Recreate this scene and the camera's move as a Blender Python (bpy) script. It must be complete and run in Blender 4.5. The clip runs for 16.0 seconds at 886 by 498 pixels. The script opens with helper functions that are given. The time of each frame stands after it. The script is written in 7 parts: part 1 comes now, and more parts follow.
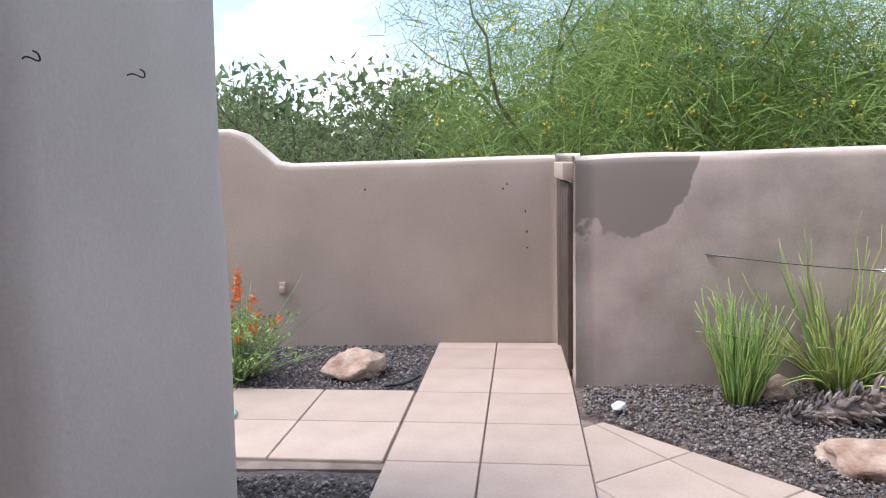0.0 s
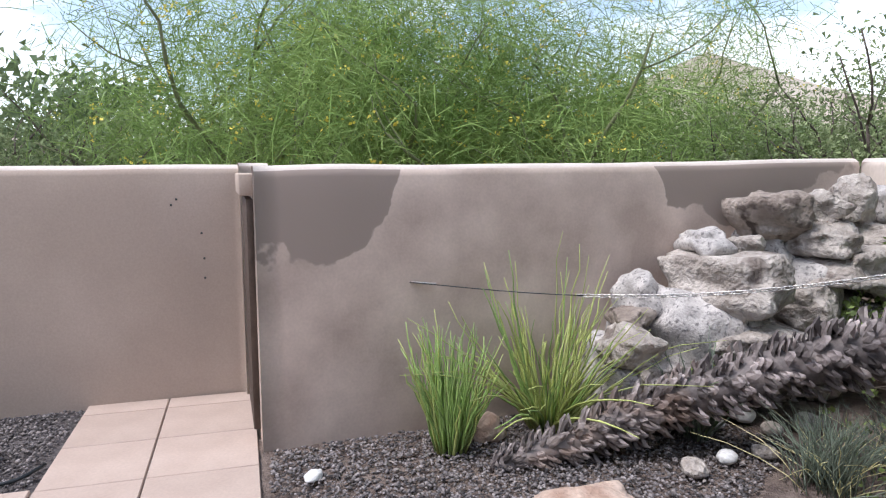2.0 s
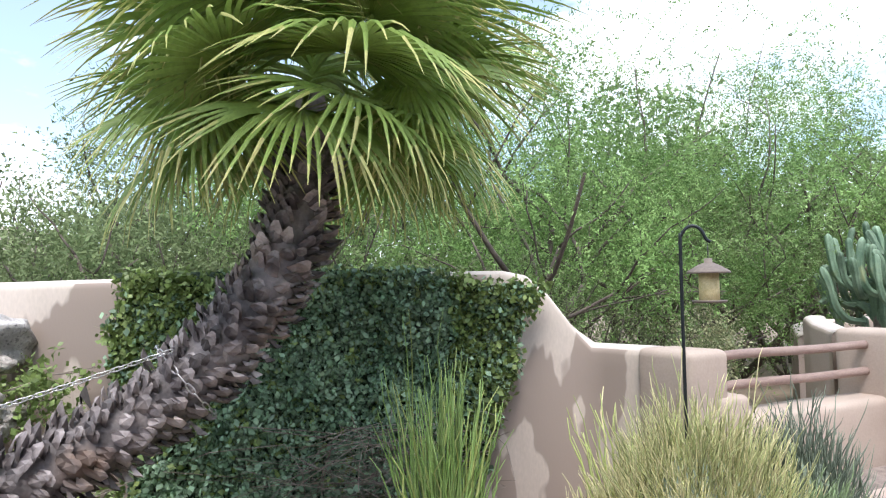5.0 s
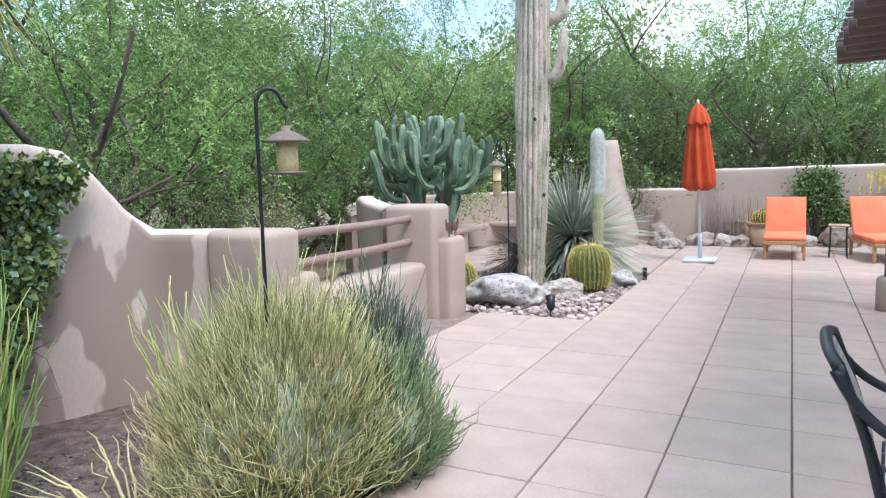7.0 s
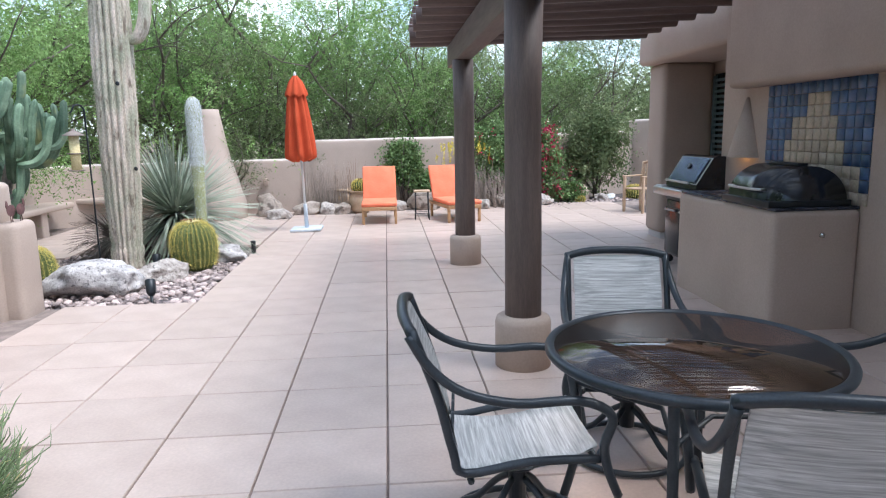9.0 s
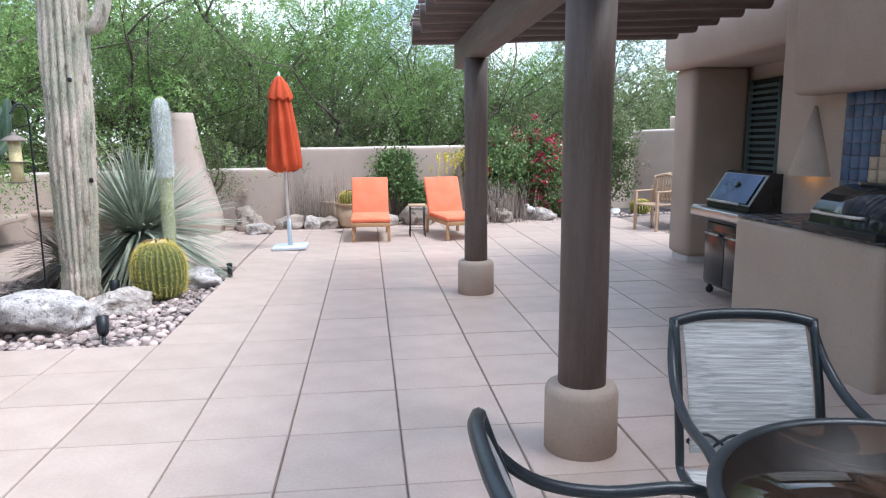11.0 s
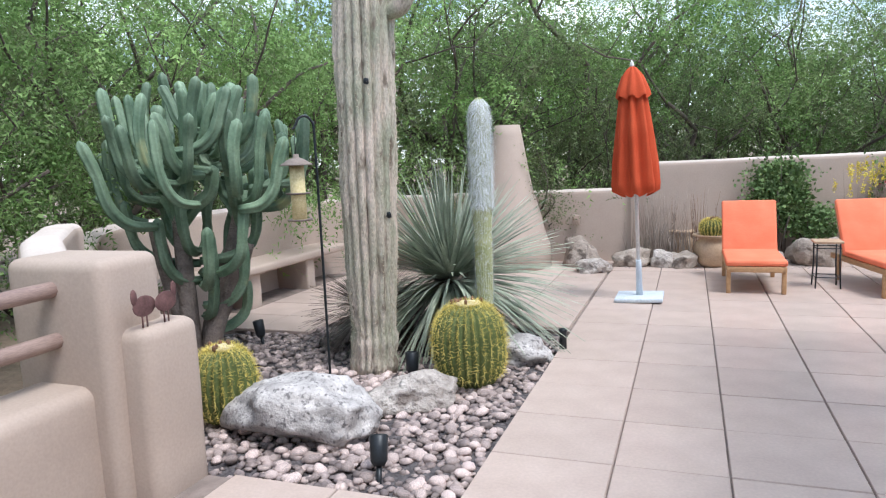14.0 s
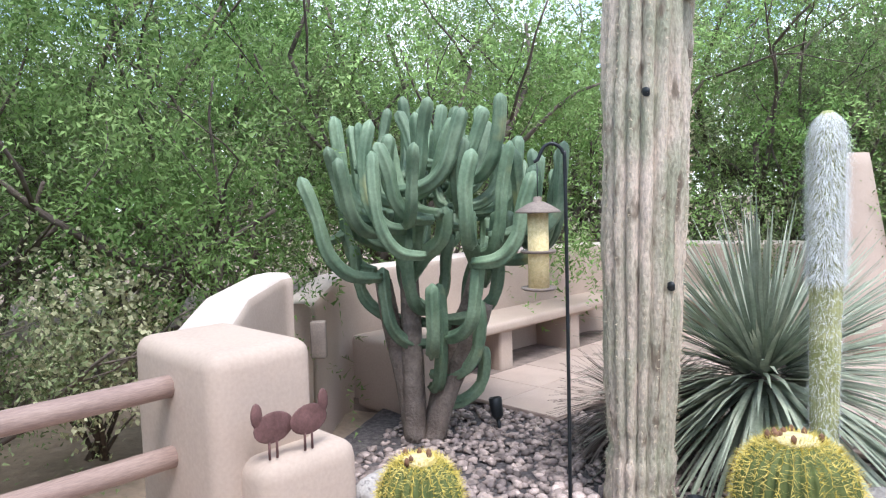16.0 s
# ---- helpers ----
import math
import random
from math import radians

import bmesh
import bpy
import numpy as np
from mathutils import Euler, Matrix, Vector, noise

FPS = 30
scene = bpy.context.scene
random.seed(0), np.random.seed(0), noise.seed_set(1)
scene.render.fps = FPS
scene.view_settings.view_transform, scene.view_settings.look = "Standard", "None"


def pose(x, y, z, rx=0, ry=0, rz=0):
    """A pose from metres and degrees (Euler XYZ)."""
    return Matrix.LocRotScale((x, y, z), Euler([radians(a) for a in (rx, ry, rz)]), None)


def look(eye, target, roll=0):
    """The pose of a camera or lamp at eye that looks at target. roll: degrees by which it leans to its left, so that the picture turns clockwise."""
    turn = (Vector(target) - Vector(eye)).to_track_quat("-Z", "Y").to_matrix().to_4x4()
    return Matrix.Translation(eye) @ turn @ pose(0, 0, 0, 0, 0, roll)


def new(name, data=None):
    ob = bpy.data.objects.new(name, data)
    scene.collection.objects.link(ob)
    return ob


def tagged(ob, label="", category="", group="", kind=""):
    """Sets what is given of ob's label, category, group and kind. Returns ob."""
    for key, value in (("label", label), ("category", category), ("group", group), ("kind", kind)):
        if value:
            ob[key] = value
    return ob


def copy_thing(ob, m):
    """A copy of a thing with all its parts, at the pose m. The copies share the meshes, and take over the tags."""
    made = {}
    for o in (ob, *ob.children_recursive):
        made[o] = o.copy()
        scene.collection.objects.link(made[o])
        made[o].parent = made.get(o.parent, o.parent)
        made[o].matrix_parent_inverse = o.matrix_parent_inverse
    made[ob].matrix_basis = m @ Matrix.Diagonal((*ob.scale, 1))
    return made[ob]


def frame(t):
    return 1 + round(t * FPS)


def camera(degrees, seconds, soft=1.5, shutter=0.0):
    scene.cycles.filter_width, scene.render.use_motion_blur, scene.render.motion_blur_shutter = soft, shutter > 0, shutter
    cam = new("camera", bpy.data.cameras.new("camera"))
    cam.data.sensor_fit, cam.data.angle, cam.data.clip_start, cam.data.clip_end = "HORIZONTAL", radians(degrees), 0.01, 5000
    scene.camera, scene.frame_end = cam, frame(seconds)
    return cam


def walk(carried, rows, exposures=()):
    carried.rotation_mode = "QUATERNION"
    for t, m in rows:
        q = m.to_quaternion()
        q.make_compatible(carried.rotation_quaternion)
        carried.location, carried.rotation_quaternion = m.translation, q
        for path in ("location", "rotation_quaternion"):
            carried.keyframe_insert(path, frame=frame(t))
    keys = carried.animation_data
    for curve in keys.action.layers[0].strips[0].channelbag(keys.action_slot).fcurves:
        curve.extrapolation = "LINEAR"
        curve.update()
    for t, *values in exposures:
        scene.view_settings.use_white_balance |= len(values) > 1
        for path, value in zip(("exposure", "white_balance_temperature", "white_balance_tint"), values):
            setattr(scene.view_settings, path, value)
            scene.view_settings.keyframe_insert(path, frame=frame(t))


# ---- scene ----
cam = camera(66.3, 16.0, 1.2)
PATH = [
    (0, (0.131, -0.073, 1.641), (1.087, 1.665, 1.381), -1.6),
    (0.5, (0.343, 0.081, 1.643), (1.369, 1.778, 1.385), -1.5),
    (1, (0.555, 0.236, 1.62), (1.722, 1.842, 1.383), -1.4),
    (1.5, (0.715, 0.431, 1.624), (2.076, 1.879, 1.397), -1.2),
    (2, (0.895, 0.48, 1.617), (2.463, 1.699, 1.385), -0.2),
    (2.5, (1.084, 0.399, 1.593), (2.841, 1.326, 1.364), 0.3),
    (3, (1.2, 0.472, 1.579), (3.125, 0.967, 1.361), 0.1),
    (3.5, (1.303, 0.507, 1.594), (3.295, 0.555, 1.423), 0.4),
    (4, (1.28, 0.516, 1.619), (3.251, 0.177, 1.585), 1.3),
    (4.2, (1.299, 0.477, 1.633), (3.249, 0.033, 1.676), 1.4),
    (6.3, (1.66, 0.118, 1.473), (2.956, -1.397, 1.315), -2.1),
    (6.5, (1.714, 0.1, 1.473), (2.934, -1.473, 1.286), -1.4),
    (7, (1.771, 0.06, 1.486), (2.68, -1.707, 1.261), -1.6),
    (7.5, (1.793, 0.057, 1.513), (2.303, -1.858, 1.249), -2.9),
    (8, (1.799, 0.048, 1.499), (2.003, -1.918, 1.194), -2.7),
    (8.5, (1.706, 0.052, 1.533), (1.691, -1.919, 1.195), -1.6),
    (8.7, (1.69, 0.001, 1.512), (1.59, -1.967, 1.171), -1.6),
    (10.8, (1.824, -1.065, 1.527), (1.571, -3.023, 1.211), -0.3),
    (11, (1.874, -1.206, 1.53), (1.658, -3.169, 1.212), -0.4),
    (11.5, (1.932, -1.606, 1.525), (1.818, -3.577, 1.204), -0.8),
    (12, (2.012, -2.014, 1.53), (1.965, -3.988, 1.212), -1.2),
    (12.5, (2.166, -2.429, 1.545), (2.18, -4.403, 1.227), -1.5),
    (13, (2.249, -2.883, 1.553), (2.389, -4.853, 1.238), -1.8),
    (13.5, (2.4, -3.269, 1.539), (2.772, -5.211, 1.241), -2.4),
    (14, (2.507, -3.706, 1.528), (3.19, -5.569, 1.274), -2.4),
    (14.5, (2.629, -4.054, 1.529), (3.561, -5.81, 1.31), -2.0),
    (15, (2.806, -4.424, 1.554), (3.957, -6.051, 1.375), -2.0),
    (15.5, (2.908, -4.737, 1.579), (4.249, -6.212, 1.419), -1.2),
    (16, (3.062, -5.015, 1.609), (4.444, -6.454, 1.47), -1.5),
]
walk(cam, [(t, look(eye, target, roll)) for t, eye, target, roll in PATH],
     [(0, 0.78, 6500, 14), (1.5, 0.68, 6450, 15), (2.4, 0.76, 6450, 15), (3.2, 0.99, 6400, 15), (4, 1.05, 6450, 13), (6.5, 0.92, 6200, 11), (7.5, 0.87, 6020, 11), (8.5, 0.95, 6040, 11), (11, 0.97, 6030, 11), (12.5, 0.80, 6080, 11), (14.5, 0.73, 6230, 11), (16, 1.06, 6250, 13)])

# ---- light ----
world = bpy.data.worlds.new("sky")
scene.world = world
world.use_nodes = True
wn, wl = world.node_tree.nodes, world.node_tree.links
wn.clear()
SUN_EL, SUN_AZ = 62.0, 296.0
sky = wn.new("ShaderNodeTexSky")
sky.sky_type = "NISHITA"
sky.sun_disc = False
sky.sun_elevation = radians(SUN_EL)
sky.sun_rotation = radians(SUN_AZ)
sky.air_density, sky.dust_density, sky.ozone_density = 1.0, 0.7, 1.2
bg_sky = wn.new("ShaderNodeBackground")
bg_sky.inputs["Strength"].default_value = 0.15
bg_cloud = wn.new("ShaderNodeBackground")
bg_cloud.inputs["Color"].default_value = (0.87, 0.94, 1.0, 1)
bg_cloud.inputs["Strength"].default_value = 1.3
tc = wn.new("ShaderNodeTexCoord")
mp = wn.new("ShaderNodeMapping")
mp.inputs["Scale"].default_value = (1.0, 1.0, 2.2)
cn = wn.new("ShaderNodeTexNoise")
cn.inputs["Scale"].default_value = 2.6
cn.inputs["Detail"].default_value = 7
cn.inputs["Roughness"].default_value = 0.55
cr = wn.new("ShaderNodeValToRGB")
cr.color_ramp.elements[0].position, cr.color_ramp.elements[1].position = 0.46, 0.62
cr.color_ramp.elements[0].color = (0.12, 0.12, 0.12, 1)
mixw = wn.new("ShaderNodeMixShader")
wo = wn.new("ShaderNodeOutputWorld")
wl.new(tc.outputs["Generated"], mp.inputs["Vector"])
wl.new(mp.outputs["Vector"], cn.inputs["Vector"])
wl.new(cn.outputs["Fac"], cr.inputs["Fac"])
wl.new(cr.outputs["Color"], mixw.inputs["Fac"])
wl.new(sky.outputs["Color"], bg_sky.inputs["Color"])
wl.new(bg_sky.outputs["Background"], mixw.inputs[1])
wl.new(bg_cloud.outputs["Background"], mixw.inputs[2])
wl.new(mixw.outputs["Shader"], wo.inputs["Surface"])

sun_data = bpy.data.lights.new("sun", "SUN")
sun_data.energy = 2.0
sun_data.angle = radians(20)
sun_data.color = (1.0, 0.975, 0.94)
sun = new("sun", sun_data)
az, el = radians(SUN_AZ), radians(SUN_EL)
sdir = Vector((math.sin(az) * math.cos(el), math.cos(az) * math.cos(el), math.sin(el)))
sun.matrix_world = look(sdir * 30, (0, 0, 0))


# ---- materials ----
def surf(name, a, b, rough=0.85, scale=6.0, fine=90.0, bump=0.25, dist=0.01, metal=0.0, rand=0.0, island=0.0, spots=None, spec=0.5, stretch=None, trans=0.0, speck=0.14):
    """A surface of two mixed colours: broad patches, fine grain and relief."""
    m = bpy.data.materials.new(name)
    m.use_nodes = True
    n, l = m.node_tree.nodes, m.node_tree.links
    p = n["Principled BSDF"]
    p.inputs["Roughness"].default_value = rough
    p.inputs["Metallic"].default_value = metal
    p.inputs["Specular IOR Level"].default_value = spec
    co = n.new("ShaderNodeTexCoord")
    vec = co.outputs["Object"]
    if stretch:
        mpn = n.new("ShaderNodeMapping")
        mpn.inputs["Scale"].default_value = stretch
        l.new(vec, mpn.inputs["Vector"])
        vec = mpn.outputs["Vector"]
    broad, grain = n.new("ShaderNodeTexNoise"), n.new("ShaderNodeTexNoise")
    broad.inputs["Scale"].default_value, broad.inputs["Detail"].default_value = scale, 5
    grain.inputs["Scale"].default_value, grain.inputs["Detail"].default_value = fine, 4
    l.new(vec, broad.inputs["Vector"])
    l.new(vec, grain.inputs["Vector"])
    ramp = n.new("ShaderNodeValToRGB")
    ramp.color_ramp.elements[0].position, ramp.color_ramp.elements[1].position = 0.35, 0.66
    ramp.color_ramp.elements[0].color, ramp.color_ramp.elements[1].color = (*a, 1), (*b, 1)
    l.new(broad.outputs["Fac"], ramp.inputs["Fac"])
    hsv = n.new("ShaderNodeHueSaturation")
    l.new(ramp.outputs["Color"], hsv.inputs["Color"])
    val = n.new("ShaderNodeMapRange")
    val.inputs["From Min"].default_value, val.inputs["From Max"].default_value = 0.3, 0.7
    val.inputs["To Min"].default_value, val.inputs["To Max"].default_value = 1 - speck, 1 + speck
    l.new(grain.outputs["Fac"], val.inputs["Value"])
    out = val.outputs["Result"]
    for amount, node, socket in ((rand, "ShaderNodeObjectInfo", "Random"), (island, "ShaderNodeNewGeometry", "Random Per Island")):
        if amount:
            src = n.new(node)
            rg = n.new("ShaderNodeMapRange")
            rg.inputs["To Min"].default_value, rg.inputs["To Max"].default_value = 1 - amount, 1 + amount
            l.new(src.outputs[socket], rg.inputs["Value"])
            mul = n.new("ShaderNodeMath")
            mul.operation = "MULTIPLY"
            l.new(out, mul.inputs[0])
            l.new(rg.outputs["Result"], mul.inputs[1])
            out = mul.outputs["Value"]
    l.new(out, hsv.inputs["Value"])
    col = hsv.outputs["Color"]
    if spots:
        sc, lo, hi, colr = spots
        sn = n.new("ShaderNodeTexNoise")
        sn.inputs["Scale"].default_value, sn.inputs["Detail"].default_value = sc, 3
        l.new(vec, sn.inputs["Vector"])
        sr = n.new("ShaderNodeMapRange")
        sr.inputs["From Min"].default_value, sr.inputs["From Max"].default_value = lo, hi
        l.new(sn.outputs["Fac"], sr.inputs["Value"])
        mx = n.new("ShaderNodeMix")
        mx.data_type = "RGBA"
        mx.inputs["B"].default_value = (*colr, 1)
        l.new(sr.outputs["Result"], mx.inputs["Factor"])
        l.new(col, mx.inputs["A"])
        col = mx.outputs["Result"]
    l.new(col, p.inputs["Base Color"])
    if bump:
        bp = n.new("ShaderNodeBump")
        bp.inputs["Strength"].default_value, bp.inputs["Distance"].default_value = bump, dist
        l.new(grain.outputs["Fac"], bp.inputs["Height"])
        l.new(bp.outputs["Normal"], p.inputs["Normal"])
    if trans:
        tr = n.new("ShaderNodeBsdfTranslucent")
        l.new(col, tr.inputs["Color"])
        ms = n.new("ShaderNodeMixShader")
        ms.inputs["Fac"].default_value = trans
        l.new(p.outputs["BSDF"], ms.inputs[1])
        l.new(tr.outputs["BSDF"], ms.inputs[2])
        l.new(ms.outputs["Shader"], n["Material Output"].inputs["Surface"])
    return m


STUCCO = surf("stucco", (0.425, 0.342, 0.287), (0.487, 0.397, 0.336), 0.92, 1.3, 70, 0.12, 0.005, spec=0.2, speck=0.05)
STUCCO_STAIN = surf("stained_stucco", (0.55, 0.465, 0.40), (0.66, 0.57, 0.50), 0.92, 1.6, 60, 0.12, 0.005, spec=0.2, spots=(2.7, 0.485, 0.51, (0.36, 0.29, 0.248)), stretch=(1, 1, 0.38), speck=0.05)
STUCCO_GREY = surf("grey_stucco", (0.53, 0.50, 0.49), (0.59, 0.56, 0.545), 0.92, 1.2, 70, 0.12, 0.005, spec=0.2, speck=0.05)
# same stucco, paler: the light on the rounded wall tops is painted in
LIT_TOP = surf("lit_wall_top", (0.56, 0.49, 0.44), (0.66, 0.58, 0.53), 0.9, 3, 60, 0.12, 0.005, spec=0.2, speck=0.05)
TILE = surf("paver", (0.465, 0.365, 0.315), (0.535, 0.43, 0.375), 0.40, 3.5, 60, 0.08, 0.005, rand=0.06, spec=0.5, speck=0.06)
JOINT = surf("joint_sand", (0.20, 0.16, 0.14), (0.31, 0.25, 0.22), 0.95, 8, 200, 0.5)
GRAVEL = surf("dark_gravel", (0.075, 0.068, 0.072), (0.15, 0.135, 0.135), 0.95, 30, 45, 0.9, 0.03, spec=0.2)
MULCH = surf("brown_mulch", (0.13, 0.10, 0.09), (0.25, 0.20, 0.175), 0.95, 14, 70, 0.9, 0.03, spec=0.2)
DESERT = surf("desert_soil", (0.22, 0.17, 0.13), (0.33, 0.26, 0.20), 0.95, 0.6, 12, 0.6, 0.04, spec=0.2)
PEBBLE = surf("river_pebble", (0.19, 0.155, 0.15), (0.46, 0.37, 0.335), 0.75, 14, 60, 0.2, 0.005, rand=0.45, island=0.45)
GRIT = surf("gravel_stone", (0.10, 0.09, 0.093), (0.24, 0.215, 0.21), 0.85, 20, 80, 0.2, 0.004, island=0.8)
ROCK = surf("pale_boulder", (0.33, 0.29, 0.26), (0.62, 0.57, 0.525), 0.9, 4.5, 24, 1.0, 0.05, spots=(6, 0.54, 0.66, (0.22, 0.185, 0.165)), spec=0.2)
DARKROCK = surf("stained_boulder", (0.22, 0.18, 0.155), (0.44, 0.38, 0.335), 0.9, 3.5, 30, 0.9, 0.03, spots=(7, 0.52, 0.62, (0.10, 0.08, 0.07)), spec=0.2)
GRANITE = surf("granite_boulder", (0.36, 0.34, 0.33), (0.62, 0.59, 0.57), 0.85, 9, 55, 0.6, 0.015, spots=(36, 0.53, 0.68, (0.19, 0.18, 0.18)), spec=0.25)
REDROCK = surf("pink_boulder", (0.33, 0.215, 0.165), (0.64, 0.51, 0.43), 0.9, 5, 35, 0.7, 0.02, spec=0.2)
BROWN = surf("brown_paint", (0.105, 0.078, 0.068), (0.14, 0.105, 0.092), 0.6, 4, 40, 0.25, 0.004, stretch=(6, 6, 0.6))
BEAM = surf("brown_beam", (0.115, 0.082, 0.070), (0.15, 0.112, 0.097), 0.65, 4, 45, 0.25, 0.004, stretch=(6, 0.6, 6))
LOG = surf("brown_log", (0.095, 0.062, 0.054), (0.13, 0.088, 0.077), 0.6, 5, 45, 0.3, 0.004, stretch=(0.6, 6, 6))
POLE = surf("rail_pole", (0.26, 0.18, 0.155), (0.33, 0.24, 0.205), 0.7, 5, 40, 0.3, 0.004, stretch=(6, 0.8, 6))
GATE = surf("gate_wood", (0.06, 0.04, 0.03), (0.10, 0.07, 0.055), 0.7, 6, 50, 0.3, 0.004)
BLACKMETAL = surf("black_metal", (0.018, 0.022, 0.026), (0.03, 0.036, 0.042), 0.42, 8, 120, 0.1, 0.002, metal=0.4)
CHAIRMETAL = surf("charcoal_frame", (0.028, 0.036, 0.044), (0.042, 0.052, 0.062), 0.38, 9, 150, 0.08, 0.002, metal=0.3)
STEEL = surf("brushed_steel", (0.52, 0.51, 0.50), (0.62, 0.60, 0.59), 0.35, 4, 160, 0.08, 0.001, metal=0.9)
CHROME = surf("chrome", (0.7, 0.7, 0.7), (0.78, 0.78, 0.78), 0.2, 5, 150, 0.03, 0.001, metal=1.0)
ENAMEL = surf("black_enamel", (0.010, 0.013, 0.017), (0.018, 0.022, 0.028), 0.16, 4, 90, 0.03, 0.001, spec=0.6)
# the blue is the sky's reflection on the black hood, put into the colour
SKY_SHEEN = surf("sky_sheen", (0.08, 0.13, 0.24), (0.11, 0.17, 0.30), 0.15, 4, 90, 0.02, 0.001, metal=0.6)
IRON = surf("rusty_iron", (0.115, 0.058, 0.055), (0.19, 0.10, 0.095), 0.85, 14, 90, 0.4, 0.003, metal=0.2)
ORANGE = surf("orange_canvas", (0.52, 0.075, 0.028), (0.60, 0.10, 0.04), 0.85, 3, 160, 0.25, 0.003, spec=0.2, trans=0.12)
CUSHION = surf("orange_cushion", (0.80, 0.20, 0.105), (0.88, 0.25, 0.14), 0.85, 4, 180, 0.25, 0.003, spec=0.2)
TEAK = surf("teak", (0.40, 0.23, 0.11), (0.50, 0.30, 0.155), 0.6, 7, 60, 0.25, 0.003, stretch=(5, 1, 5))
TEAKGREY = surf("pale_teak", (0.42, 0.29, 0.19), (0.50, 0.36, 0.25), 0.7, 7, 60, 0.25, 0.003)
SLING = surf("woven_sling", (0.33, 0.34, 0.34), (0.62, 0.63, 0.625), 0.7, 120, 260, 0.5, 0.003, stretch=(1, 0.02, 1))
SLATE_BLUE = surf("blue_tile", (0.045, 0.085, 0.18), (0.075, 0.13, 0.25), 0.3, 6, 60, 0.1, 0.002, rand=0.3)
CREAM_TILE = surf("cream_tile", (0.42, 0.35, 0.27), (0.50, 0.42, 0.33), 0.4, 6, 60, 0.1, 0.002, rand=0.1)
DARKTILE = surf("dark_counter_tile", (0.03, 0.035, 0.05), (0.06, 0.065, 0.09), 0.25, 8, 60, 0.1, 0.002, rand=0.3)
POT = surf("terracotta_glaze", (0.40, 0.27, 0.17), (0.52, 0.38, 0.26), 0.6, 5, 60, 0.25, 0.004)
SEED = surf("bird_seed", (0.68, 0.56, 0.28), (0.82, 0.70, 0.40), 0.8, 60, 220, 0.4, 0.003)
FEEDROOF = surf("feeder_roof", (0.19, 0.155, 0.135), (0.26, 0.215, 0.185), 0.7, 8, 90, 0.2, 0.002, metal=0.2)
OUTLETBOX = surf("outlet_cover", (0.38, 0.29, 0.235), (0.43, 0.33, 0.27), 0.6, 5, 60, 0.1, 0.002)
WHITE = surf("weathered_white", (0.66, 0.66, 0.65), (0.76, 0.76, 0.75), 0.6, 6, 70, 0.15, 0.003)
BASEPLATE = surf("umbrella_base_paint", (0.50, 0.56, 0.62), (0.60, 0.66, 0.71), 0.55, 5, 70, 0.1, 0.002)
FROST = surf("aluminium", (0.55, 0.55, 0.55), (0.65, 0.65, 0.65), 0.4, 5, 70, 0.05, 0.002, metal=0.7)
SHADE_GLASS = surf("dark_window", (0.012, 0.018, 0.022), (0.02, 0.028, 0.034), 0.08, 2, 30, 0.0)
SHUTTER = surf("green_shutter", (0.055, 0.085, 0.085), (0.075, 0.11, 0.11), 0.6, 5, 60, 0.1, 0.002)

SAGUARO = surf("saguaro_skin", (0.36, 0.36, 0.27), (0.60, 0.51, 0.43), 0.85, 5.0, 55, 0.8, 0.014, spots=(9, 0.58, 0.68, (0.22, 0.18, 0.14)), spec=0.2, stretch=(1.6, 1.6, 0.6), speck=0.25)
SPINE_PALE = surf("pale_spine", (0.56, 0.47, 0.34), (0.68, 0.60, 0.46), 0.8, 20, 90, 0.1, 0.002)
BARREL = surf("barrel_skin", (0.075, 0.105, 0.030), (0.12, 0.15, 0.045), 0.75, 7, 60, 0.3, 0.005)
GOLDSPINE = surf("golden_spine", (0.62, 0.50, 0.10), (0.78, 0.66, 0.22), 0.7, 20, 90, 0.1, 0.002, island=0.25)
CROWNWOOL = surf("crown_wool", (0.60, 0.52, 0.26), (0.72, 0.64, 0.40), 0.95, 25, 140, 0.6, 0.01)
BUDS = surf("dry_bud", (0.14, 0.075, 0.045), (0.22, 0.12, 0.07), 0.9, 20, 90, 0.3, 0.004)
OLDMAN = surf("old_man_skin", (0.30, 0.33, 0.14), (0.42, 0.44, 0.22), 0.85, 6, 60, 0.4, 0.006)
WOOL = surf("white_hair", (0.66, 0.69, 0.69), (0.78, 0.81, 0.80), 0.9, 20, 140, 0.2, 0.003, island=0.15)
EUPH = surf("candelabra_skin", (0.105, 0.175, 0.108), (0.215, 0.305, 0.20), 0.6, 5, 50, 0.25, 0.005, rand=0.22, spots=(2.0, 0.64, 0.74, (0.42, 0.42, 0.20)))
CORK = surf("corky_bark", (0.17, 0.135, 0.115), (0.28, 0.235, 0.205), 0.95, 8, 50, 0.7, 0.02)
BARK = surf("mesquite_bark", (0.085, 0.067, 0.055), (0.15, 0.12, 0.10), 0.95, 5, 40, 0.6, 0.02)
GREENBARK = surf("green_bark", (0.13, 0.15, 0.07), (0.20, 0.21, 0.11), 0.85, 4, 40, 0.4, 0.01)
SOTOL = surf("sotol_leaf", (0.24, 0.29, 0.215), (0.43, 0.47, 0.37), 0.6, 5, 60, 0.1, 0.002, island=0.25, trans=0.1)
SOTOLDRY = surf("dry_sotol_leaf", (0.17, 0.14, 0.12), (0.30, 0.26, 0.23), 0.9, 5, 60, 0.1, 0.002, island=0.3)
REED = surf("reed_green", (0.24, 0.38, 0.10), (0.37, 0.52, 0.18), 0.6, 4, 60, 0.1, 0.002, island=0.35, trans=0.1)
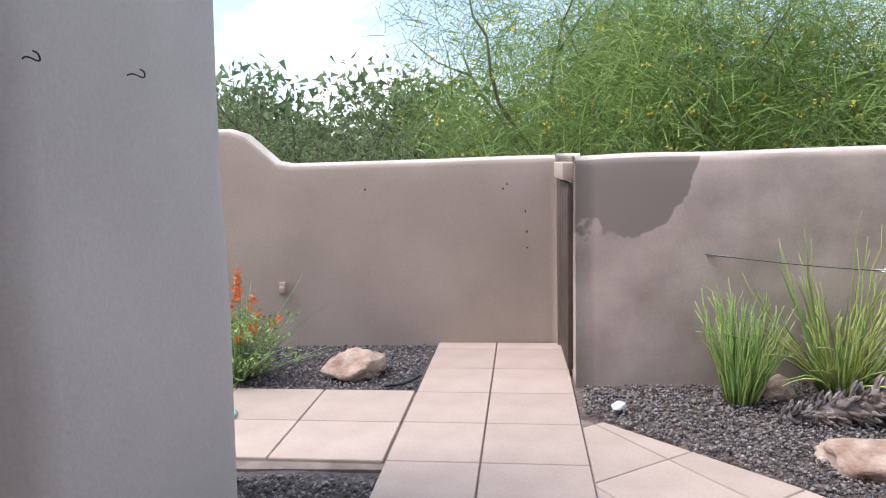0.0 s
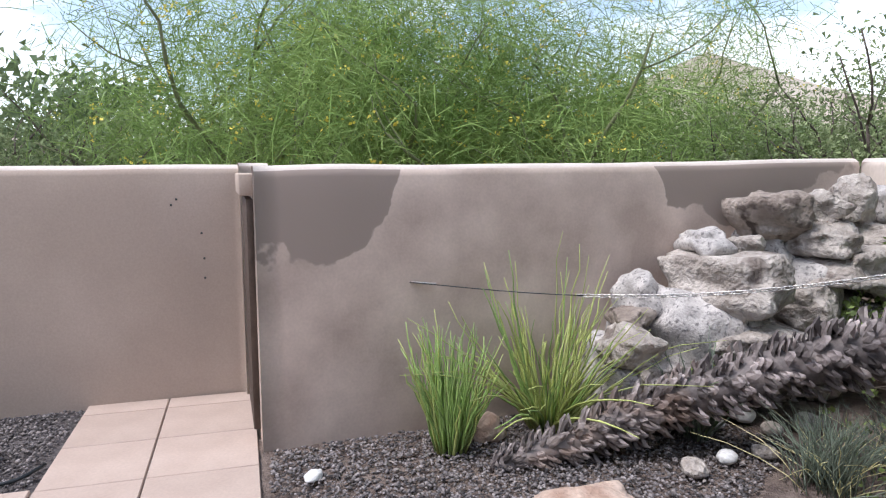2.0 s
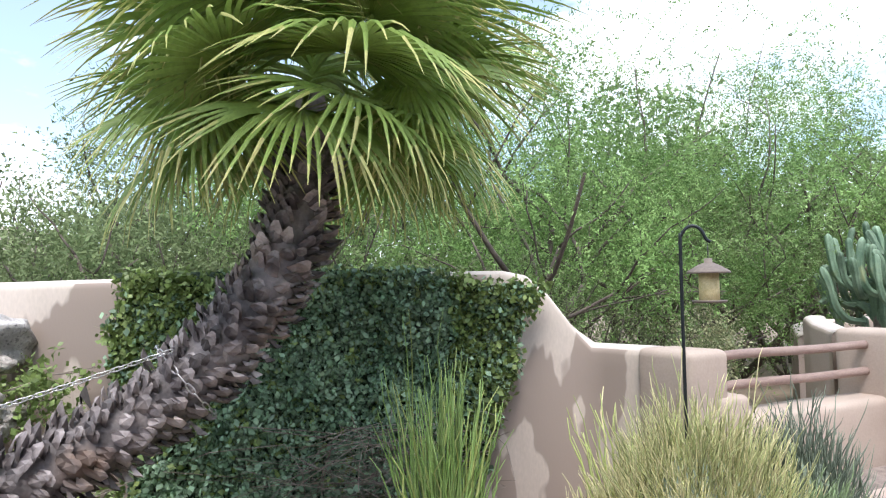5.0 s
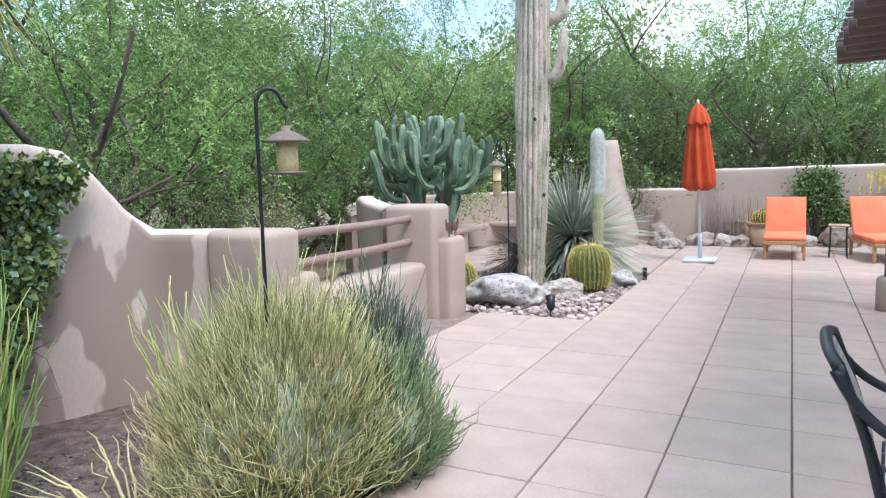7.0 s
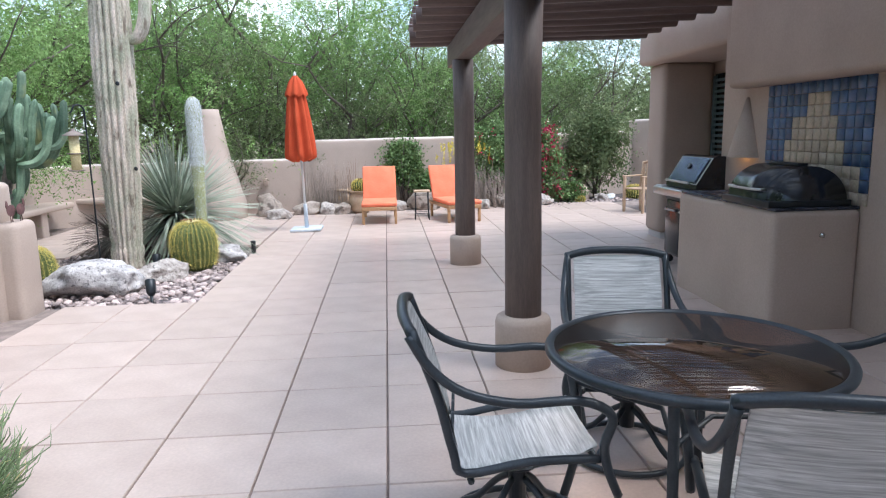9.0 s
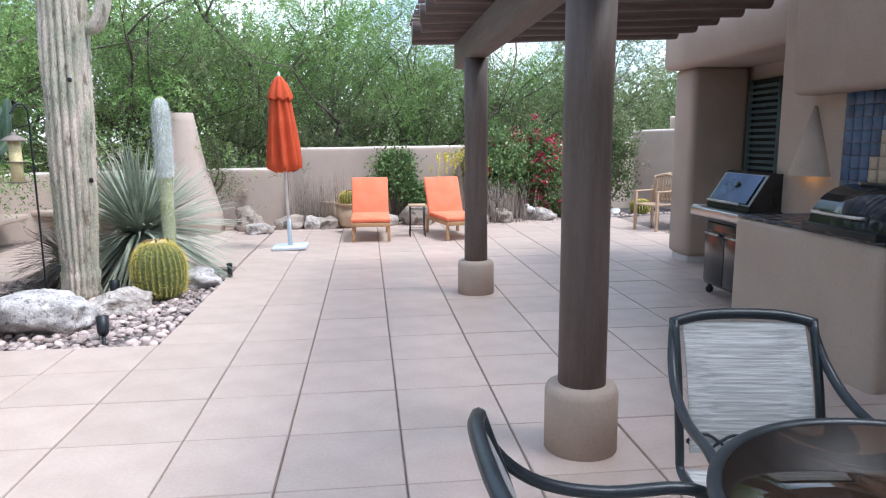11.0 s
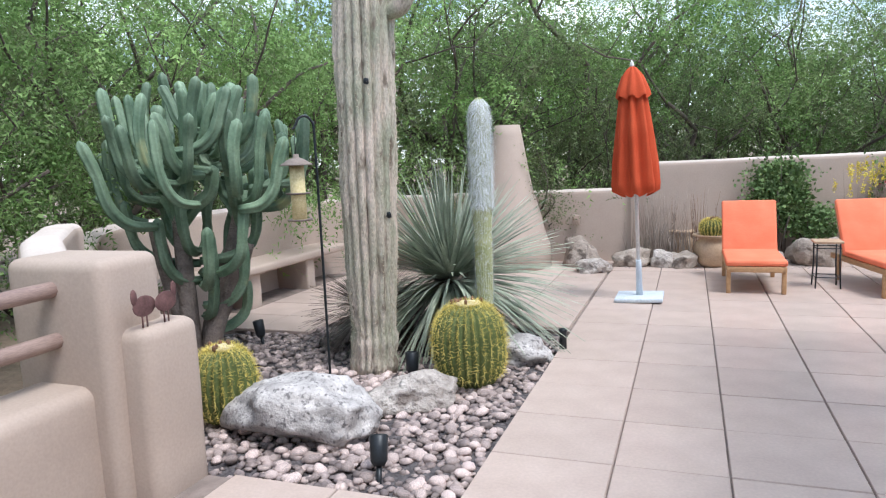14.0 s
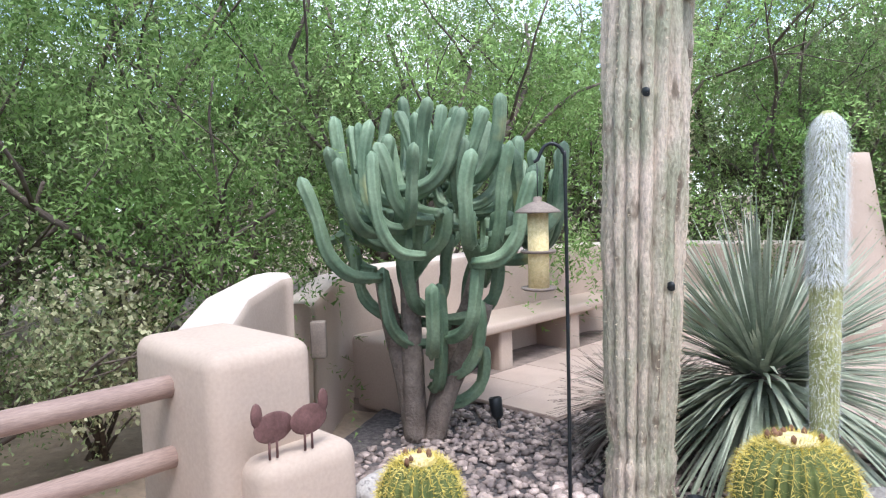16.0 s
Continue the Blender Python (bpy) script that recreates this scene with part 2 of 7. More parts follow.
REEDPALE = surf("reed_yellow", (0.40, 0.47, 0.13), (0.55, 0.61, 0.24), 0.65, 4, 60, 0.1, 0.002, island=0.3, trans=0.1)
SHRUBGREY = surf("grey_green_stem", (0.17, 0.26, 0.12), (0.27, 0.36, 0.19), 0.7, 3, 60, 0.1, 0.002, island=0.35, trans=0.1)
SHRUBMIX = surf("straw_green_stem", (0.34, 0.38, 0.15), (0.54, 0.55, 0.27), 0.7, 3, 60, 0.1, 0.002, island=0.35, trans=0.1)
SHRUBPALE = surf("pale_dry_stem", (0.56, 0.52, 0.26), (0.74, 0.68, 0.40), 0.75, 3, 60, 0.1, 0.002, island=0.3, trans=0.1)
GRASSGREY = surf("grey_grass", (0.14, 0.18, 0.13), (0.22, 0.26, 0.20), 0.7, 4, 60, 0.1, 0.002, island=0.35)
LEAF = surf("mesquite_leaf", (0.125, 0.235, 0.062), (0.32, 0.465, 0.175), 0.6, 1.1, 30, 0, rand=0.2, island=0.22, trans=0.25, spec=0.12)
LEAF2 = surf("creosote_leaf", (0.128, 0.178, 0.076), (0.297, 0.348, 0.178), 0.6, 1.1, 30, 0, rand=0.2, island=0.25, trans=0.28, spec=0.12)
LEAF3 = surf("palo_verde_leaf", (0.158, 0.255, 0.066), (0.308, 0.414, 0.141), 0.6, 0.9, 30, 0, rand=0.1, island=0.3, trans=0.22, spec=0.12)
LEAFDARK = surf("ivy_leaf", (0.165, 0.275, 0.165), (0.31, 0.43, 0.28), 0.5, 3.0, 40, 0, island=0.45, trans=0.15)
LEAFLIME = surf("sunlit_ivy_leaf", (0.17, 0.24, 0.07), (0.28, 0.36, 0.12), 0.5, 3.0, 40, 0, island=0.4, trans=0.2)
LEAFWALL = surf("wall_vine_leaf", (0.115, 0.195, 0.07), (0.22, 0.32, 0.13), 0.5, 3.0, 40, 0, island=0.4, trans=0.18, spec=0.2)
LEAFPALE = surf("pale_shrub_leaf", (0.36, 0.37, 0.21), (0.58, 0.57, 0.37), 0.6, 3.0, 40, 0, island=0.35, trans=0.2, spec=0.2)
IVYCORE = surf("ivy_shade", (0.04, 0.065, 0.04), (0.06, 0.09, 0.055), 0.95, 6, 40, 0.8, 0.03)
TWIG = surf("dry_twig", (0.25, 0.20, 0.165), (0.37, 0.31, 0.265), 0.9, 6, 60, 0.2, 0.003, island=0.2)
YELLOWFLOWER = surf("yellow_petal", (0.66, 0.53, 0.06), (0.78, 0.66, 0.13), 0.6, 6, 60, 0, trans=0.2)
REDFLOWER = surf("magenta_bract", (0.36, 0.012, 0.055), (0.50, 0.03, 0.10), 0.6, 6, 60, 0, island=0.3, trans=0.2)
ORANGEFLOWER = surf("orange_petal", (0.72, 0.14, 0.02), (0.80, 0.22, 0.04), 0.6, 6, 60, 0, island=0.2, trans=0.2)
PALMLEAF = surf("palm_leaf", (0.20, 0.30, 0.07), (0.36, 0.47, 0.13), 0.45, 2.5, 50, 0.1, 0.003, island=0.22, trans=0.3)
PALMTIP = surf("palm_leaf_tip", (0.40, 0.42, 0.13), (0.55, 0.52, 0.22), 0.6, 4, 60, 0.1, 0.003, island=0.2, trans=0.25)
BOOT = surf("palm_boot", (0.07, 0.058, 0.058), (0.30, 0.26, 0.25), 0.7, 5, 60, 0.5, 0.006, rand=0.3, island=0.7, spots=(1.9, 0.60, 0.74, (0.31, 0.215, 0.165)))
WOODS = surf("far_foliage", (0.119, 0.178, 0.081), (0.272, 0.340, 0.187), 0.7, 0.5, 8, 0, island=0.3, trans=0.2, spec=0.12)
HOSE = surf("green_hose", (0.20, 0.44, 0.36), (0.27, 0.52, 0.43), 0.5, 8, 80, 0.1, 0.002)
TANROCK = surf("tan_boulder", (0.27, 0.225, 0.19), (0.47, 0.41, 0.355), 0.9, 4, 28, 0.8, 0.03, spots=(6, 0.56, 0.66, (0.17, 0.14, 0.12)), spec=0.2)
HILL = surf("far_hill", (0.34, 0.29, 0.23), (0.44, 0.38, 0.31), 0.95, 0.02, 0.5, 0.3, 1.0)


STUCCO_PALM = surf("damp_stained_stucco", (0.44, 0.35, 0.30), (0.64, 0.525, 0.455), 0.92, 2.4, 60, 0.12, 0.005, spec=0.2, speck=0.05)


def damp_band(m, dark, ramp_pts):
    """Darker damp patches that hang from the wall's top: how far down they reach is given along the wall."""
    n, l = m.node_tree.nodes, m.node_tree.links
    p = n["Principled BSDF"]
    src = p.inputs["Base Color"].links[0].from_socket
    co = n.new("ShaderNodeTexCoord")
    dot = n.new("ShaderNodeVectorMath")
    dot.operation = "DOT_PRODUCT"
    dot.inputs[1].default_value = (0.8545, -0.5195, 0)
    l.new(co.outputs["Object"], dot.inputs[0])
    along = n.new("ShaderNodeMapRange")
    along.inputs["From Min"].default_value, along.inputs["From Max"].default_value = 0.884, 5.61
    l.new(dot.outputs["Value"], along.inputs["Value"])
    ramp = n.new("ShaderNodeValToRGB")
    el_ = ramp.color_ramp.elements
    while len(el_) < len(ramp_pts):
        el_.new(0.5)
    for e, (t, h) in zip(el_, ramp_pts):
        e.position, e.color = t, (h, h, h, 1)
    l.new(along.outputs["Result"], ramp.inputs["Fac"])
    sep = n.new("ShaderNodeSeparateXYZ")
    l.new(co.outputs["Object"], sep.inputs["Vector"])
    nz = n.new("ShaderNodeTexNoise")
    nz.inputs["Scale"].default_value, nz.inputs["Detail"].default_value = 3.2, 4
    l.new(co.outputs["Object"], nz.inputs["Vector"])
    wob = n.new("ShaderNodeMapRange")
    wob.inputs["To Min"].default_value, wob.inputs["To Max"].default_value = -0.3, 0.3
    l.new(nz.outputs["Fac"], wob.inputs["Value"])
    add = n.new("ShaderNodeMath")
    add.operation = "ADD"
    l.new(sep.outputs["Z"], add.inputs[0])
    l.new(wob.outputs["Result"], add.inputs[1])
    half = n.new("ShaderNodeMath")
    half.operation = "MULTIPLY"
    half.inputs[1].default_value = 2.0
    l.new(ramp.outputs["Color"], half.inputs[0])
    sub = n.new("ShaderNodeMath")
    sub.operation = "SUBTRACT"
    l.new(add.outputs["Value"], sub.inputs[0])
    l.new(half.outputs["Value"], sub.inputs[1])
    edge = n.new("ShaderNodeMapRange")
    edge.inputs["From Min"].default_value, edge.inputs["From Max"].default_value = 0.0, 0.02
    l.new(sub.outputs["Value"], edge.inputs["Value"])
    mx = n.new("ShaderNodeMix")
    mx.data_type = "RGBA"
    mx.inputs["B"].default_value = (*dark, 1)
    l.new(edge.outputs["Result"], mx.inputs["Factor"])
    l.new(src, mx.inputs["A"])
    l.new(mx.outputs["Result"], p.inputs["Base Color"])


damp_band(STUCCO_PALM, (0.325, 0.265, 0.232), [(0.0, 0.53), (0.08, 0.52), (0.135, 0.60), (0.165, 0.70), (0.20, 0.95), (0.56, 0.95), (0.60, 0.68), (0.72, 0.60), (0.80, 0.66), (0.93, 0.80)])

GLASS = bpy.data.materials.new("smoked_glass")
GLASS.use_nodes = True
gp = GLASS.node_tree.nodes["Principled BSDF"]
gp.inputs["Base Color"].default_value = (0.30, 0.20, 0.14, 1)
gp.inputs["Roughness"].default_value = 0.03
gp.inputs["Transmission Weight"].default_value = 0.96
gp.inputs["IOR"].default_value = 1.5


# ---- building blocks ----
rng = np.random.default_rng(7)


def mesh_of(name, verts, faces, mats, smooth=True, idx=None):
    me = bpy.data.meshes.new(name)
    me.from_pydata([tuple(v) for v in verts], [], [tuple(f) for f in faces])
    for m in (mats if isinstance(mats, (list, tuple)) else [mats]):
        me.materials.append(m)
    me.polygons.foreach_set("use_smooth", [smooth] * len(me.polygons))
    if idx is not None:
        me.polygons.foreach_set("material_index", idx)
    me.update()
    return me


def part(name, bm, material, parent=None, label="", smooth=True):
    me = bpy.data.meshes.new(name)
    bm.to_mesh(me)
    bm.free()
    me.materials.append(material)
    me.polygons.foreach_set("use_smooth", [smooth] * len(me.polygons))
    ob = new(name, me)
    if parent:
        ob.parent = parent
    if label:
        ob["label"] = label
    return ob


def raw(name, verts, faces, material, parent=None, label="", smooth=True, idx=None):
    ob = new(name, mesh_of(name, verts, faces, material, smooth, idx))
    if parent:
        ob.parent = parent
    if label:
        ob["label"] = label
    return ob


def thing(name, m, label, category, group="", kind=""):
    ob = new(name)
    ob.matrix_world = m
    return tagged(ob, label, category, group, kind)


def add_box(bm, lo, hi, bevel=0.0, seg=2, m=None):
    c = [(a + b) / 2 for a, b in zip(lo, hi)]
    s = [abs(b - a) for a, b in zip(lo, hi)]
    r = bmesh.ops.create_cube(bm, size=1.0, matrix=Matrix.Translation(c) @ Matrix.Diagonal((*s, 1)))
    if bevel:
        es = list({e for v in r["verts"] for e in v.link_edges})
        b = bmesh.ops.bevel(bm, geom=es, offset=bevel, segments=seg, affect="EDGES", profile=0.5)
    if m is not None:
        bmesh.ops.transform(bm, matrix=m, verts=bm.verts)
    return bm


def box(lo, hi, bevel=0.0, seg=2):
    return add_box(bmesh.new(), lo, hi, bevel, seg)


def tube_data(path, radii, sides=8, closed=False):
    """A tube along a path of points, with a radius at each."""
    pts = [Vector(p) for p in path]
    if isinstance(radii, (int, float)):
        radii = [radii] * len(pts)
    verts, faces = [], []
    up = None
    n = len(pts)
    for i, p in enumerate(pts):
        if closed:
            d = pts[(i + 1) % n] - pts[i - 1]
        else:
            d = pts[min(i + 1, n - 1)] - pts[max(i - 1, 0)]
        d.normalize()
        if up is None:
            up = d.orthogonal().normalized()
        up = (up - d * up.dot(d))
        if up.length < 1e-5:
            up = d.orthogonal()
        up.normalize()
        side = d.cross(up)
        for k in range(sides):
            a = 2 * math.pi * k / sides
            verts.append(p + (up * math.cos(a) + side * math.sin(a)) * radii[i])
    for i in range(n if closed else n - 1):
        j = (i + 1) % n
        for k in range(sides):
            k2 = (k + 1) % sides
            faces.append((i * sides + k, i * sides + k2, j * sides + k2, j * sides + k))
    if not closed:
        faces.append(tuple(range(sides))[::-1])
        faces.append(tuple(range((n - 1) * sides, n * sides)))
    return verts, faces


def tube(name, path, radii, material, parent=None, sides=8, closed=False, label=""):
    v, f = tube_data(path, radii, sides, closed)
    return raw(name, v, f, material, parent, label)


def tubes(name, list_of, material, parent=None, label=""):
    verts, faces = [], []
    for path, radii, sides in list_of:
        v, f = tube_data(path, radii, sides)
        o = len(verts)
        verts += v
        faces += [tuple(i + o for i in q) for q in f]
    return raw(name, verts, faces, material, parent, label)


def smooth_path(pts, n=6):
    """Points of a smooth curve through pts."""
    p = [Vector(q) for q in pts]
    out = []
    for i in range(len(p) - 1):
        p0, p1, p2, p3 = p[max(i - 1, 0)], p[i], p[i + 1], p[min(i + 2, len(p) - 1)]
        for k in range(n):
            t = k / n
            out.append(0.5 * ((2 * p1) + (p2 - p0) * t + (2 * p0 - 5 * p1 + 4 * p2 - p3) * t * t + (3 * p1 - p0 - 3 * p2 + p3) * t ** 3))
    return out + [p[-1]]


def lathe(profile, sides=24):
    """A turned form from (radius, height) pairs."""
    bm = bmesh.new()
    rings = []
    for r, z in profile:
        rings.append([bm.verts.new((r * math.cos(2 * math.pi * k / sides), r * math.sin(2 * math.pi * k / sides), z)) for k in range(sides)])
    for a, b in zip(rings, rings[1:]):
        for k in range(sides):
            bm.faces.new((a[k], a[(k + 1) % sides], b[(k + 1) % sides], b[k]))
    bm.faces.new(rings[0][::-1])
    bm.faces.new(rings[-1])
    return bm


def blades(n, base, make, name, material, parent=None, label="", sides=3):
    """Many thin tapering stems in one mesh; make(i) gives a path and a radius."""
    verts, faces = [], []
    for i in range(n):
        path, r = make(i)
        k = len(path)
        o = len(verts)
        v, f = tube_data(path, [r * (1 - 0.75 * (j / (k - 1)) ** 2) for j in range(k)], sides)
        verts += v
        faces += [tuple(q + o for q in g) for g in f]
    return raw(name, verts, faces, material, parent, label)


def stem(x, y, z, dx, dy, h, bend, steps=4, wob=0.0):
    """A stem that leans towards (dx, dy) and bends over by bend."""
    out = []
    for k in range(steps + 1):
        t = k / steps
        out.append((x + dx * (t + bend * t * t) + rng.normal(0, wob) * t, y + dy * (t + bend * t * t) + rng.normal(0, wob) * t, z + h * (t - 0.35 * bend * t * t)))
    return out


def leaf_cloud(centres, size, spread, per, flat=0.6, aspect=0.45, droop=0.0, tri=False):
    """Leaf quads in clumps round the centres: arrays of verts and faces."""
    c = np.repeat(np.asarray(centres, float), per, axis=0)
    n = len(c)
    sp = np.repeat(np.broadcast_to(np.asarray(spread, float), (len(centres),)), per)[:, None]
    p = c + rng.normal(0, 1, (n, 3)) * sp * np.array([1, 1, flat])
    a = rng.normal(0, 1, (n, 3))
    a[:, 2] -= droop
    a /= np.linalg.norm(a, axis=1)[:, None]
    b = np.cross(a, rng.normal(0, 1, (n, 3)))
    b /= np.linalg.norm(b, axis=1)[:, None]
    s = size * rng.uniform(0.6, 1.4, (n, 1))
    a, b = a * s, b * s * aspect
    if tri:
        return np.stack([p - a * 0.7 - b, p - a * 0.7 + b, p + a], axis=1).reshape(-1, 3), np.arange(3 * n).reshape(-1, 3)
    v = np.stack([p - a, p + b, p + a, p - b], axis=1).reshape(-1, 3)
    f = np.arange(4 * n).reshape(-1, 4)
    return v, f


def sprig_cloud(centres, spread, sprigs, length, leaflets, leaf, width, flat=0.7, droop=0.5):
    """Feathery foliage: drooping sprigs round the centres, each with leaflets along both sides."""
    c = np.repeat(np.asarray(centres, float), sprigs, axis=0)
    n = len(c)
    p = c + rng.normal(0, 1, (n, 3)) * spread * np.array([1, 1, flat])
    d = rng.normal(0, 1, (n, 3))
    d[:, 2] = d[:, 2] * 0.6 - droop
    d /= np.linalg.norm(d, axis=1)[:, None]
    side = np.cross(d, rng.normal(0, 1, (n, 3)))
    side /= np.linalg.norm(side, axis=1)[:, None]
    t = (np.arange(leaflets) + 0.5) / leaflets
    sgn = np.where(np.arange(leaflets) % 2, 1.0, -1.0)
    L = length * rng.uniform(0.6, 1.3, (n, 1, 1))
    base = p[:, None] + d[:, None] * L * t[None, :, None]
    base[..., 2] -= (0.35 * L[..., 0] * t[None] ** 2)
    out = side[:, None] * sgn[None, :, None] + d[:, None] * 0.7 + rng.normal(0, 0.25, (n, leaflets, 3))
    out /= np.linalg.norm(out, axis=2)[..., None]
    w = d[:, None] * width * 0.5 + rng.normal(0, width * 0.2, (n, leaflets, 3))
    ll = leaf * rng.uniform(0.7, 1.3, (n, leaflets, 1))
    v = np.stack([base + w - out * ll * 0.1, base + out * ll, base - w + out * ll * 0.1], axis=2).reshape(-1, 3)
    q = np.arange(len(v)).reshape(-1, 3)
    return v, q


def big_mesh(name, v, f, material, parent=None, label="", smooth=False):
    """A mesh of many quads from arrays."""
    me = bpy.data.meshes.new(name)
    me.vertices.add(len(v))
    me.vertices.foreach_set("co", np.asarray(v, np.float32).ravel())
    me.loops.add(f.size)
    me.loops.foreach_set("vertex_index", f.astype(np.int32).ravel())
    me.polygons.add(len(f))
    me.polygons.foreach_set("loop_start", np.arange(0, f.size, f.shape[1], dtype=np.int32))
    me.materials.append(material)
    me.update(calc_edges=True)
    me.validate()
    ob = new(name, me)
    if parent:
        ob.parent = parent
    if label:
        ob["label"] = label
    return ob


def stone(bm, c, r, seed, rough=0.22, sub=3, rot=0.0, sharp=0.0, facets=0):
    """A weathered stone of radii r at c; facets: how many broken faces it has."""
    s = bmesh.ops.create_icosphere(bm, subdivisions=sub, radius=1.0)
    off = Vector((seed * 3.7, seed * 1.3, seed * 2.1))
    m = Matrix.Translation(c) @ Matrix.Rotation(rot, 4, "Z") @ Matrix.Diagonal((*r, 1))
    rs = np.random.default_rng(int(seed) + 900)
    planes = []
    for _ in range(facets):
        d = Vector(rs.normal(0, 1, 3)).normalized()
        planes.append((d, rs.uniform(0.66, 0.95)))
    for v in s["verts"]:
        n = v.co.normalized()
        k = 1.12 if facets else 1.0
        for d, h in planes:
            q = n.dot(d)
            if q > 0.05:
                k = min(k, h / q)
        k *= 1 + rough * noise.noise(n * 1.3 + off) * 1.6 + rough * 0.5 * noise.noise(n * 3.1 + off) + rough * 0.25 * noise.noise(n * 7 + off) + rough * 0.14 * noise.noise(n * 15 + off)
        v.co = m @ (Vector([math.copysign(abs(t) ** (1 - sharp), t) for t in n]) * k)
    return bm


def rough_wall(name, pts, width, material, label, z0=-0.15, r=0.07, side=1, cap=None):
    """A hand-plastered wall with a rounded top. pts: (x, y, height) of its face line; the wall lies to the given side of it."""
    fine = []
    for (a, b) in zip(pts, pts[1:]):
        L = math.hypot(b[0] - a[0], b[1] - a[1])
        k = max(1, int(L / 0.12))
        fine += [tuple(a[j] + (b[j] - a[j]) * i / k for j in range(3)) for i in range(k)]
    fine.append(tuple(pts[-1]))
    n = len(fine)
    verts, faces, idx = [], [], []
    arcs = 5
    m = 0
    for i, (x, y, h) in enumerate(fine):
        p, q = fine[max(i - 1, 0)], fine[min(i + 1, n - 1)]
        d = Vector((q[0] - p[0], q[1] - p[1], 0)).normalized()
        out = Vector((-d.y, d.x, 0)) * side
        ring = [Vector((x, y, z0))]
        for t in (0.08, 0.2, 0.35, 0.5, 0.65, 0.8, 0.92):
            ring.append(Vector((x, y, z0 + (h - r - z0) * t)))
        for k in range(arcs + 1):
            a = math.pi / 2 * k / arcs
            ring.append(Vector((x, y, h - r)) + out * (r - r * math.cos(a)) + Vector((0, 0, r * math.sin(a))))
        for k in range(arcs + 1):
            a = math.pi / 2 * (1 - k / arcs)
            ring.append(Vector((x, y, h - r)) + out * (width - r + r * math.cos(a)) + Vector((0, 0, r * math.sin(a))))
        ring.append(Vector((x, y, z0)) + out * width)
        for v in ring:
            w = noise.noise(v * 1.7) * 0.012 + noise.noise(v * 6.0) * 0.003
            verts.append(v - out * w + Vector((0, 0, w * 0.6 if v.z > 0.3 else 0)))
        m = len(ring)
    for i in range(n - 1):
        for k in range(m - 1):
            f = (i * m + k, (i + 1) * m + k, (i + 1) * m + k + 1, i * m + k + 1)
            faces.append(f if side < 0 else f[::-1])
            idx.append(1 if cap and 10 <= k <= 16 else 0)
    faces.append(tuple(range(m)) if side > 0 else tuple(range(m))[::-1])
    faces.append(tuple(range((n - 1) * m, n * m))[::-1] if side > 0 else tuple(range((n - 1) * m, n * m)))
    idx += [0, 0]
    ob = raw(name, verts, faces, [material, cap] if cap else material, idx=idx)
    return tagged(ob, label, "wall", kind="structure")


def rough_block(name, lo, hi, r, material, parent=None, cuts=4, amp=0.008):
    """A plastered block with soft edges."""
    bm = box(lo, hi, r, 4)
    bmesh.ops.subdivide_edges(bm, edges=[e for e in bm.edges if e.calc_length() > 0.25], cuts=cuts, use_grid_fill=True)
    for v in bm.verts:
        v.co += Vector((noise.noise(v.co * 2.1), noise.noise(v.co * 2.3 + Vector((5, 0, 0))), noise.noise(v.co * 1.9 + Vector((0, 7, 0))))) * amp
    return part(name, bm, material, parent)


# ---- setting: ground and paving ----
def sheet(name, poly, z, material, label, thick=0.0, noisy=0.0):
    bm = bmesh.new()
    vs = [bm.verts.new((x, y, z)) for x, y in poly]
    f = bm.faces.new(vs)
    if f.normal.z < 0:
        f.normal_flip()
    if thick:
        g = bmesh.ops.extrude_face_region(bm, geom=[f])
        bmesh.ops.translate(bm, vec=(0, 0, -thick), verts=[v for v in g["geom"] if isinstance(v, bmesh.types.BMVert)])
        bmesh.ops.recalc_face_normals(bm, faces=bm.faces)
    ob = part(name, bm, material, smooth=False)
    return tagged(ob, label, name.split("_")[0], kind="structure")


ground = sheet("ground", [(-900, -900), (900, -900), (900, 900), (-900, 900)], -0.13, DESERT, "pale brown desert soil with dry litter around the house")


def ground_bed(name, poly, z, material, label, step=0.12, amp=0.02):
    """A planting bed with an uneven surface inside a polygon."""
    xs, ys = [p[0] for p in poly], [p[1] for p in poly]
    bm = bmesh.new()
    f = bm.faces.new([bm.verts.new((x, y, z)) for x, y in poly])
    for axis, lo, hi in (("x", min(xs), max(xs)), ("y", min(ys), max(ys))):
        k = lo + step
        while k < hi:
            bmesh.ops.bisect_plane(bm, geom=list(bm.verts) + list(bm.edges) + list(bm.faces), plane_co=(k, k, 0), plane_no=(1, 0, 0) if axis == "x" else (0, 1, 0))
            k += step
    bmesh.ops.recalc_face_normals(bm, faces=bm.faces)
    if sum(q.normal.z for q in bm.faces) < 0:
        bmesh.ops.reverse_faces(bm, faces=bm.faces)
    for v in bm.verts:
        v.co.z += noise.noise(v.co * 2.5) * amp + noise.noise(v.co * 9.0) * amp * 0.5
    return tagged(part(name, bm, material), label, "planting bed", kind="structure")


U, V = Vector((0.812, -0.5835, 0)), Vector((0.5835, 0.812, 0))
O = Vector((2.63, 3.835, 0))
WALK_L, WALK_R = -0.525, 0.586
ground_bed("entry_gravel", [(-1.5, 8.5), (-1.5, 2.2), (0.8, 1.9), (1.33, 2.78), (3.85, 4.75)], -0.035, GRAVEL, "dark crushed gravel of the entry bed", 0.14, 0.02)
ground_bed("palm_bed", [(2.87, 3.22), (3.3, 3.78), (3.9, 4.3), (8.0, 1.3), (6.2, -3.3), (4.8, -3.9), (3.48, -3.49), (3.48, -1.0), (3.14, 1.85)], -0.03, MULCH, "dark brown gravel and mulch of the palm bed", 0.14, 0.025)
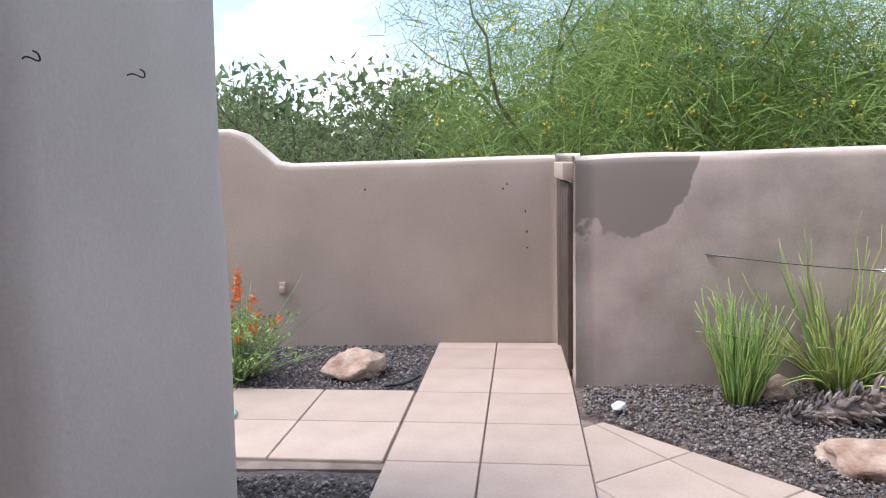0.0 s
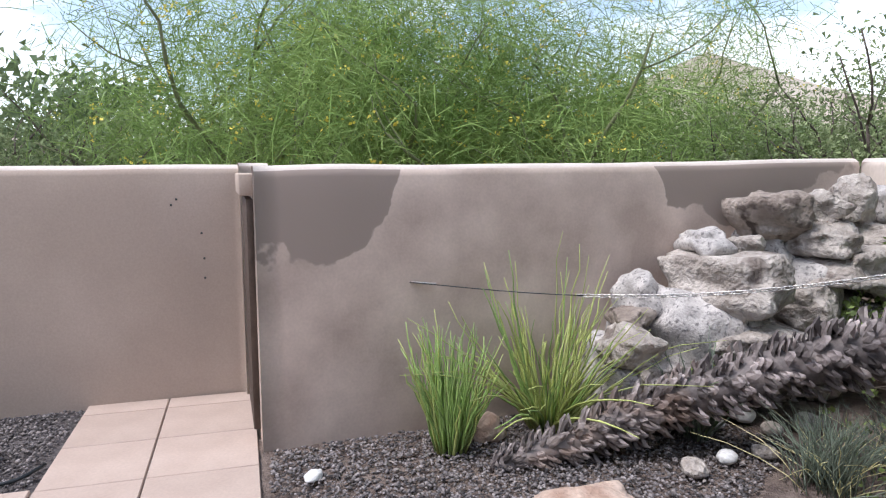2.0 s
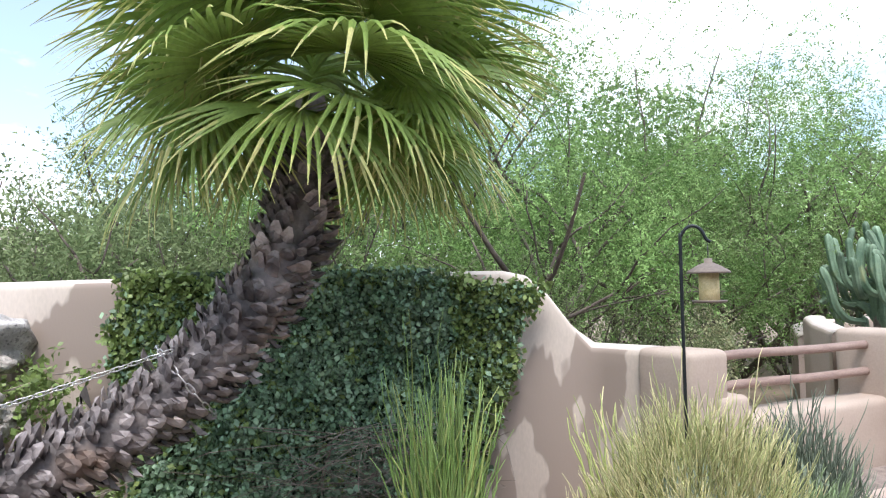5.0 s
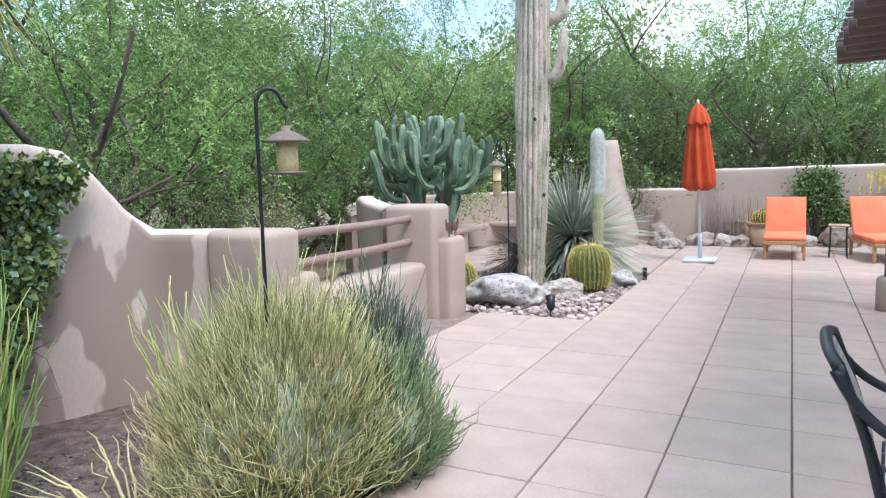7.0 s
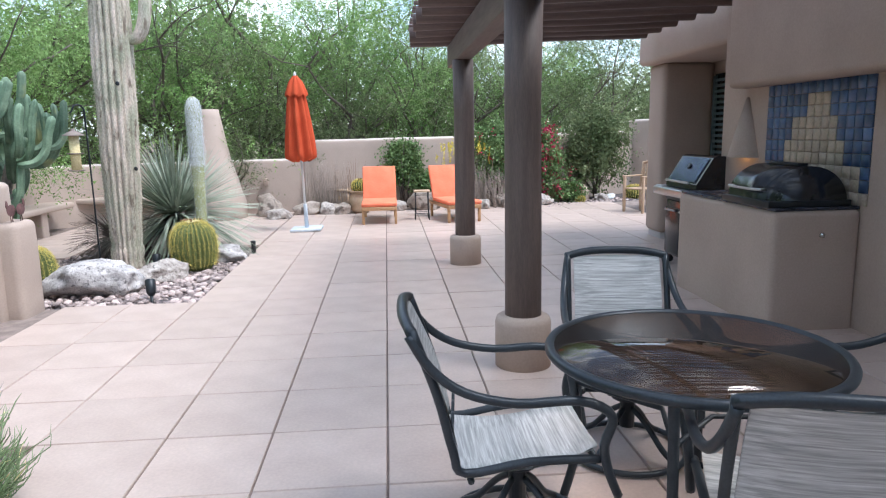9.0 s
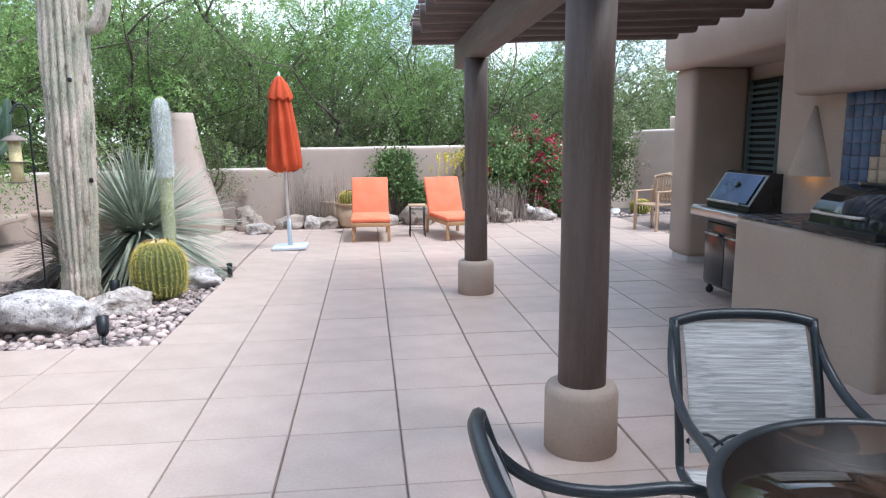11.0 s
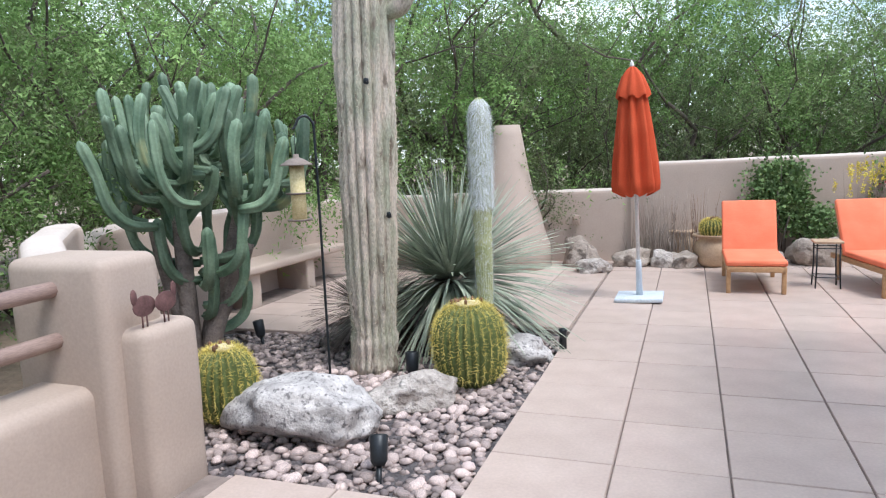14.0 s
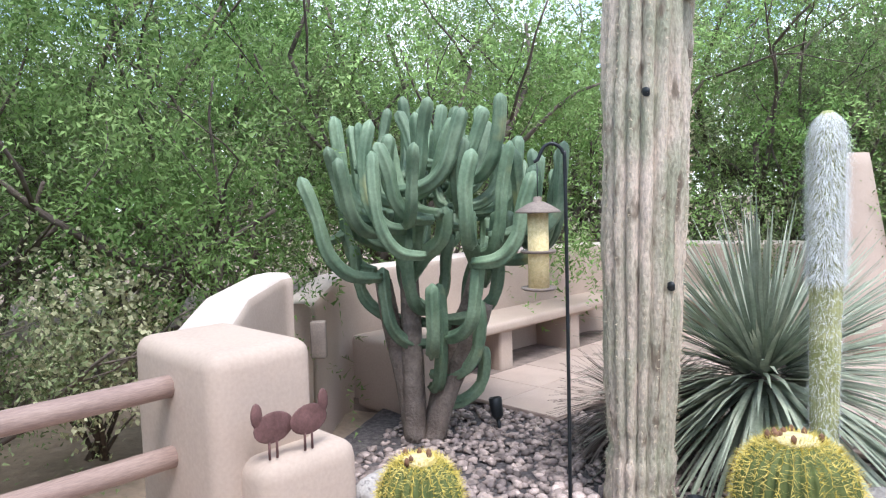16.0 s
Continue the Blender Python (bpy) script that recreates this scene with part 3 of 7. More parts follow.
ground_bed("cactus_bed", [(3.49, -6.40), (3.49, -9.6), (5.2, -9.9), (6.6, -9.2), (7.2, -8.6), (6.2, -6.5), (5.0, -6.40)], -0.05, GRAVEL, "river pebble bed round the tall cactus", 0.14, 0.02)
ground_bed("back_bed", [(4.3, -13.0), (3.6, -13.15), (-1.8, -13.25), (-3.0, -14.1), (-5.5, -14.9), (-5.8, -17.5), (4.5, -15.0)], -0.03, GRAVEL, "stony planting bed along the back wall", 0.16, 0.03)

sheet("slab", [(3.49, -9.6), (3.49, -13.1), (-1.8, -13.2), (-3.0, -14.05), (-6.5, -15.5), (-6.5, 1.9), (0.78, 1.9), (1.20, 2.72), (2.10, 2.10), (2.86, 3.14), (3.13, 1.85), (3.47, -1.0), (3.47, -3.49), (5.2, -3.49), (5.2, -6.39), (3.49, -6.39)], -0.016, JOINT, "sand-filled joints under the paved terrace", 0.2)
sheet("slab_walk", [(1.20, 2.75), (2.10, 2.10), (2.88, 3.18), (3.86, 4.55), (2.97, 5.20)], -0.018, JOINT, "sand-filled joints under the entry walk", 0.15)
sheet("slab_side", [(-1.2, 4.98), (0.85, 3.6), (1.57, 3.13), (2.24, 4.15), (1.1, 4.9), (-0.6, 6.05)], -0.020, JOINT, "sand-filled joints under the side walk", 0.15)
sheet("slab_court", [(3.5, -9.62), (5.2, -9.92), (6.6, -9.22), (7.2, -8.65), (7.9, -8.4), (8.0, -13.4), (3.5, -13.4)], -0.022, JOINT, "sand-filled joints of the seating court", 0.15)


terrace = tagged(new("terrace"), "terrace of square pinkish concrete pavers with dark joints", "paving", kind="structure")
walkway = tagged(new("walkway"), "entry walk of pale pinkish concrete pavers leading to the gate", "paving", kind="structure")
court = tagged(new("court"), "seating court of dusty pink concrete pavers", "paving", kind="structure")

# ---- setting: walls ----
rough_wall("wall_entry", [(-1.2, 8.05, 1.97), (1.44, 6.24, 1.97), (1.56, 6.16, 1.92), (1.79, 6.0, 1.67), (1.9, 5.93, 1.645), (2.6, 5.46, 1.65), (3.9, 4.57, 1.66)], 0.22, STUCCO, "mauve-brown stucco garden wall with a stepped rounded top", side=1, cap=LIT_TOP)
rough_wall("wall_gate_post", [(3.79, 4.535, 1.67), (3.96, 4.43, 1.67)], 0.2, STUCCO, "rounded stucco post beside the garden gate", side=1, r=0.05, cap=LIT_TOP)
rough_wall("wall_palm", [(3.26, 3.66, 1.645), (3.5, 3.5, 1.65), (5.0, 2.59, 1.655), (7.3, 1.2, 1.70)], 0.25, STUCCO_PALM, "stained mauve stucco wall behind the leaning palm", side=1, cap=LIT_TOP)
rough_wall("wall_ivy", [(7.3, 1.2, 1.70), (6.55, -0.8, 1.72), (5.92, -2.52, 1.73), (5.86, -2.70, 1.69), (5.80, -2.86, 1.54), (5.73, -3.02, 1.30), (5.67, -3.15, 1.14), (5.16, -3.30, 1.14)], 0.25, STUCCO_STAIN, "ivy-covered stucco wall that sweeps down to a low wall", side=1, cap=LIT_TOP)
rough_wall("wall_court", [(5.55, -6.35, 1.12), (6.05, -6.75, 1.18), (6.45, -7.2, 1.21), (6.5, -7.3, 1.21)], 0.24, STUCCO, "low stucco wall rising beside the court opening", side=1, cap=LIT_TOP)
rough_wall("wall_banco", [(6.88, -7.68, 0.94), (7.15, -8.0, 0.98), (7.5, -8.4, 1.03), (7.62, -8.8, 1.06), (7.62, -10.5, 1.08), (7.5, -12.2, 1.06), (6.9, -13.0, 1.05), (5.2, -13.5, 1.05), (3.3, -13.75, 1.05)], 0.24, STUCCO, "low stucco wall behind the built-in bench", side=1, cap=LIT_TOP)
rough_wall("wall_back", [(3.35, -14.1, 1.40), (0.5, -14.3, 1.42), (-1.8, -14.9, 1.43), (-4.2, -16.2, 1.45)], 0.24, STUCCO, "tan stucco wall behind the desert bed", side=1, cap=LIT_TOP)
rough_wall("wall_side", [(-4.15, -16.3, 1.72), (-5.4, -14.9, 1.75)], 0.24, STUCCO, "taller tan stucco wall at the end of the garden", side=1, cap=LIT_TOP)
rough_wall("wall_far", [(-5.3, -16.9, 2.05), (-9.5, -14.0, 2.05)], 0.24, STUCCO, "tan stucco wall further back", side=1, cap=LIT_TOP)
house_corner = rough_wall("wall_house_corner", [(-2.4, 2.75, 3.2), (-0.01, 2.06, 3.2), (0.045, 2.06, 3.2), (0.09, 2.095, 3.2), (0.685, 2.83, 3.2), (0.722, 2.90, 3.2), (0.71, 2.98, 3.2), (0.51, 3.6, 3.2)], 0.3, STUCCO_GREY, "grey plastered house wall with iron hooks", side=1, r=0.05)

# the grey wall batters a little towards its foot
for v_ in house_corner.data.vertices:
    v_.co.x -= 0.018 * (2.3 - v_.co.z)

# ---- setting: seat wall with piers ----
bench_wall = tagged(new("seat_wall"), "low pinkish stucco seat wall between two stepped piers", "wall", kind="structure")
rough_block("seat", (5.08, -6.2, -0.1), (5.46, -3.5, 0.57), 0.07, STUCCO, bench_wall)
pier_a = rough_block("pier", (4.97, -6.36, -0.1), (5.57, -5.98, 1.16), 0.06, STUCCO, bench_wall)
rough_block("step", (4.83, -6.43, -0.1), (5.2, -6.06, 0.825), 0.06, STUCCO, bench_wall)
rough_block("pier", (4.75, -3.62, -0.1), (5.26, -3.22, 1.14), 0.06, STUCCO, bench_wall)
rough_block("step", (4.72, -3.80, -0.1), (5.16, -3.46, 0.82), 0.06, STUCCO, bench_wall)
for z in (1.02, 0.78):
    tube("rail", smooth_path([(5.22, -3.55, z - 0.01), (5.25, -4.3, z + 0.01), (5.27, -5.2, z - 0.005), (5.27, -6.05, z)], 4), 0.038, POLE, bench_wall, 10, label="weathered brown pole rail")

# ---- setting: house ----
house = tagged(new("house"), "tan stucco house with a grill alcove and covered terrace", "house", kind="structure")
rough_block("front_wall", (-4.5, -6.95, -0.1), (-1.75, 3.6, 3.6), 0.05, STUCCO, house, amp=0.006)
rough_block("header", (-2.75, -9.62, 2.36), (-1.85, -6.9, 3.6), 0.06, STUCCO, house, amp=0.006)
rough_block("end_pier", (-2.72, -9.60, 0.08), (-2.0, -9.08, 2.37), 0.07, STUCCO, house, amp=0.006)
rough_block("pier_foot", (-2.68, -9.56, -0.1), (-2.04, -9.12, 0.09), 0.03, STUCCO_GREY, house)
rough_block("alcove_back", (-4.5, -9.6, -0.1), (-2.75, -6.9, 3.6), 0.04, STUCCO, house, amp=0.004)
rough_block("niche_header", (-1.80, -6.5, 1.86), (-1.55, 3.6, 3.6), 0.06, STUCCO, house, amp=0.006)
window = part("window", box((-2.76, -9.06, 0.95), (-2.70, -7.05, 2.2)), SHADE_GLASS, house, "dark window with louvred shutters", smooth=False)
for k in range(3):
    y0 = -9.05 + 0.68 * k
    fr = box((-2.70, y0, 0.97), (-2.665, y0 + 0.06, 2.18), 0.006)
    add_box(fr, (-2.70, y0 + 0.62, 0.97), (-2.665, y0 + 0.68, 2.18))
    fr_ob = part("shutter", fr, SHUTTER, window)
    for j in range(16):
        part("slat", box((-2.695, y0 + 0.06, 1.02 + 0.072 * j), (-2.67, y0 + 0.62, 1.055 + 0.072 * j)), SHUTTER, window, smooth=False)
roof = part("roof", box((-4.4, -9.4, 3.5), (-1.8, 3.4, 3.56)), STUCCO_GREY, house)

# ---- pergola ----
pergola = thing("pergola", pose(0.81, 0, 0), "dark brown timber pergola with round log rafters", "pergola")


def column(y):
    c = lathe([(0.118, 0), (0.116, 0.8), (0.114, 1.7), (0.118, 2.30)], 24)
    for v in c.verts:
        v.co.x += noise.noise(v.co * 1.5 + Vector((y, 0, 0))) * 0.008
    ob = part("column", c, BROWN, pergola, "smooth round brown post")
    ob.location = (0.03 if y > -5 else 0, y, 0)
    b = part("footing", lathe([(0.181, -0.05), (0.181, 0.29), (0.172, 0.322), (0.15, 0.336), (0.1, 0.338)], 32), STUCCO, pergola, "round stucco footing")
    b.location = (0.03 if y > -5 else 0, y, 0)


for y in (-7.86, -4.34, -0.2):
    column(y)
part("beam", box((-0.085, -8.84, 2.295), (0.085, 0.7, 2.56), 0.012), BEAM, pergola, "square brown beam with bolt heads")
for k, y in enumerate(np.arange(-8.95, 0.9, 0.46)):
    p = [(0.54 + 0.03 * math.sin(k * 2.3), y, 2.65), (-0.6, y + 0.01, 2.68), (-1.8, y - 0.01, 2.72), (-2.5, y, 2.74)]
    tube("rafter", smooth_path(p, 3), [0.085 + 0.006 * math.sin(k + j) for j in range(10)], LOG, pergola, 12)
deck = bmesh.new()
for k in range(40):
    y = -9.05 + k * 0.25
    add_box(deck, (-2.5, y, 2.78 + 0.003 * (k % 3)), (0.56, y + 0.065, 2.81 + 0.003 * (k % 3)), 0.004, 1)
part("roof_board", deck, LOG, pergola, "spaced brown boards laid over the rafters", smooth=False)


# ---- trees and desert shrubs beyond the walls ----
def limbs(height, spread, stems, levels, seed, lift=0.55):
    """Branch paths with radii, and the places where foliage sits."""
    r = np.random.default_rng(seed)
    paths, tips = [], []

    def grow(p, d, length, rad, level, shown=True):
        q = [Vector(p)]
        dd = Vector(d)
        for k in range(4):
            dd = (dd + Vector(r.normal(0, 0.16, 3)) + Vector((0, 0, 0.04))).normalized()
            q.append(q[-1] + dd * length / 4)
        shown = shown and (level < 2 or r.uniform() < (0.5 if level == 2 else 0.25))
        if shown:
            paths.append((q, [rad * (1 - 0.13 * k) for k in range(5)], (7, 5, 4, 3)[level]))
        if level >= 1:
            tips.extend([tuple(x) for x in q[2:]])
        if level < levels:
            for k in range(3 if level else 4):
                s = q[2 + (k % 3)]
                a = r.uniform(0, 2 * math.pi)
                nd = (dd * 0.75 + Vector((math.cos(a), math.sin(a), r.uniform(-0.25, 0.55))) * 0.75).normalized()
                grow(s, nd, length * r.uniform(0.55, 0.8), rad * 0.5, level + 1, shown)

    for k in range(stems):
        a = 2 * math.pi * (k + r.uniform(-0.3, 0.3)) / stems
        d = Vector((math.cos(a) * spread, math.sin(a) * spread, height * lift)).normalized()
        grow((0.12 * math.cos(a), 0.12 * math.sin(a), -0.1), d, height * 0.5, 0.02 + 0.009 * height, 0)
    return paths, tips


def make_tree(name, height, spread, stems, levels, seed, leaf, bark, size, clump, per, label, category, aspect=0.42, flat=0.7, droop=0.3, thin=None, flowers=0, low=0, sprig=None):
    t = thing(name, pose(0, 0, 0), label, category, "desert trees beyond the wall")
    paths, tips = limbs(height, spread, stems, levels, seed)
    tubes("trunk", paths, bark, t)
    r = np.random.default_rng(seed + 50)
    tips = np.array(tips)
    if low:
        extra = np.c_[r.normal(0, spread * 0.55, low), r.normal(0, spread * 0.55, low), r.uniform(0.2, height * 0.45, low)]
        tips = np.r_[tips, extra]
    far = np.hypot(tips[:, 0], tips[:, 1]) / (height * 0.5 + 0.25)
    tips[:, :2] /= np.maximum(far, 1.0)[:, None]
    if sprig:
        v, f = sprig_cloud(tips, clump, per, sprig[0], sprig[1], size, size * aspect, flat, droop)
    else:
        v, f = leaf_cloud(tips, size, clump, per, flat, aspect, droop, True)
    big_mesh("crown", v, f, leaf, t)
    if thin:
        n, length, mat_ = thin
        pick = tips[r.integers(0, len(tips), n)] + r.normal(0, clump * 1.1, (n, 3))
        d = r.normal(0, 1, (n, 3))
        d[:, 2] = d[:, 2] * 0.7 - 0.25
        d /= np.linalg.norm(d, axis=1)[:, None]
        side = np.cross(d, r.normal(0, 1, (n, 3)))
        side /= np.linalg.norm(side, axis=1)[:, None]
        L = length * r.uniform(0.5, 1.3, (n, 1))
        mid = pick + d * L * 0.5 + np.array([0, 0, -0.015])
        end = pick + d * L + np.array([0, 0, -0.05])
        w = 0.0042
        vv = np.stack([pick - side * w, pick + side * w, mid + side * w, mid - side * w, end + side * w * 0.5, end - side * w * 0.5], axis=1).reshape(-1, 3)
        k = np.arange(n)[:, None] * 6
        ff = np.concatenate([k + np.array([[0, 1, 2, 3]]), k + np.array([[3, 2, 4, 5]])], axis=0)
        big_mesh("twig_spray", vv, ff, mat_, t)
    if flowers:
        top = tips[tips[:, 2] > height * 0.25]
        v, f = leaf_cloud(top[r.integers(0, len(top), flowers)] + r.normal(0, clump, (flowers, 3)), 0.016, 0.04, 9, 0.7, 0.9)
        tagged(big_mesh("flower", v, f, YELLOWFLOWER, t, "small yellow blossom"), kind="stuff")
    return t


def spread_copies(tree, places):
    first = True
    for x, y, s, a in places:
        m = pose(x, y, -0.13, 0, 0, a) @ Matrix.Diagonal((s, s, s, 1))
        if first:
            tree.matrix_world = m
            first = False
        else:
            c = copy_thing(tree, pose(x, y, -0.13, 0, 0, a))
            c.scale = (s, s, s)


mesq_a = make_tree("mesquite_tree", 6.0, 2.6, 4, 3, 11, LEAF, BARK, 0.053, 0.20, 7, "feathery green mesquite tree beyond the garden wall", "tree", aspect=0.40, droop=0.6, low=60, sprig=(0.30, 9))
mesq_b = make_tree("mesquite_tree", 5.2, 2.8, 5, 3, 23, LEAF, BARK, 0.053, 0.20, 6, "broad green mesquite tree with dark limbs", "tree", aspect=0.40, droop=0.6, low=60, sprig=(0.30, 9))
mesq_c = make_tree("mesquite_tree", 4.6, 2.2, 4, 3, 37, LEAF2, BARK, 0.056, 0.20, 6, "olive-green desert tree with an open crown", "tree", aspect=0.44, droop=0.4, low=60, sprig=(0.26, 8))
palo = make_tree("palo_verde_tree", 4.8, 2.8, 7, 3, 5, LEAF3, GREENBARK, 0.030, 0.30, 12, "wispy palo verde with thread-like twigs and yellow flowers", "tree", aspect=0.16, thin=(19000, 0.32, LEAF3), flowers=240, low=330)
creo = make_tree("creosote_bush", 2.6, 1.4, 7, 2, 71, LEAF2, BARK, 0.022, 0.17, 52, "small-leaved olive-green creosote bush beyond the wall", "shrub", aspect=0.42, low=60)

spread_copies(palo, [(7.2, 7.5, 1.08, 20), (9.4, 5.4, 1.0, 140), (11.6, 4.6, 0.95, 60), (8.6, 8.4, 1.15, 200)])
spread_copies(creo, [(1.5, 9.5, 1.1, 0), (2.6, 8.8, 1.1, 70), (0.2, 10.5, 1.2, 130), (3.6, 9.8, 1.35, 200), (9.2, 2.4, 1.05, 30), (9.9, 1.2, 1.35, 260),
                      (10.4, -0.2, 1.45, 80), (9.4, 0.4, 1.1, 310), (11.5, 2.0, 1.3, 170), (8.6, -1.0, 1.25, 100), (12.5, 0.5, 1.75, 15),
                      (8.2, -2.6, 1.0, 220), (8.0, -3.9, 0.9, 10), (7.9, -5.2, 0.85, 95), (5.0, 9.2, 1.25, 45), (8.4, 3.4, 0.9, 290), (5.15, -14.1, 0.85, 120)])
spread_copies(mesq_a, [(8.6, -3.2, 0.85, 0), (10.6, -5.6, 1.05, 90), (10.2, -9.8, 1.1, 200), (5.0, -17.2, 1.28, 40), (11.2, -13.0, 1.15, 310), (1.2, -19.8, 1.25, 150), (12.6, -2.4, 0.95, 75)])
spread_copies(mesq_b, [(9.5, -6.9, 0.9, 30), (9.6, -12.2, 1.15, 120), (7.2, -15.8, 1.15, 250), (3.2, -17.0, 1.08, 10), (12.3, -8.4, 1.2, 190), (-0.6, -18.6, 1.05, 75), (8.2, -19.5, 1.2, 330), (9.4, -4.4, 0.62, 160)])
spread_copies(mesq_c, [(9.5, -8.3, 0.85, 60), (9.6, -10.9, 0.8, 180), (5.6, -15.4, 1.0, 280), (1.3, -16.4, 0.85, 20), (-1.9, -17.6, 0.98, 140), (3.9, -15.6, 0.65, 90), (-5.0, -20.0, 1.1, 270), (10.8, -1.4, 0.95, 40), (8.6, -13.8, 1.12, 350), (-10.5, -17.5, 0.75, 170), (-6.6, -18.6, 0.6, 60)])

def woods():
    """A far belt of desert trees that closes the gaps between the nearer crowns."""
    r = np.random.default_rng(88)
    line = [(-7.0, 13.0, 3.3), (-1.0, 14.5, 3.4), (4.0, 14.5, 3.5), (9.0, 13.5, 3.9), (13.5, 9.0, 4.0), (15.5, 4.0, 2.9), (16.0, 0.0, 3.2), (15.5, -4.5, 5.0), (14.5, -10.0, 6.0), (13.0, -16.0, 6.0), (8.0, -22.0, 6.2), (2.0, -24.0, 5.6), (-4.0, -24.5, 4.4), (-10.0, -22.0, 3.6), (-15.0, -17.0, 3.4)]
    cen = []
    for (ax, ay, ah), (bx, by, bh) in zip(line, line[1:]):
        for k in range(140):
            t = r.uniform()
            h = (ah + (bh - ah) * t) * (0.70 + 0.55 * noise.noise(Vector((ax + (bx - ax) * t, ay + (by - ay) * t, 0)) * 0.6))
            cen.append((ax + (bx - ax) * t + r.normal(0, 0.8), ay + (by - ay) * t + r.normal(0, 0.8), h * math.sqrt(r.uniform(0.01, 1.0))))
    v, f = leaf_cloud(cen, 0.11, 0.36, 60, 0.75, 0.5, 0.3, True)
    return tagged(big_mesh("far_woods", v, f, WOODS), "far belt of olive-green desert trees and scrub", "woods", kind="stuff")


woods()

# far slopes and low scrub on the horizon
def ridge(name, pts, label):
    verts, faces = [], []
    n = len(pts)
    for i, (x, y, h) in enumerate(pts):
        d = Vector((x, y, 0)).normalized()
        for k in range(7):
            t = k / 6
            z = h * (1 - (1 - t) ** 1.6) + noise.noise(Vector((x * 0.02, y * 0.02, t * 3))) * h * 0.16 * t - 3 * (1 - t)
            verts.append(Vector((x, y, 0)) + d * 160 * t + Vector((0, 0, z)))
    for i in range(n - 1):
        for k in range(6):
            faces.append((i * 7 + k, (i + 1) * 7 + k, (i + 1) * 7 + k + 1, i * 7 + k + 1))
    return tagged(raw(name, verts, faces, HILL), label, "hill", kind="structure")


ridge("backdrop_hill", [(300 * math.cos(radians(a)), 300 * math.sin(radians(a)), h) for a, h in ((-20, 8), (-10, 14), (-4, 22), (2, 38), (6, 42), (9, 48), (13, 62), (17, 72), (21, 58), (26, 34), (34, 20), (48, 16), (62, 18), (76, 22), (90, 18), (104, 8))], "pale rocky desert hills on the horizon")


# ---- entry: gate, hooks, fixtures ----
gate = thing("garden_gate", pose(3.33, 3.80, 0.0, 0, 0, 56), "closed dark wooden garden gate between stucco walls", "gate")
for k in range(5):
    part("board", box((0.02 + 0.14 * k, -0.02, 0.05), (0.145 + 0.14 * k, 0.02, 1.45), 0.004), GATE, gate)
part("lintel", box((0.0, -0.05, 1.47), (0.76, 0.06, 1.60), 0.01), STUCCO, gate, "short plastered lintel")


def iron_hook(x, y, z, yaw):
    h = thing("iron_hook", pose(x, y, z, 0, 0, yaw), "black iron S-shaped hook screwed into the grey wall", "hook", "hooks on the house wall")
    tube("hook", smooth_path([(0, 0, 0), (0.02, 0, 0.003), (0.034, 0.007, 0.0), (0.044, 0.02, -0.008), (0.057, 0.023, -0.006), (0.062, 0.017, 0.008), (0.057, 0.007, 0.015)], 4), 0.0026, BLACKMETAL, h, 6)


iron_hook(0.335, 2.38, 1.94, -60)
iron_hook(0.06, 2.06, 1.935, -70)
outlet = thing("outlet_box", pose(1.79, 5.985, 0.52, 0, 0, -34), "small tan outlet cover on the stucco wall", "outlet")
part("cover", box((-0.035, -0.035, -0.06), (0.035, 0.0, 0.06), 0.012, 3), OUTLETBOX, outlet)
part("flap", box((-0.028, -0.05, -0.045), (0.028, -0.03, 0.02), 0.008, 2), OUTLETBOX, outlet)
for x, y, z in ((3.62, 4.74, 0.86), (3.62, 4.74, 1.0), (3.61, 4.745, 1.18), (3.48, 4.83, 1.42), (3.45, 4.85, 1.38), (2.45, 5.55, 1.4)):
    nl = thing("nail_head", pose(x, y, z, 0, 0, -34), "small dark nail head in the stucco", "nail", "nail heads in the wall")
    part("head", box((-0.007, -0.012, -0.007), (0.007, 0.012, 0.007), 0.003, 2), BLACKMETAL, nl)
shell = thing("pale_stone", pose(3.18, 3.13, 0.0, 0, 0, 20), "pale white flat stone lying on the gravel", "stone")
part("stone", stone(bmesh.new(), (0, 0, 0.01), (0.07, 0.045, 0.025), 4, 0.15), WHITE, shell)

# hose pipe loop by the wall
hose = thing("hose_end", pose(0.80, 4.43, 0.0), "thin green hose loop lying on the side walk", "hose")
tube("hose", smooth_path([(-0.9, 0.42, 0.013), (-0.4, 0.25, 0.013), (0.02, 0.18, 0.013), (0.17, 0.08, 0.014), (0.17, -0.06, 0.014), (0.05, -0.17, 0.013), (-0.2, -0.14, 0.013), (-0.6, 0.0, 0.013)], 6), 0.014, HOSE, hose, 10)
drip = thing("drip_pipe", pose(2.2, 4.35, -0.01), "short black drip pipe on the gravel", "pipe")
tube("pipe", smooth_path([(-0.15, 0.02, 0.015), (0, -0.02, 0.02), (0.16, 0.03, 0.035)], 4), 0.011, BLACKMETAL, drip, 8)

rock = thing("boulder", pose(2.0, 4.77, 0), "rough pinkish boulder resting on dark gravel", "rock")
part("stone", stone(bmesh.new(), (0.03, 0, 0.05), (0.225, 0.165, 0.14), 5, 0.24, 4, -0.5, 0.0, 8), REDROCK, rock)
rock = thing("boulder", pose(3.74, 1.86, -0.02), "flat pale pink boulder beside the palm base", "rock")
part("stone", stone(bmesh.new(), (0.02, -0.06, 0.0), (0.27, 0.20, 0.11), 9, 0.26, 4, -0.6, 0.1, 9), REDROCK, rock)
rock = thing("boulder", pose(4.2, 2.72, 0), "small reddish stone behind the reeds", "rock")
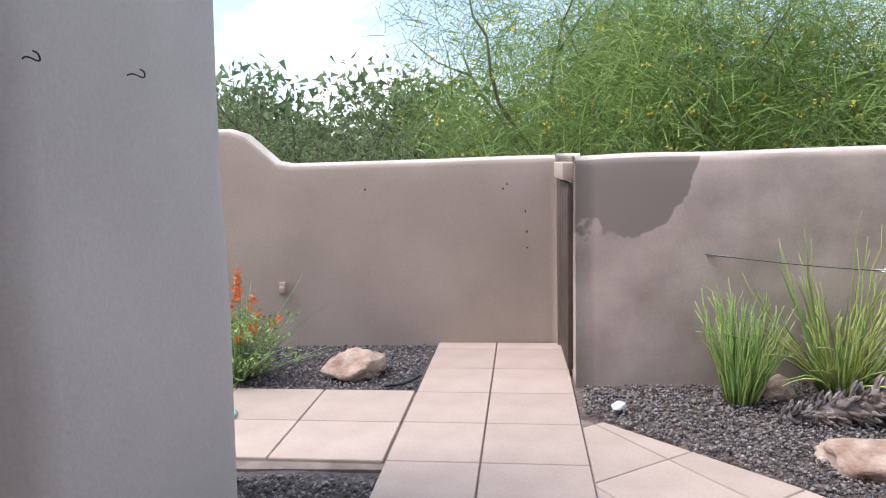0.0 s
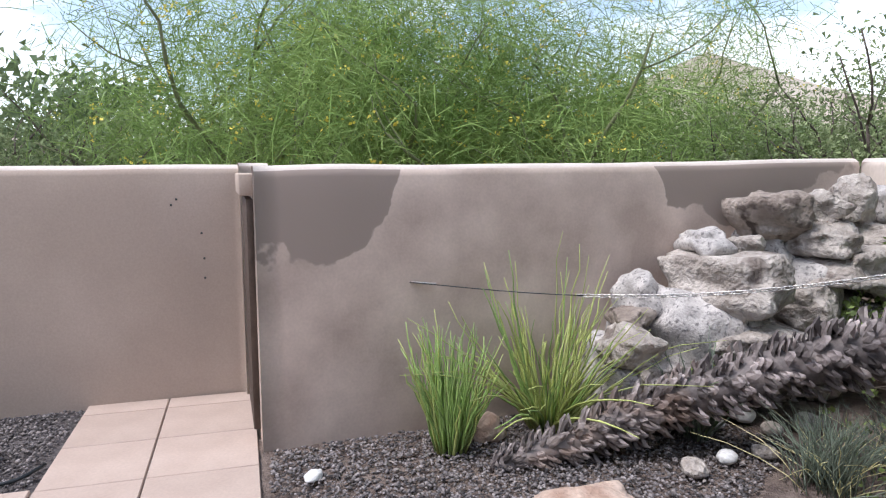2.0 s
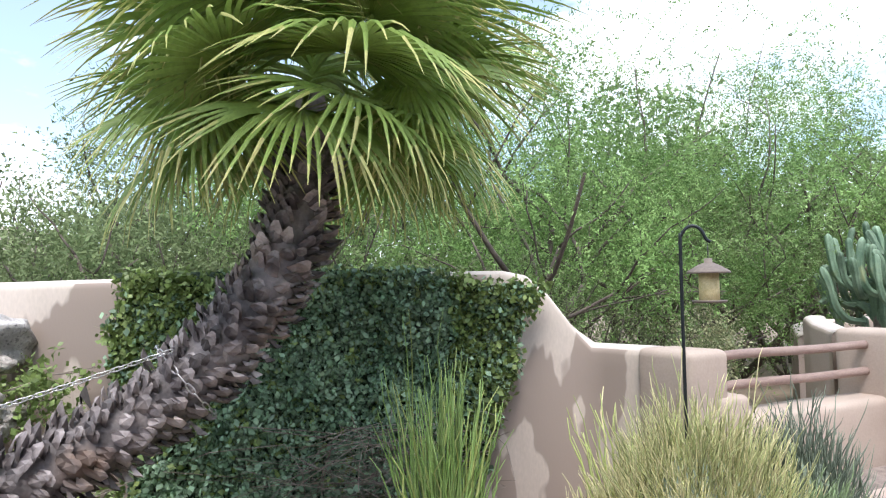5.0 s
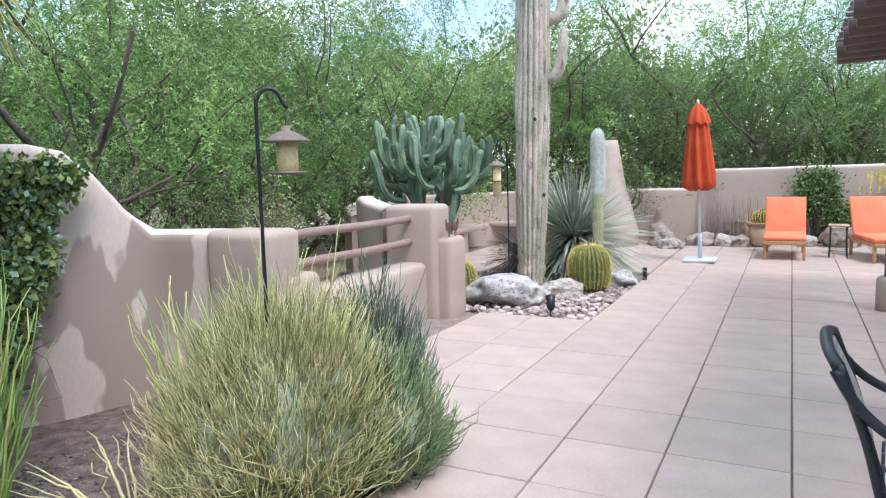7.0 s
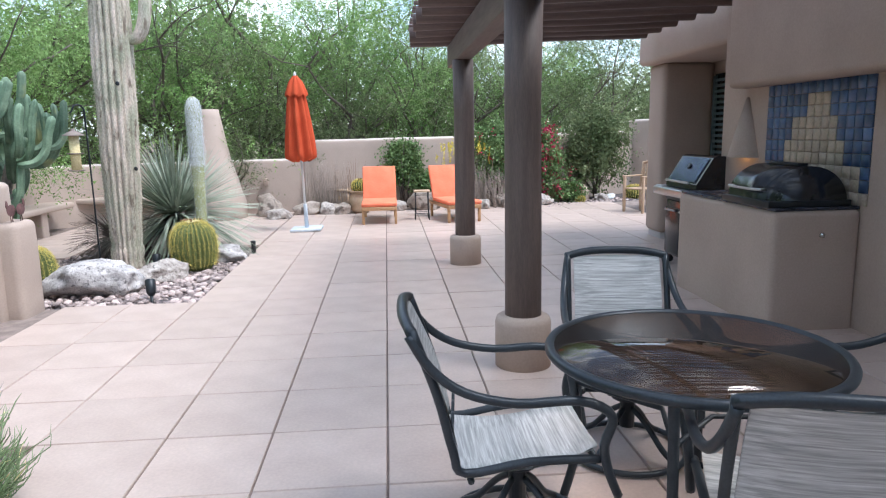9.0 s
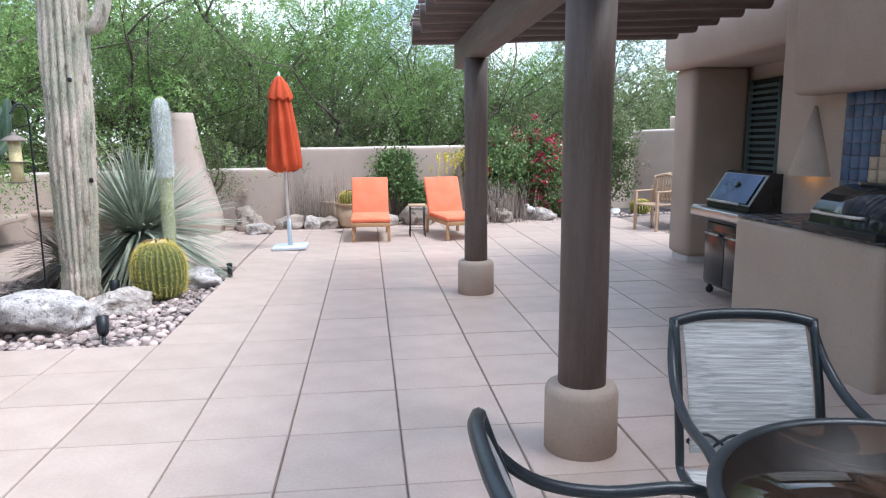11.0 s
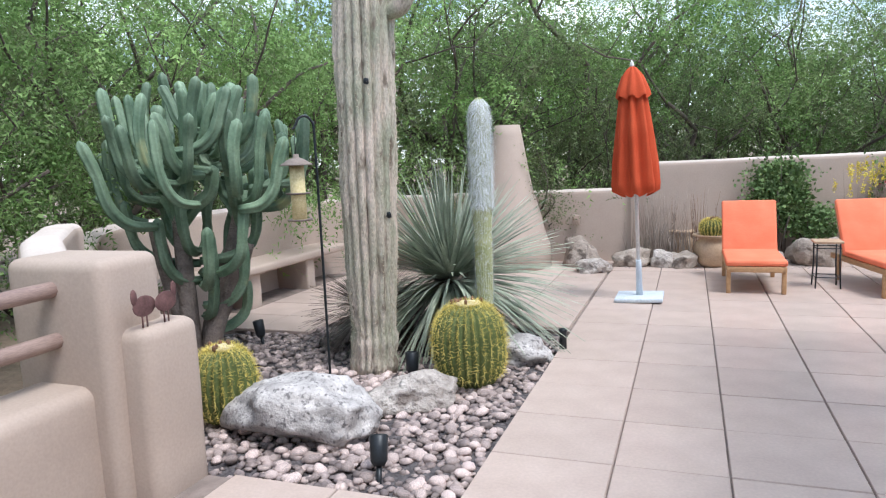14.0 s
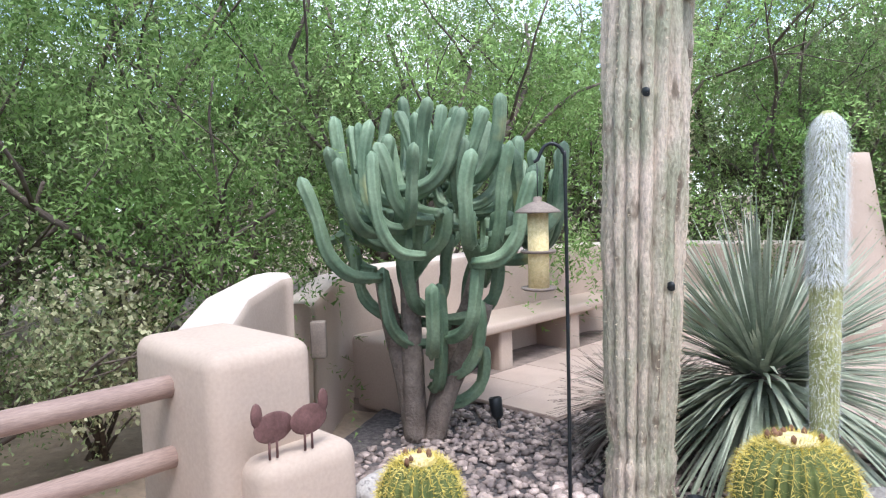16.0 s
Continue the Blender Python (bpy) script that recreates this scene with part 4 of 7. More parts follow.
part("stone", stone(bmesh.new(), (0, 0, 0.04), (0.13, 0.09, 0.09), 12, 0.25, 3), REDROCK, rock)

# ---- entry: orange-flowered shrub ----
fl = thing("flowering_shrub", pose(1.18, 5.2, 0), "thin-stemmed green shrub with orange flower spikes", "shrub")
r2 = np.random.default_rng(3)


def mk_fl(i):
    a = r2.uniform(0, 2 * math.pi)
    rr = abs(r2.normal(0, 0.16))
    h = r2.uniform(0.25, 0.55) if i % 9 else r2.uniform(0.6, 0.85)
    return stem(0.06 * math.cos(a), 0.06 * math.sin(a), -0.02, rr * math.cos(a) * 1.6, rr * math.sin(a) * 1.6, h, 0.2, 4, 0.012), 0.005


st = blades(150, 0, mk_fl, "stem", SHRUBGREY, fl)
cen = [(r2.normal(0, 0.17), r2.normal(0, 0.17), r2.uniform(0.05, 0.5)) for _ in range(160)]
v, f = leaf_cloud(cen, 0.022, 0.03, 12, 1.0, 0.35)
big_mesh("leaf", v, f, REED, fl)
cen = [(r2.normal(0, 0.16), r2.normal(0, 0.16), r2.uniform(0.3, 0.62)) for _ in range(20)] + [(0.03, -0.02, 0.62 + 0.035 * k) for k in range(7)]
v, f = leaf_cloud(cen, 0.02, 0.018, 12, 1.2, 0.45)
tagged(big_mesh("flower", v, f, ORANGEFLOWER, fl, "orange flower spike"), kind="stuff")


# ---- reeds ----
def reed_clump(x, y, n, h, spread, base, mat_, mat2, label, seed, bend=0.35):
    c = thing("reed_clump", pose(x, y, -0.02), label, "reeds", "reed clumps")
    r = np.random.default_rng(seed)

    def mk(i):
        a = r.uniform(0, 2 * math.pi)
        rr = math.sqrt(r.uniform(0, 1)) * spread * 1.5
        b = base * math.sqrt(r.uniform(0, 1))
        hh = h * r.uniform(0.5, 1.0) * (1 - 0.25 * min(rr / (spread * 2.5), 1))
        return stem(b * math.cos(a), b * math.sin(a), 0, rr * math.cos(a), rr * math.sin(a), hh, r.uniform(0.0, bend), 7, 0.016), r.uniform(0.0060, 0.0088)

    blades(n, 0, mk, "stem", mat_, c, sides=4)
    blades(max(6, n // 4), 0, mk, "dry_stem", mat2, c, "yellowed stems", sides=4)
    return c


reed_clump(3.92, 2.78, 95, 0.90, 0.135, 0.09, REED, REEDPALE, "upright clump of green slipper-plant stems", 1)
reed_clump(4.57, 2.50, 9, 1.42, 0.22, 0.12, REEDPALE, REED, "a few taller yellow-green stems", 14, 0.3)
reed_clump(4.55, 2.50, 105, 1.22, 0.36, 0.11, REEDPALE, REED, "taller yellow-green clump of slipper-plant stems", 2, 1.2)
reed_clump(4.98, 1.70, 46, 0.82, 0.17, 0.07, GRASSGREY, SHRUBGREY, "wispy grey-green stems in front of the stacked boulders", 21, 0.8)
reed_clump(4.93, -1.46, 110, 1.38, 0.17, 0.14, REED, REEDPALE, "tall bright green clump of slipper-plant stems", 3, 0.25)
tall = reed_clump(4.93, -1.40, 7, 1.75, 0.05, 0.10, REED, REEDPALE, "a few very tall thin green stems", 4, 0.1)

# ---- round shrub by the terrace ----
def bush(x, y, rad, h, n, mat_, label, seed, mats2=None):
    c = thing("bush", pose(x, y, -0.03), label, "shrub")
    r = np.random.default_rng(seed)

    def mk(i):
        a = r.uniform(0, 2 * math.pi)
        e = math.acos(r.uniform(0.0, 1))
        k = r.uniform(0.62, 1.0) * (1 + 0.16 * noise.noise(Vector((math.cos(a) * 2, math.sin(a) * 2, e * 2 + seed)))) * (1.18 if r.uniform() < 0.06 else 1)
        s0 = r.uniform(0.25, 0.6)
        ex, ey, ez = rad * k * math.sin(e) * math.cos(a), rad * k * math.sin(e) * math.sin(a), h * k * (0.1 + 0.9 * math.cos(e))
        p0 = Vector((ex, ey, ez)) * s0
        p2 = Vector((ex, ey, ez + 0.05))
        p1 = (p0 + p2) / 2 + Vector(r.normal(0, 0.045, 3)) + Vector((0, 0, -0.02))
        p3 = p2 + Vector((0.02 * math.cos(a), 0.02 * math.sin(a), 0.05)) + Vector(r.normal(0, 0.012, 3))
        return [p0, p1, p2, p3], r.uniform(0.0032, 0.0048)

    blades(n, 0, mk, "stem", mat_, c)
    if mats2:
        blades(int(n * mats2[1]), 0, mk, "dry_stem", mats2[0], c, "straw-coloured twisted stems")
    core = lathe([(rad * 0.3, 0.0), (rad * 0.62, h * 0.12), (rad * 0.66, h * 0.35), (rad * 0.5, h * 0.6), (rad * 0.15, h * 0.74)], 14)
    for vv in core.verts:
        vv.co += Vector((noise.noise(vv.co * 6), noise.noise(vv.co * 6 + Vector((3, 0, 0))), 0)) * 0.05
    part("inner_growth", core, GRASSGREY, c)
    return c


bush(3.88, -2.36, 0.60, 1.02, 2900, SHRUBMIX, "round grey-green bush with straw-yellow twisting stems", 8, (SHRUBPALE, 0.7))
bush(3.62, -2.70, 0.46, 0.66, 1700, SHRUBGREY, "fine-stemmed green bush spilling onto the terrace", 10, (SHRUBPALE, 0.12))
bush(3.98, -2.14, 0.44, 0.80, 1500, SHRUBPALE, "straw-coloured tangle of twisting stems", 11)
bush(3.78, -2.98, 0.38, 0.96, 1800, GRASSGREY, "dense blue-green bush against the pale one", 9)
reed_clump(4.25, -2.30, 40, 1.30, 0.16, 0.14, REEDPALE, SHRUBPALE, "straw-yellow stems standing up behind the bush", 12)
reed_clump(4.30, -1.85, 30, 0.5, 0.26, 0.2, SHRUBPALE, SHRUBPALE, "pale dry tangled stems", 13, 1.2)


# ---- leaning palm ----
palm = thing("palm_tree", pose(3.96, 2.41, 0), "leaning palm with scaly brown trunk and green fan leaves", "palm")
PB = Vector((3.96, 2.41, 0))
trunk_pts = [(3.90, 2.47, -0.04), (4.25, 2.16, 0.09), (4.60, 1.85, 0.25), (4.79, 1.57, 0.37), (4.94, 1.15, 0.55), (5.03, 0.70, 0.72), (5.07, 0.28, 0.89), (5.07, -0.08, 1.12), (5.06, -0.35, 1.40), (5.04, -0.53, 1.66), (5.04, -0.64, 1.90), (5.06, -0.71, 2.18), (5.10, -0.75, 2.45), (5.14, -0.77, 2.72)]
trunk_rad = [0.05, 0.08, 0.10, 0.11, 0.125, 0.138, 0.147, 0.152, 0.154, 0.154, 0.15, 0.135, 0.11, 0.075]
tp = [p - PB for p in smooth_path(trunk_pts, 7)]
tr_ = np.interp(np.linspace(0, 13, len(tp)), range(14), trunk_rad)
palm_trunk = tube("trunk", tp, list(tr_), BOOT, palm, 16)


def boot_cover():
    r = np.random.default_rng(21)
    verts, faces = [], []
    n = len(tp)
    turn = 0.0
    L = [0.0]
    for a, b in zip(tp, tp[1:]):
        L.append(L[-1] + (b - a).length)
    s = 0.02
    while s < L[-1] - 0.28:
        i = min(int(np.searchsorted(L, s)), n - 2)
        p = tp[i - 1].lerp(tp[i], (s - L[i - 1]) / max(L[i] - L[i - 1], 1e-6)) if i else tp[0]
        d = (tp[min(i + 1, n - 1)] - tp[max(i - 1, 0)]).normalized()
        rad = float(np.interp(s, L, tr_))
        u = d.orthogonal().normalized()
        w = d.cross(u)
        around = 12
        turn += 0.29
        for k in range(around):
            a = 2 * math.pi * k / around + turn + r.normal(0, 0.15)
            o = (u * math.cos(a) + w * math.sin(a))
            side = d.cross(o)
            wd = rad * r.uniform(0.20, 0.29)
            ln = r.uniform(0.05, 0.10) * (0.7 + rad * 2.2)
            c = p + o * rad * 0.93 + d * r.normal(0, 0.02)
            out = r.uniform(0.55, 1.45)
            tip = c + d * ln * 0.85 + o * ln * out
            mid = c + d * ln * 0.45 + o * ln * out * 0.75
            q = len(verts)
            verts += [c - side * wd - o * 0.01, c + side * wd - o * 0.01, mid + side * wd * 0.95, tip + side * wd * 0.34, tip - side * wd * 0.34, mid - side * wd * 0.95,
                      mid + o * 0.016 + d * 0.01, c + o * 0.02, c + d * ln * 0.55 - o * 0.004]
            faces += [(q, q + 7, q + 6, q + 5), (q + 7, q + 1, q + 2, q + 6), (q + 5, q + 6, q + 4), (q + 6, q + 2, q + 3), (q + 6, q + 3, q + 4), (q + 2, q + 8, q + 3), (q + 3, q + 8, q + 4), (q + 4, q + 8, q + 5), (q, q + 1, q + 7)]
        s += 0.046
    return raw("leaf_base", verts, faces, BOOT, palm_trunk, "overlapping cut leaf bases covering the trunk", smooth=False)


tagged(boot_cover(), kind="stuff")


def fan_mesh(seed):
    """One fan leaf: stalk along x, blade of folded segments."""
    r = np.random.default_rng(seed)
    verts, faces, idx = [], [], []
    stalk = smooth_path([(0, 0, 0), (0.2, 0, 0.05), (0.42, 0, 0.04), (0.52, 0, 0.0)], 3)
    v, f = tube_data(stalk, [0.016 - 0.0007 * k for k in range(len(stalk))], 5)
    verts += v
    faces += f
    idx += [0] * len(f)
    hub = Vector((0.50, 0, 0.005))
    n = 52
    for k in range(n):
        a = radians(-128 + 256 * k / (n - 1)) + r.normal(0, 0.012)
        ln = (0.66 - 0.17 * abs(a) / 2.2) * r.uniform(0.92, 1.05)
        d = Vector((math.cos(a), math.sin(a), 0.10 * math.cos(a)))
        s = Vector((-math.sin(a), math.cos(a), 0))
        q = len(verts)
        sag = r.uniform(0.22, 0.5)
        for t, w, in ((0.03, 0.003), (0.3, 0.012), (0.55, 0.0125), (0.72, 0.0085), (0.88, 0.005), (1.0, 0.001)):
            c = hub + d * ln * t + Vector((0, 0, -sag * max(0, t - 0.35) ** 2 * 1.3 - 0.05 * t * abs(math.sin(a))))
            tw = s * w * (1 if t < 0.7 else 1)
            verts += [c - tw, c + Vector((0, 0, w * 0.75)), c + tw]
        for j in range(5):
            b = q + 3 * j
            faces += [(b, b + 1, b + 4, b + 3), (b + 1, b + 2, b + 5, b + 4)]
            m = 1 if j >= 4 or (j == 3 and r.uniform() < 0.45) else 0
            idx += [m, m]
    return mesh_of("frond", verts, faces, [PALMLEAF, PALMTIP], False, idx)


fans = [fan_mesh(100 + k) for k in range(5)]
crown = Vector((5.13, -0.77, 2.87)) - PB
r3 = np.random.default_rng(5)
for k in range(46):
    fo = new("frond", fans[k % 5])
    fo.parent = palm
    yaw = 137.5 * k + r3.normal(0, 8)
    tier = k / 45
    pitch = 70 - 108 * tier + r3.normal(0, 5)
    sc = r3.uniform(1.38, 1.58) * (1 - 0.2 * tier)
    fo.matrix_basis = Matrix.Translation(crown + Vector((0, 0, 0.16 - 0.30 * tier))) @ Euler((radians(r3.normal(0, 22)), radians(-pitch), radians(yaw))).to_matrix().to_4x4() @ Matrix.Diagonal((sc, sc, sc, 1))

# ---- chain from the wall to the palm ----
chain = thing("palm_chain", pose(4.03, 3.18, 0.93), "steel cable and chain holding the palm to a wall bolt", "chain")
CB = Vector((4.03, 3.18, 0.93))
wrap = Vector((4.93, 0.0, 1.31))
path = [CB.lerp(wrap, k / 40) - Vector((0, 0, 0.16 * math.sin(math.pi * k / 40))) - CB for k in range(41)]
tube("bolt", [(-0.03, 0.05, 0.0), (0.10, -0.13, -0.012)], 0.007, STEEL, chain, 8)
tube("cable", path[:14], 0.0035, BLACKMETAL, chain, 5)
links = []
for k in range(60):
    t = 0.32 + 0.68 * k / 59
    i = min(int(t * 40), 39)
    p, d = path[i].lerp(path[i + 1], t * 40 - i), (path[i + 1] - path[i]).normalized()
    s = d.orthogonal().normalized() if k % 2 else d.cross(d.orthogonal()).normalized()
    ring = [p + d * 0.03 * math.cos(a) + s * 0.011 * math.sin(a) for a in np.linspace(0, 2 * math.pi, 9)]
    links.append((ring, 0.0034, 4))
tagged(tubes("link", links, STEEL, chain, "galvanised chain links"), kind="stuff")
loop = []
for k in range(22):
    a = 2 * math.pi * k / 22
    ctr, dd = Vector((5.07, -0.10, 1.15)), Vector((-0.02, -0.33, 0.26)).normalized()
    u1 = dd.orthogonal().normalized()
    w1 = dd.cross(u1)
    p = ctr + (u1 * math.cos(a) + w1 * math.sin(a)) * 0.225 - CB
    t1 = (w1 * math.cos(a) - u1 * math.sin(a))
    loop.append(([p + t1 * 0.036 * math.cos(b) + (dd if k % 2 else u1) * 0.012 * math.sin(b) for b in np.linspace(0, 2 * math.pi, 9)], 0.004, 4))
tagged(tubes("loop_link", loop, STEEL, chain), kind="stuff")

# ---- rock pile in the wall corner ----
ROCKS = [("d", 6.10, 1.62, 1.30, 0.24, 0.17), ("p", 6.32, 1.33, 1.32, 0.16, 0.12), ("p", 6.69, 1.17, 1.37, 0.15, 0.15), ("t", 7.10, 0.98, 1.30, 0.22, 0.15),
         ("p", 6.21, 1.36, 1.13, 0.23, 0.10), ("p", 6.74, 1.05, 1.14, 0.18, 0.09), ("t", 5.68, 1.92, 1.09, 0.16, 0.10), ("p", 5.80, 1.67, 1.07, 0.12, 0.09),
         ("p", 5.51, 1.76, 0.83, 0.36, 0.21), ("p", 6.37, 1.14, 0.93, 0.33, 0.14), ("p", 6.55, 0.96, 0.79, 0.25, 0.10), ("p", 5.93, 1.32, 0.67, 0.18, 0.15),
         ("t", 6.18, 1.66, 1.08, 0.19, 0.18), ("t", 5.25, 2.16, 0.72, 0.18, 0.15), ("p", 5.50, 1.55, 0.52, 0.37, 0.11), ("d", 5.02, 2.18, 0.66, 0.12, 0.09),
         ("p", 4.84, 2.10, 0.50, 0.20, 0.12), ("p", 4.90, 1.96, 0.36, 0.18, 0.11), ("t", 6.30, 1.62, 0.72, 0.44, 0.34), ("t", 5.50, 2.00, 0.42, 0.44, 0.34), ("t", 6.45, 1.30, 0.40, 0.42, 0.34), ("t", 4.98, 2.22, 0.22, 0.26, 0.24)]
for k, (kd, x, y, z, a, b) in enumerate(ROCKS):
    rk = thing("boulder", pose(x, y, z), {"p": "whitish weathered boulder stacked in a dry cascade", "d": "dark-stained rough boulder of the dry cascade", "t": "tan lumpy boulder set behind the cascade"}[kd], "rock", "stacked cascade boulders")
    part("stone", stone(bmesh.new(), (0, 0, 0), (a * 0.9, a * 1.16, b * 1.16), k + 30, 0.22, 4, -0.55 + 0.3 * math.sin(k * 1.7), 0.2, 11), {"p": ROCK, "d": DARKROCK, "t": GRANITE}[kd], rk)
for k, (x, y, z, s) in enumerate(((5.45, 1.55, 0.02, 0.07), (5.3, 1.35, 0.02, 0.06), (5.55, 1.2, 0.02, 0.08), (5.2, 1.65, 0.02, 0.05), (5.0, 0.95, 0.02, 0.08), (4.9, 1.3, 0.02, 0.06), (4.7, 1.45, 0.02, 0.055), (4.45, 1.55, 0.02, 0.07))):
    rk = thing("cobble", pose(x, y, z), "smooth pale cobble lying under the palm", "rock", "cobbles under the palm")
    part("stone", stone(bmesh.new(), (0, 0, 0.01), (s * 1.2, s, s * 0.7), k + 70, 0.1, 3, k), WHITE if k % 3 == 0 else ROCK, rk)


# ---- ivy on the wall ----
ivy = thing("ivy", pose(6.2, -1.0, 0), "dense dark green ivy hanging over the stucco wall", "ivy")
IV = Vector((6.2, -1.0, 0))
ra = np.random.default_rng(31)


def ivy_point(s, h):
    """A place on the ivy's surface: s along the wall, h up."""
    a, b = Vector((7.08, 0.62, 0)), Vector((5.87, -2.62, 0))
    out = Vector((-0.937, 0.35, 0))
    top = 1.75
    thick = 0.10 + 0.85 * max(0.0, 1 - h) ** 1.25 * min(1, s * 3.0, max(0.1, (1.02 - s) * 2.4)) + 0.10 * noise.noise(Vector((s * 7, h * 4, 1))) + 0.05 * noise.noise(Vector((s * 19, h * 11, 4)))
    return a.lerp(b, s) + out * max(thick, 0.04) + Vector((0, 0, h * top)), out


def covered(s, h):
    e = 0.10 * noise.noise(Vector((s * 8, h * 5, 9)))
    if s < 0.12 + 0.10 * (1 - h) + e * 0.5:
        return False
    if s > 0.87:
        return h > 0.70 * (s - 0.87) / 0.13 + e and h < 0.95 + e * 0.3
    return h < 0.985 + e * 0.3


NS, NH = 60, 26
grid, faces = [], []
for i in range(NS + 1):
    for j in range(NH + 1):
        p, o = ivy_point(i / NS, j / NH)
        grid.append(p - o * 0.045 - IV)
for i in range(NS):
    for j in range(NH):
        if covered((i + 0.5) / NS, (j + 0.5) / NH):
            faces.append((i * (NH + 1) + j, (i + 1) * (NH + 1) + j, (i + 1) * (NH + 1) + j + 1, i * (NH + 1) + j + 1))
# dark sheet behind the leaves; its colour stands for the shade inside the ivy
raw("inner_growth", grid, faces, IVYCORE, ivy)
dark, lime = [], []
while len(dark) + len(lime) < 6200:
    s, h = ra.uniform(0.02, 1.08), ra.uniform(0.0, 1.02)
    if not covered(s, h):
        continue
    p, o = ivy_point(s, h)
    p = p - IV + o * ra.normal(0, 0.02)
    # leaves at both ends and along the top are coloured lighter, as if sunlit
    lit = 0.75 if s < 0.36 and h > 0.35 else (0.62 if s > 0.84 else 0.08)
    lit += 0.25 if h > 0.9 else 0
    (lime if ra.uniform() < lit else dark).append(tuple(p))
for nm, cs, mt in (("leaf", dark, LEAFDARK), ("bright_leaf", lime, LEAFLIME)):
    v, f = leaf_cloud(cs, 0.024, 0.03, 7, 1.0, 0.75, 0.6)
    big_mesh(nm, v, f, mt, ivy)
ivy2 = thing("creeper", pose(6.4, 1.2, 0), "bright green creeper growing among the cascade boulders", "creeper")
cen = []
for x, y, z, s, n in ((6.45, 1.45, 0.48, 0.10, 40), (6.35, 1.05, 0.62, 0.10, 40), (6.6, 0.7, 0.85, 0.14, 80), (6.75, 0.6, 1.0, 0.12, 60), (6.15, 2.05, 0.42, 0.09, 40), (6.2, 0.8, 0.4, 0.16, 90), (6.0, 0.4, 0.35, 0.18, 110)):
    cen += [(x - 6.4 + ra.normal(0, s) - 0.08, y - 1.2 + ra.normal(0, s), z + ra.normal(0, s * 0.8)) for _ in range(n)]
v, f = leaf_cloud(cen, 0.022, 0.025, 7, 1.0, 0.75)
big_mesh("leaf", v, f, LEAFLIME, ivy2)
tubes("vine", [([cen[k], tuple(np.add(cen[k + 9], (0, 0, 0.03))), cen[k + 18]], [0.005, 0.004, 0.003], 5) for k in range(0, 420, 14)], TWIG, ivy2, "thin brown trailing vines")
gc = thing("ground_cover", pose(5.2, -0.2, 0), "low green ground cover and dry twigs under the ivy", "ground cover", kind="stuff")
cen = [(ra.normal(0, 0.38), ra.normal(0, 0.5), abs(ra.normal(0.03, 0.05))) for _ in range(420)]
v, f = leaf_cloud(cen, 0.02, 0.035, 7, 0.6, 0.7)
big_mesh("leaf", v, f, LEAFLIME, gc)
dt = thing("dry_twigs", pose(5.62, -1.35, 0), "tangle of dry brown twigs hanging in the ivy", "twigs", kind="stuff")
blades(45, 0, lambda i: (smooth_path([Vector((ra.normal(0, 0.06), ra.normal(0, 0.42), ra.uniform(0.25, 0.8))) + Vector(q) for q in ((0, 0, 0), (-0.03, ra.normal(0, 0.06), -0.06), (-0.05, ra.normal(0, 0.10), -0.14), (-0.03, ra.normal(0, 0.12), -0.2))], 2), 0.0035), "twig", TWIG, dt)
for x, y, n, h, sp in ((4.75, 0.95, 190, 0.52, 0.11), (5.1, 0.6, 170, 0.5, 0.12), (5.35, 2.1, 70, 0.62, 0.09)):
    c = thing("grass_tuft", pose(x, y, -0.02), "grey-green grassy tuft under the leaning palm", "grass", "grassy tufts")
    rr_ = np.random.default_rng(int(x * 100))
    blades(n, 0, lambda i: (stem(rr_.normal(0, 0.08), rr_.normal(0, 0.08), 0, rr_.normal(0, sp), rr_.normal(0, sp), h * rr_.uniform(0.6, 1), 0.5, 4, 0.01), 0.0035), "blade", GRASSGREY, c)
    blades(n // 5, 0, lambda i: (stem(rr_.normal(0, 0.08), rr_.normal(0, 0.08), 0, rr_.normal(0, sp * 1.2), rr_.normal(0, sp * 1.2), h * rr_.uniform(0.4, 0.9), 0.8, 4, 0.015), 0.0035), "dry_blade", SHRUBPALE, c, "dry straw-coloured blades")


# ---- cacti ----
def ribbed(profile, ribs, depth, steps=6, wob=0.0, seed=0, power=0.8, knob=0.0):
    """A ribbed column from (radius, z) pairs; also the ridge lines."""
    n = ribs * steps
    verts, faces = [], []
    for j, (r, z) in enumerate(profile):
        for k in range(n):
            a = 2 * math.pi * k / n
            c = abs(math.cos(a * ribs / 2))
            rr = r * (1 - depth * (1 - c ** power)) + knob * noise.noise(Vector((round(a * ribs / 6.2832) * 1.7, seed, z * 16)))
            w = wob * noise.noise(Vector((math.cos(a) * 1.5, math.sin(a) * 1.5, z * 2 + seed)))
            verts.append(((rr + w) * math.cos(a), (rr + w) * math.sin(a), z))
    for j in range(len(profile) - 1):
        for k in range(n):
            faces.append((j * n + k, j * n + (k + 1) % n, (j + 1) * n + (k + 1) % n, (j + 1) * n + k))
    faces.append(tuple(range(n))[::-1])
    faces.append(tuple(range((len(profile) - 1) * n, len(profile) * n)))
    return verts, faces


